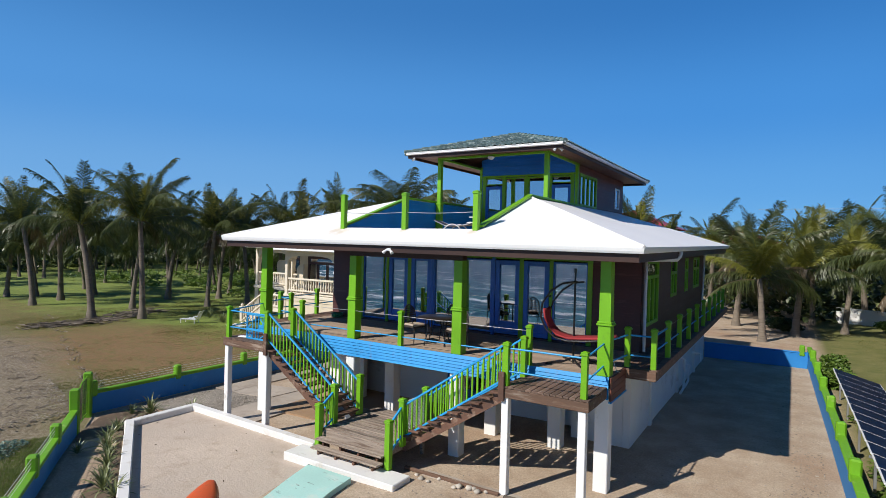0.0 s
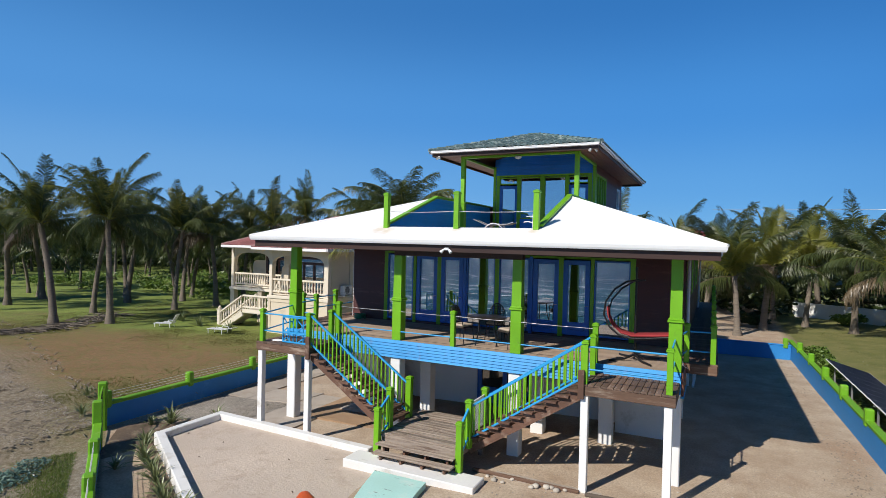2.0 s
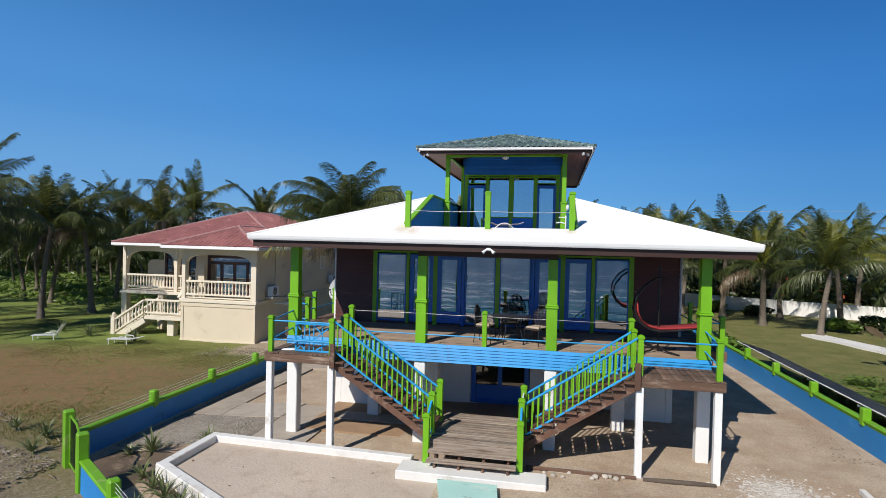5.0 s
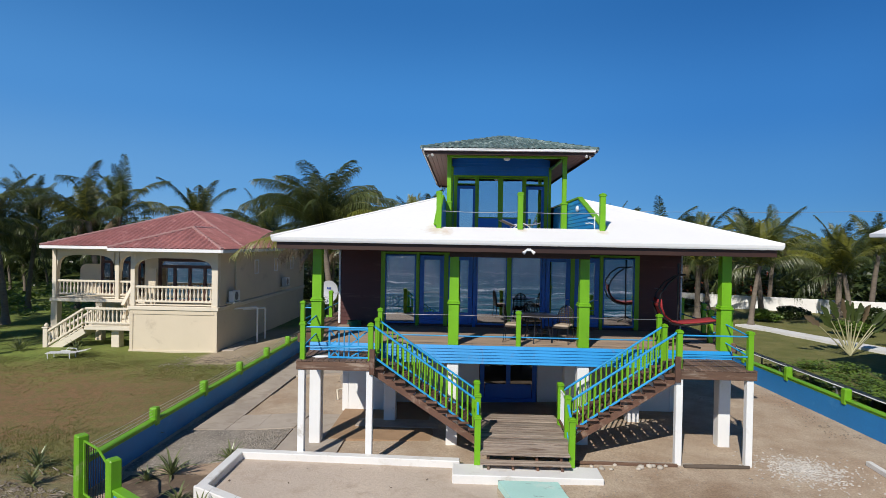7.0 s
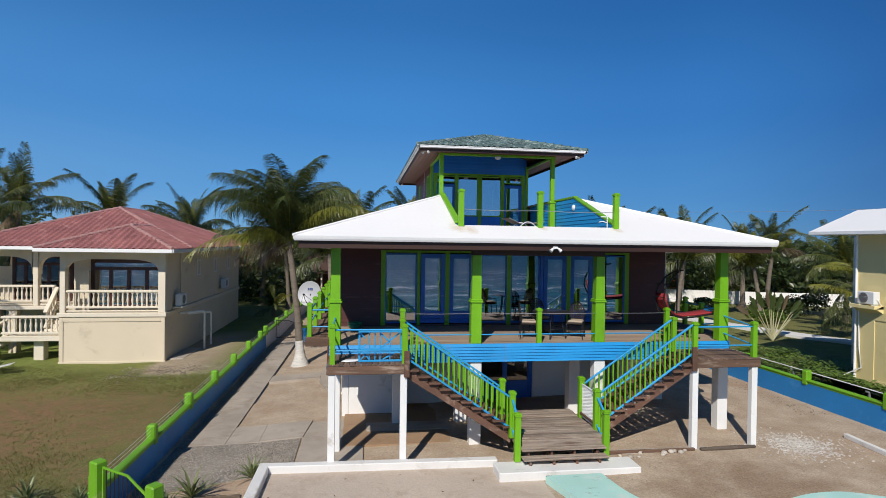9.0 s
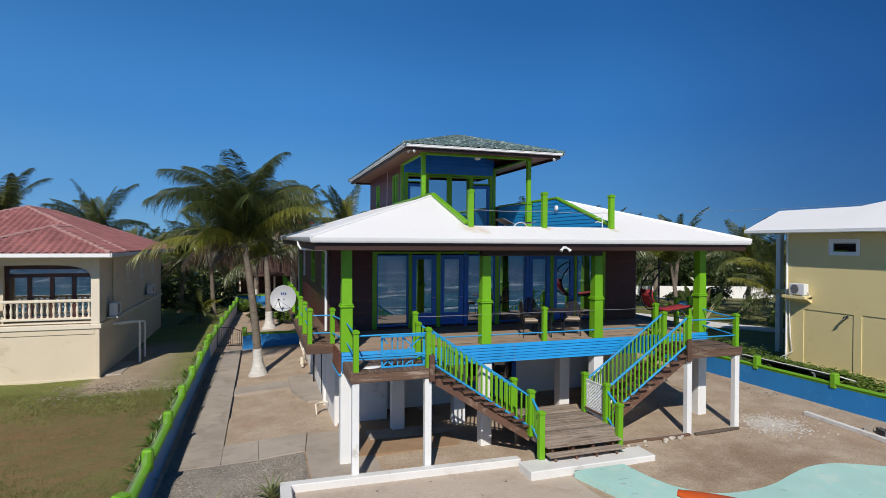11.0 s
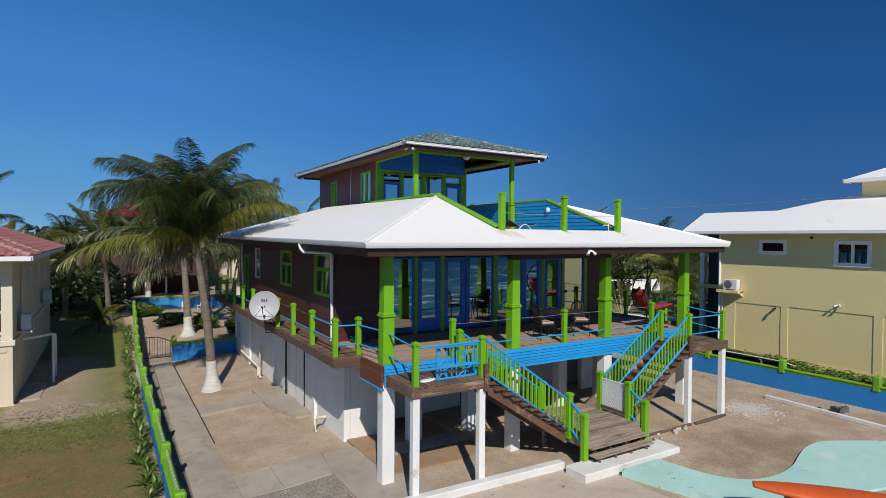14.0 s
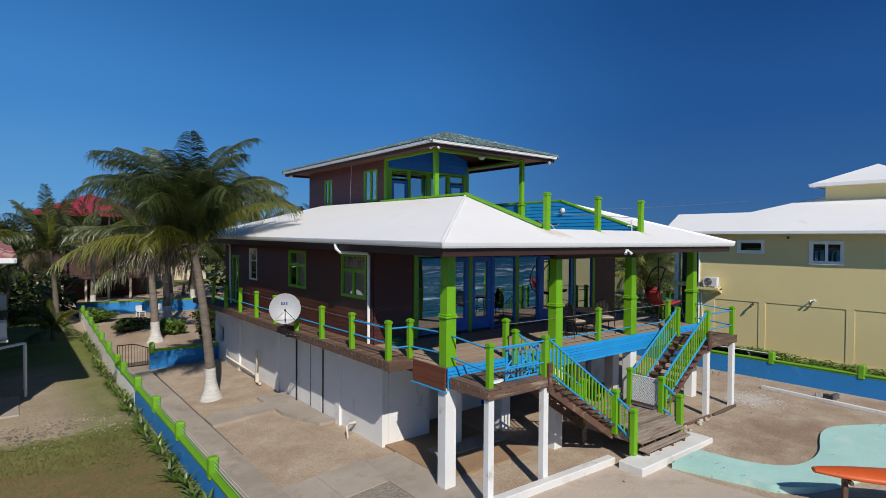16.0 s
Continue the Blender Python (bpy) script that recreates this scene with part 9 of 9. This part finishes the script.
part("reflector", s, surface("dish_grey", (0.42, 0.43, 0.45), 0.45, 0.06, 1.5, 30, 0.03), dish)
s = Shape()
for i, (w, x) in enumerate(((0.055, -0.10), (0.05, -0.025), (0.055, 0.05))):
    s.box(x - w / 2, x + w / 2, 0.14, 0.23, -0.062, -0.055, 0.002, m)
part("emblem", s, surface("emblem_blue", (0.03, 0.06, 0.22), 0.5), dish, "dark blue mark")
s = Shape()
s.tube([tuple(m @ Vector((0, -0.44, 0.0))), tuple(m @ Vector((0, -0.3, 0.3))), tuple(m @ Vector((0, -0.1, 0.48)))], 0.014, 6)
s.tube([tuple(m @ Vector((0.3, -0.36, 0.02))), tuple(m @ Vector((0, -0.1, 0.48)))], 0.007, 5).tube([tuple(m @ Vector((-0.3, -0.36, 0.02))), tuple(m @ Vector((0, -0.1, 0.48)))], 0.007, 5)
part("feed_arm", s, BLACK, dish)
s = Shape()
s.lathe([(0.03, 0), (0.035, 0.08), (0.02, 0.1)], 8, m @ pose(0, -0.1, 0.42))
part("receiver", s, BLACK, dish)
s = Shape()
s.tube([(0.1, 0, -0.06), (-0.3, 0.0, -0.05), (-0.33, 0.02, 0.3), tuple(m @ Vector((0, 0, -0.1)))], 0.026, 8)
s.tube([(0.1, 0.25, -0.06), (-0.32, 0.02, 0.05)], 0.018, 6)
s.tube([(0.1, -0.25, -0.06), (-0.32, 0.02, 0.05)], 0.018, 6)
part("bracket", s, BLACK, dish)

# ---- solar panels beyond the east wall ----
CELL = surface("solar_cell", (0.006, 0.011, 0.035), 0.32, 0.2, 3, 30, 0.0)
CELL.node_tree.nodes["Principled BSDF"].inputs["Specular IOR Level"].default_value = 0.25
rack = thing("solar_array", (0, 0, 0), 0, "row of dark solar panels on a metal rack", "solar panels")
for y in (13.4, 16.6, 20.0, 23.6, 26.8):
    s = Shape()
    s.bar((2.80, y, 0.93), (4.25, y, 0.53), 0.05, 0.06, 0.006)
    s.box(2.9, 2.96, y - 0.03, y + 0.03, -0.1, 0.9, 0.005).box(4.1, 4.16, y - 0.03, y + 0.03, -0.1, 0.55, 0.005)
    part("trestle", s, STEEL, rack)
tilt = math.degrees(math.atan2(-0.43, 1.51))
i = 0
y = 12.6
while y < 27.0:
    s = Shape()
    s.box(0.0, 1.60, 0.0, 0.99, 0.0, 0.035, 0.004)
    sp = part("solar_panel", s, GUTTER, rack, "dark blue solar panel in a pale metal frame")
    sp.matrix_basis = pose(2.70 + (27.6 - y) * 0.011, y, 0.99, 0, -tilt, 0)
    s = Shape()
    s.box(0.03, 1.57, 0.03, 0.96, 0.036, 0.039)
    part("cell_sheet", s, CELL, sp)
    y += 1.0

# ---- on the lawns ----
def sun_lounger(at, turn, back, label):
    c = thing("sun_lounger", at, turn, label, "sun lounger", "white sun loungers")
    for i in range(9):
        s = Shape()
        x = 0.08 + i * 0.135
        s.box(x, x + 0.11, -0.28, 0.28, 0.27, 0.295, 0.008)
        part("slat", s, WHITE, c)
    b = Vector((math.cos(radians(180 - back)), 0, math.sin(radians(180 - back))))
    for i in range(5):
        s = Shape()
        p = b * (0.04 + i * 0.135) + Vector((0.06, 0, 0.28))
        q = b * (0.15 + i * 0.135) + Vector((0.06, 0, 0.28))
        s.bar(p, q, 0.56, 0.025, 0.006)
        part("back_slat", s, WHITE, c)
    for x in (0.15, 1.15):
        for y in (-0.27, 0.27):
            s = Shape()
            s.tube([(x, y, 0.28), (x - 0.03, y * 1.08, 0.0)], 0.025, 6)
            part("leg", s, WHITE, c)
    for y in (-0.3, 0.3):
        s = Shape()
        s.tube([(0.05, y, 0.28), (0.1, y, 0.42), (0.5, y, 0.44), (0.58, y, 0.28)], 0.02, 6)
        part("armrest", s, WHITE, c)
    return c


sun_lounger((-33.9, 24.2, ground_z(-34, 24)), 205, 62, "white plastic sun lounger with raised back on the lawn")
sun_lounger((-29.2, 24.3, ground_z(-29, 24)), 190, 12, "white plastic sun lounger lying flat on the lawn")
for i, (x, y, r) in enumerate(((-14.4, 50.2, 20), (-13.2, 50.6, -40))):
    c = thing("garden_chair", (x, y, ground_z(x, y)), r, "white plastic garden chair beneath the palms", "chair", "garden chairs")
    s = Shape()
    s.box(-0.25, 0.25, -0.25, 0.25, 0.4, 0.44, 0.02)
    part("seat", s, WHITE, c)
    s = Shape()
    s.box(-0.25, 0.25, 0.22, 0.27, 0.44, 0.86, 0.02)
    part("backrest", s, WHITE, c)
    for a, b in ((-0.22, -0.22), (0.22, -0.22), (-0.22, 0.22), (0.22, 0.22)):
        s = Shape()
        s.box(a - 0.025, a + 0.025, b - 0.025, b + 0.025, 0, 0.4, 0.005)
        part("leg", s, WHITE, c)
ribbon("garden_path", [(9.6, 37.5), (11.6, 31.5), (13.0, 27.6), (15.4, 23.6), (16.6, 24.4), (14.2, 28.4), (12.9, 32.0), (10.9, 37.9)], 0.17, 0.2, COPING, "pale concrete garden path on the lawn", "path")
s = Shape()
for a, b in (((4.5, 55.0), (7.5, 53.4)), ((7.5, 53.4), (14.5, 49.5)), ((14.5, 49.5), (24.0, 45.5)), ((24.0, 45.5), (34, 42))):
    s.bar((*a, 0.5), (*b, 0.5), 0.16, 1.5, 0.02)
solid("garden_wall", s, STUCCO, label="low white garden wall beneath palms", category="wall", kind="structure")
s = Shape()
s.box(-0.05, 0.05, -0.05, 0.05, 0, 1.0, 0.01)
solid("marker_post", s, GUTTER, (-41.5, 15.0, ground_z(-41.5, 15)), 0, "slim white marker post on the grass", "post")
# service wires across the sky
s = Shape()
for z in (10.4,):
    pts = [Vector((-2.0, 74, z)).lerp(Vector((90, 50, z + 3.0)), i / 16) + Vector((0, 0, -1.6 * math.sin(math.pi * i / 16))) for i in range(17)]
    s.tube(pts, 0.022, 4, False)
solid("service_wire", s, STEEL, label="thin service wire strung over the palms", category="wire", kind="structure")
# distant hill
s = Shape()
vs, fs = [], []
n = 60
for i in range(n + 1):
    x = lerp(-200, 1500, i / n)
    h = 46 * max(0.0, math.sin(math.pi * i / n)) ** 0.8 * (0.8 + 0.3 * noise.noise((i * 0.23, 3, 0)))
    vs += [(x, 1500, -2), (x, 1560, h), (x, 1900, h * 0.9)]
for i in range(n):
    o = i * 3
    fs += [(o, o + 3, o + 4, o + 1), (o + 1, o + 4, o + 5, o + 2)]
s.add(vs, fs, True)
solid("distant_hill", s, surface("far_hill", (0.05, 0.085, 0.10), 1.0, 0.25, 0.012, 0.08, 0.0, kind="World"), label="low wooded hill on the horizon", category="hill", kind="structure")
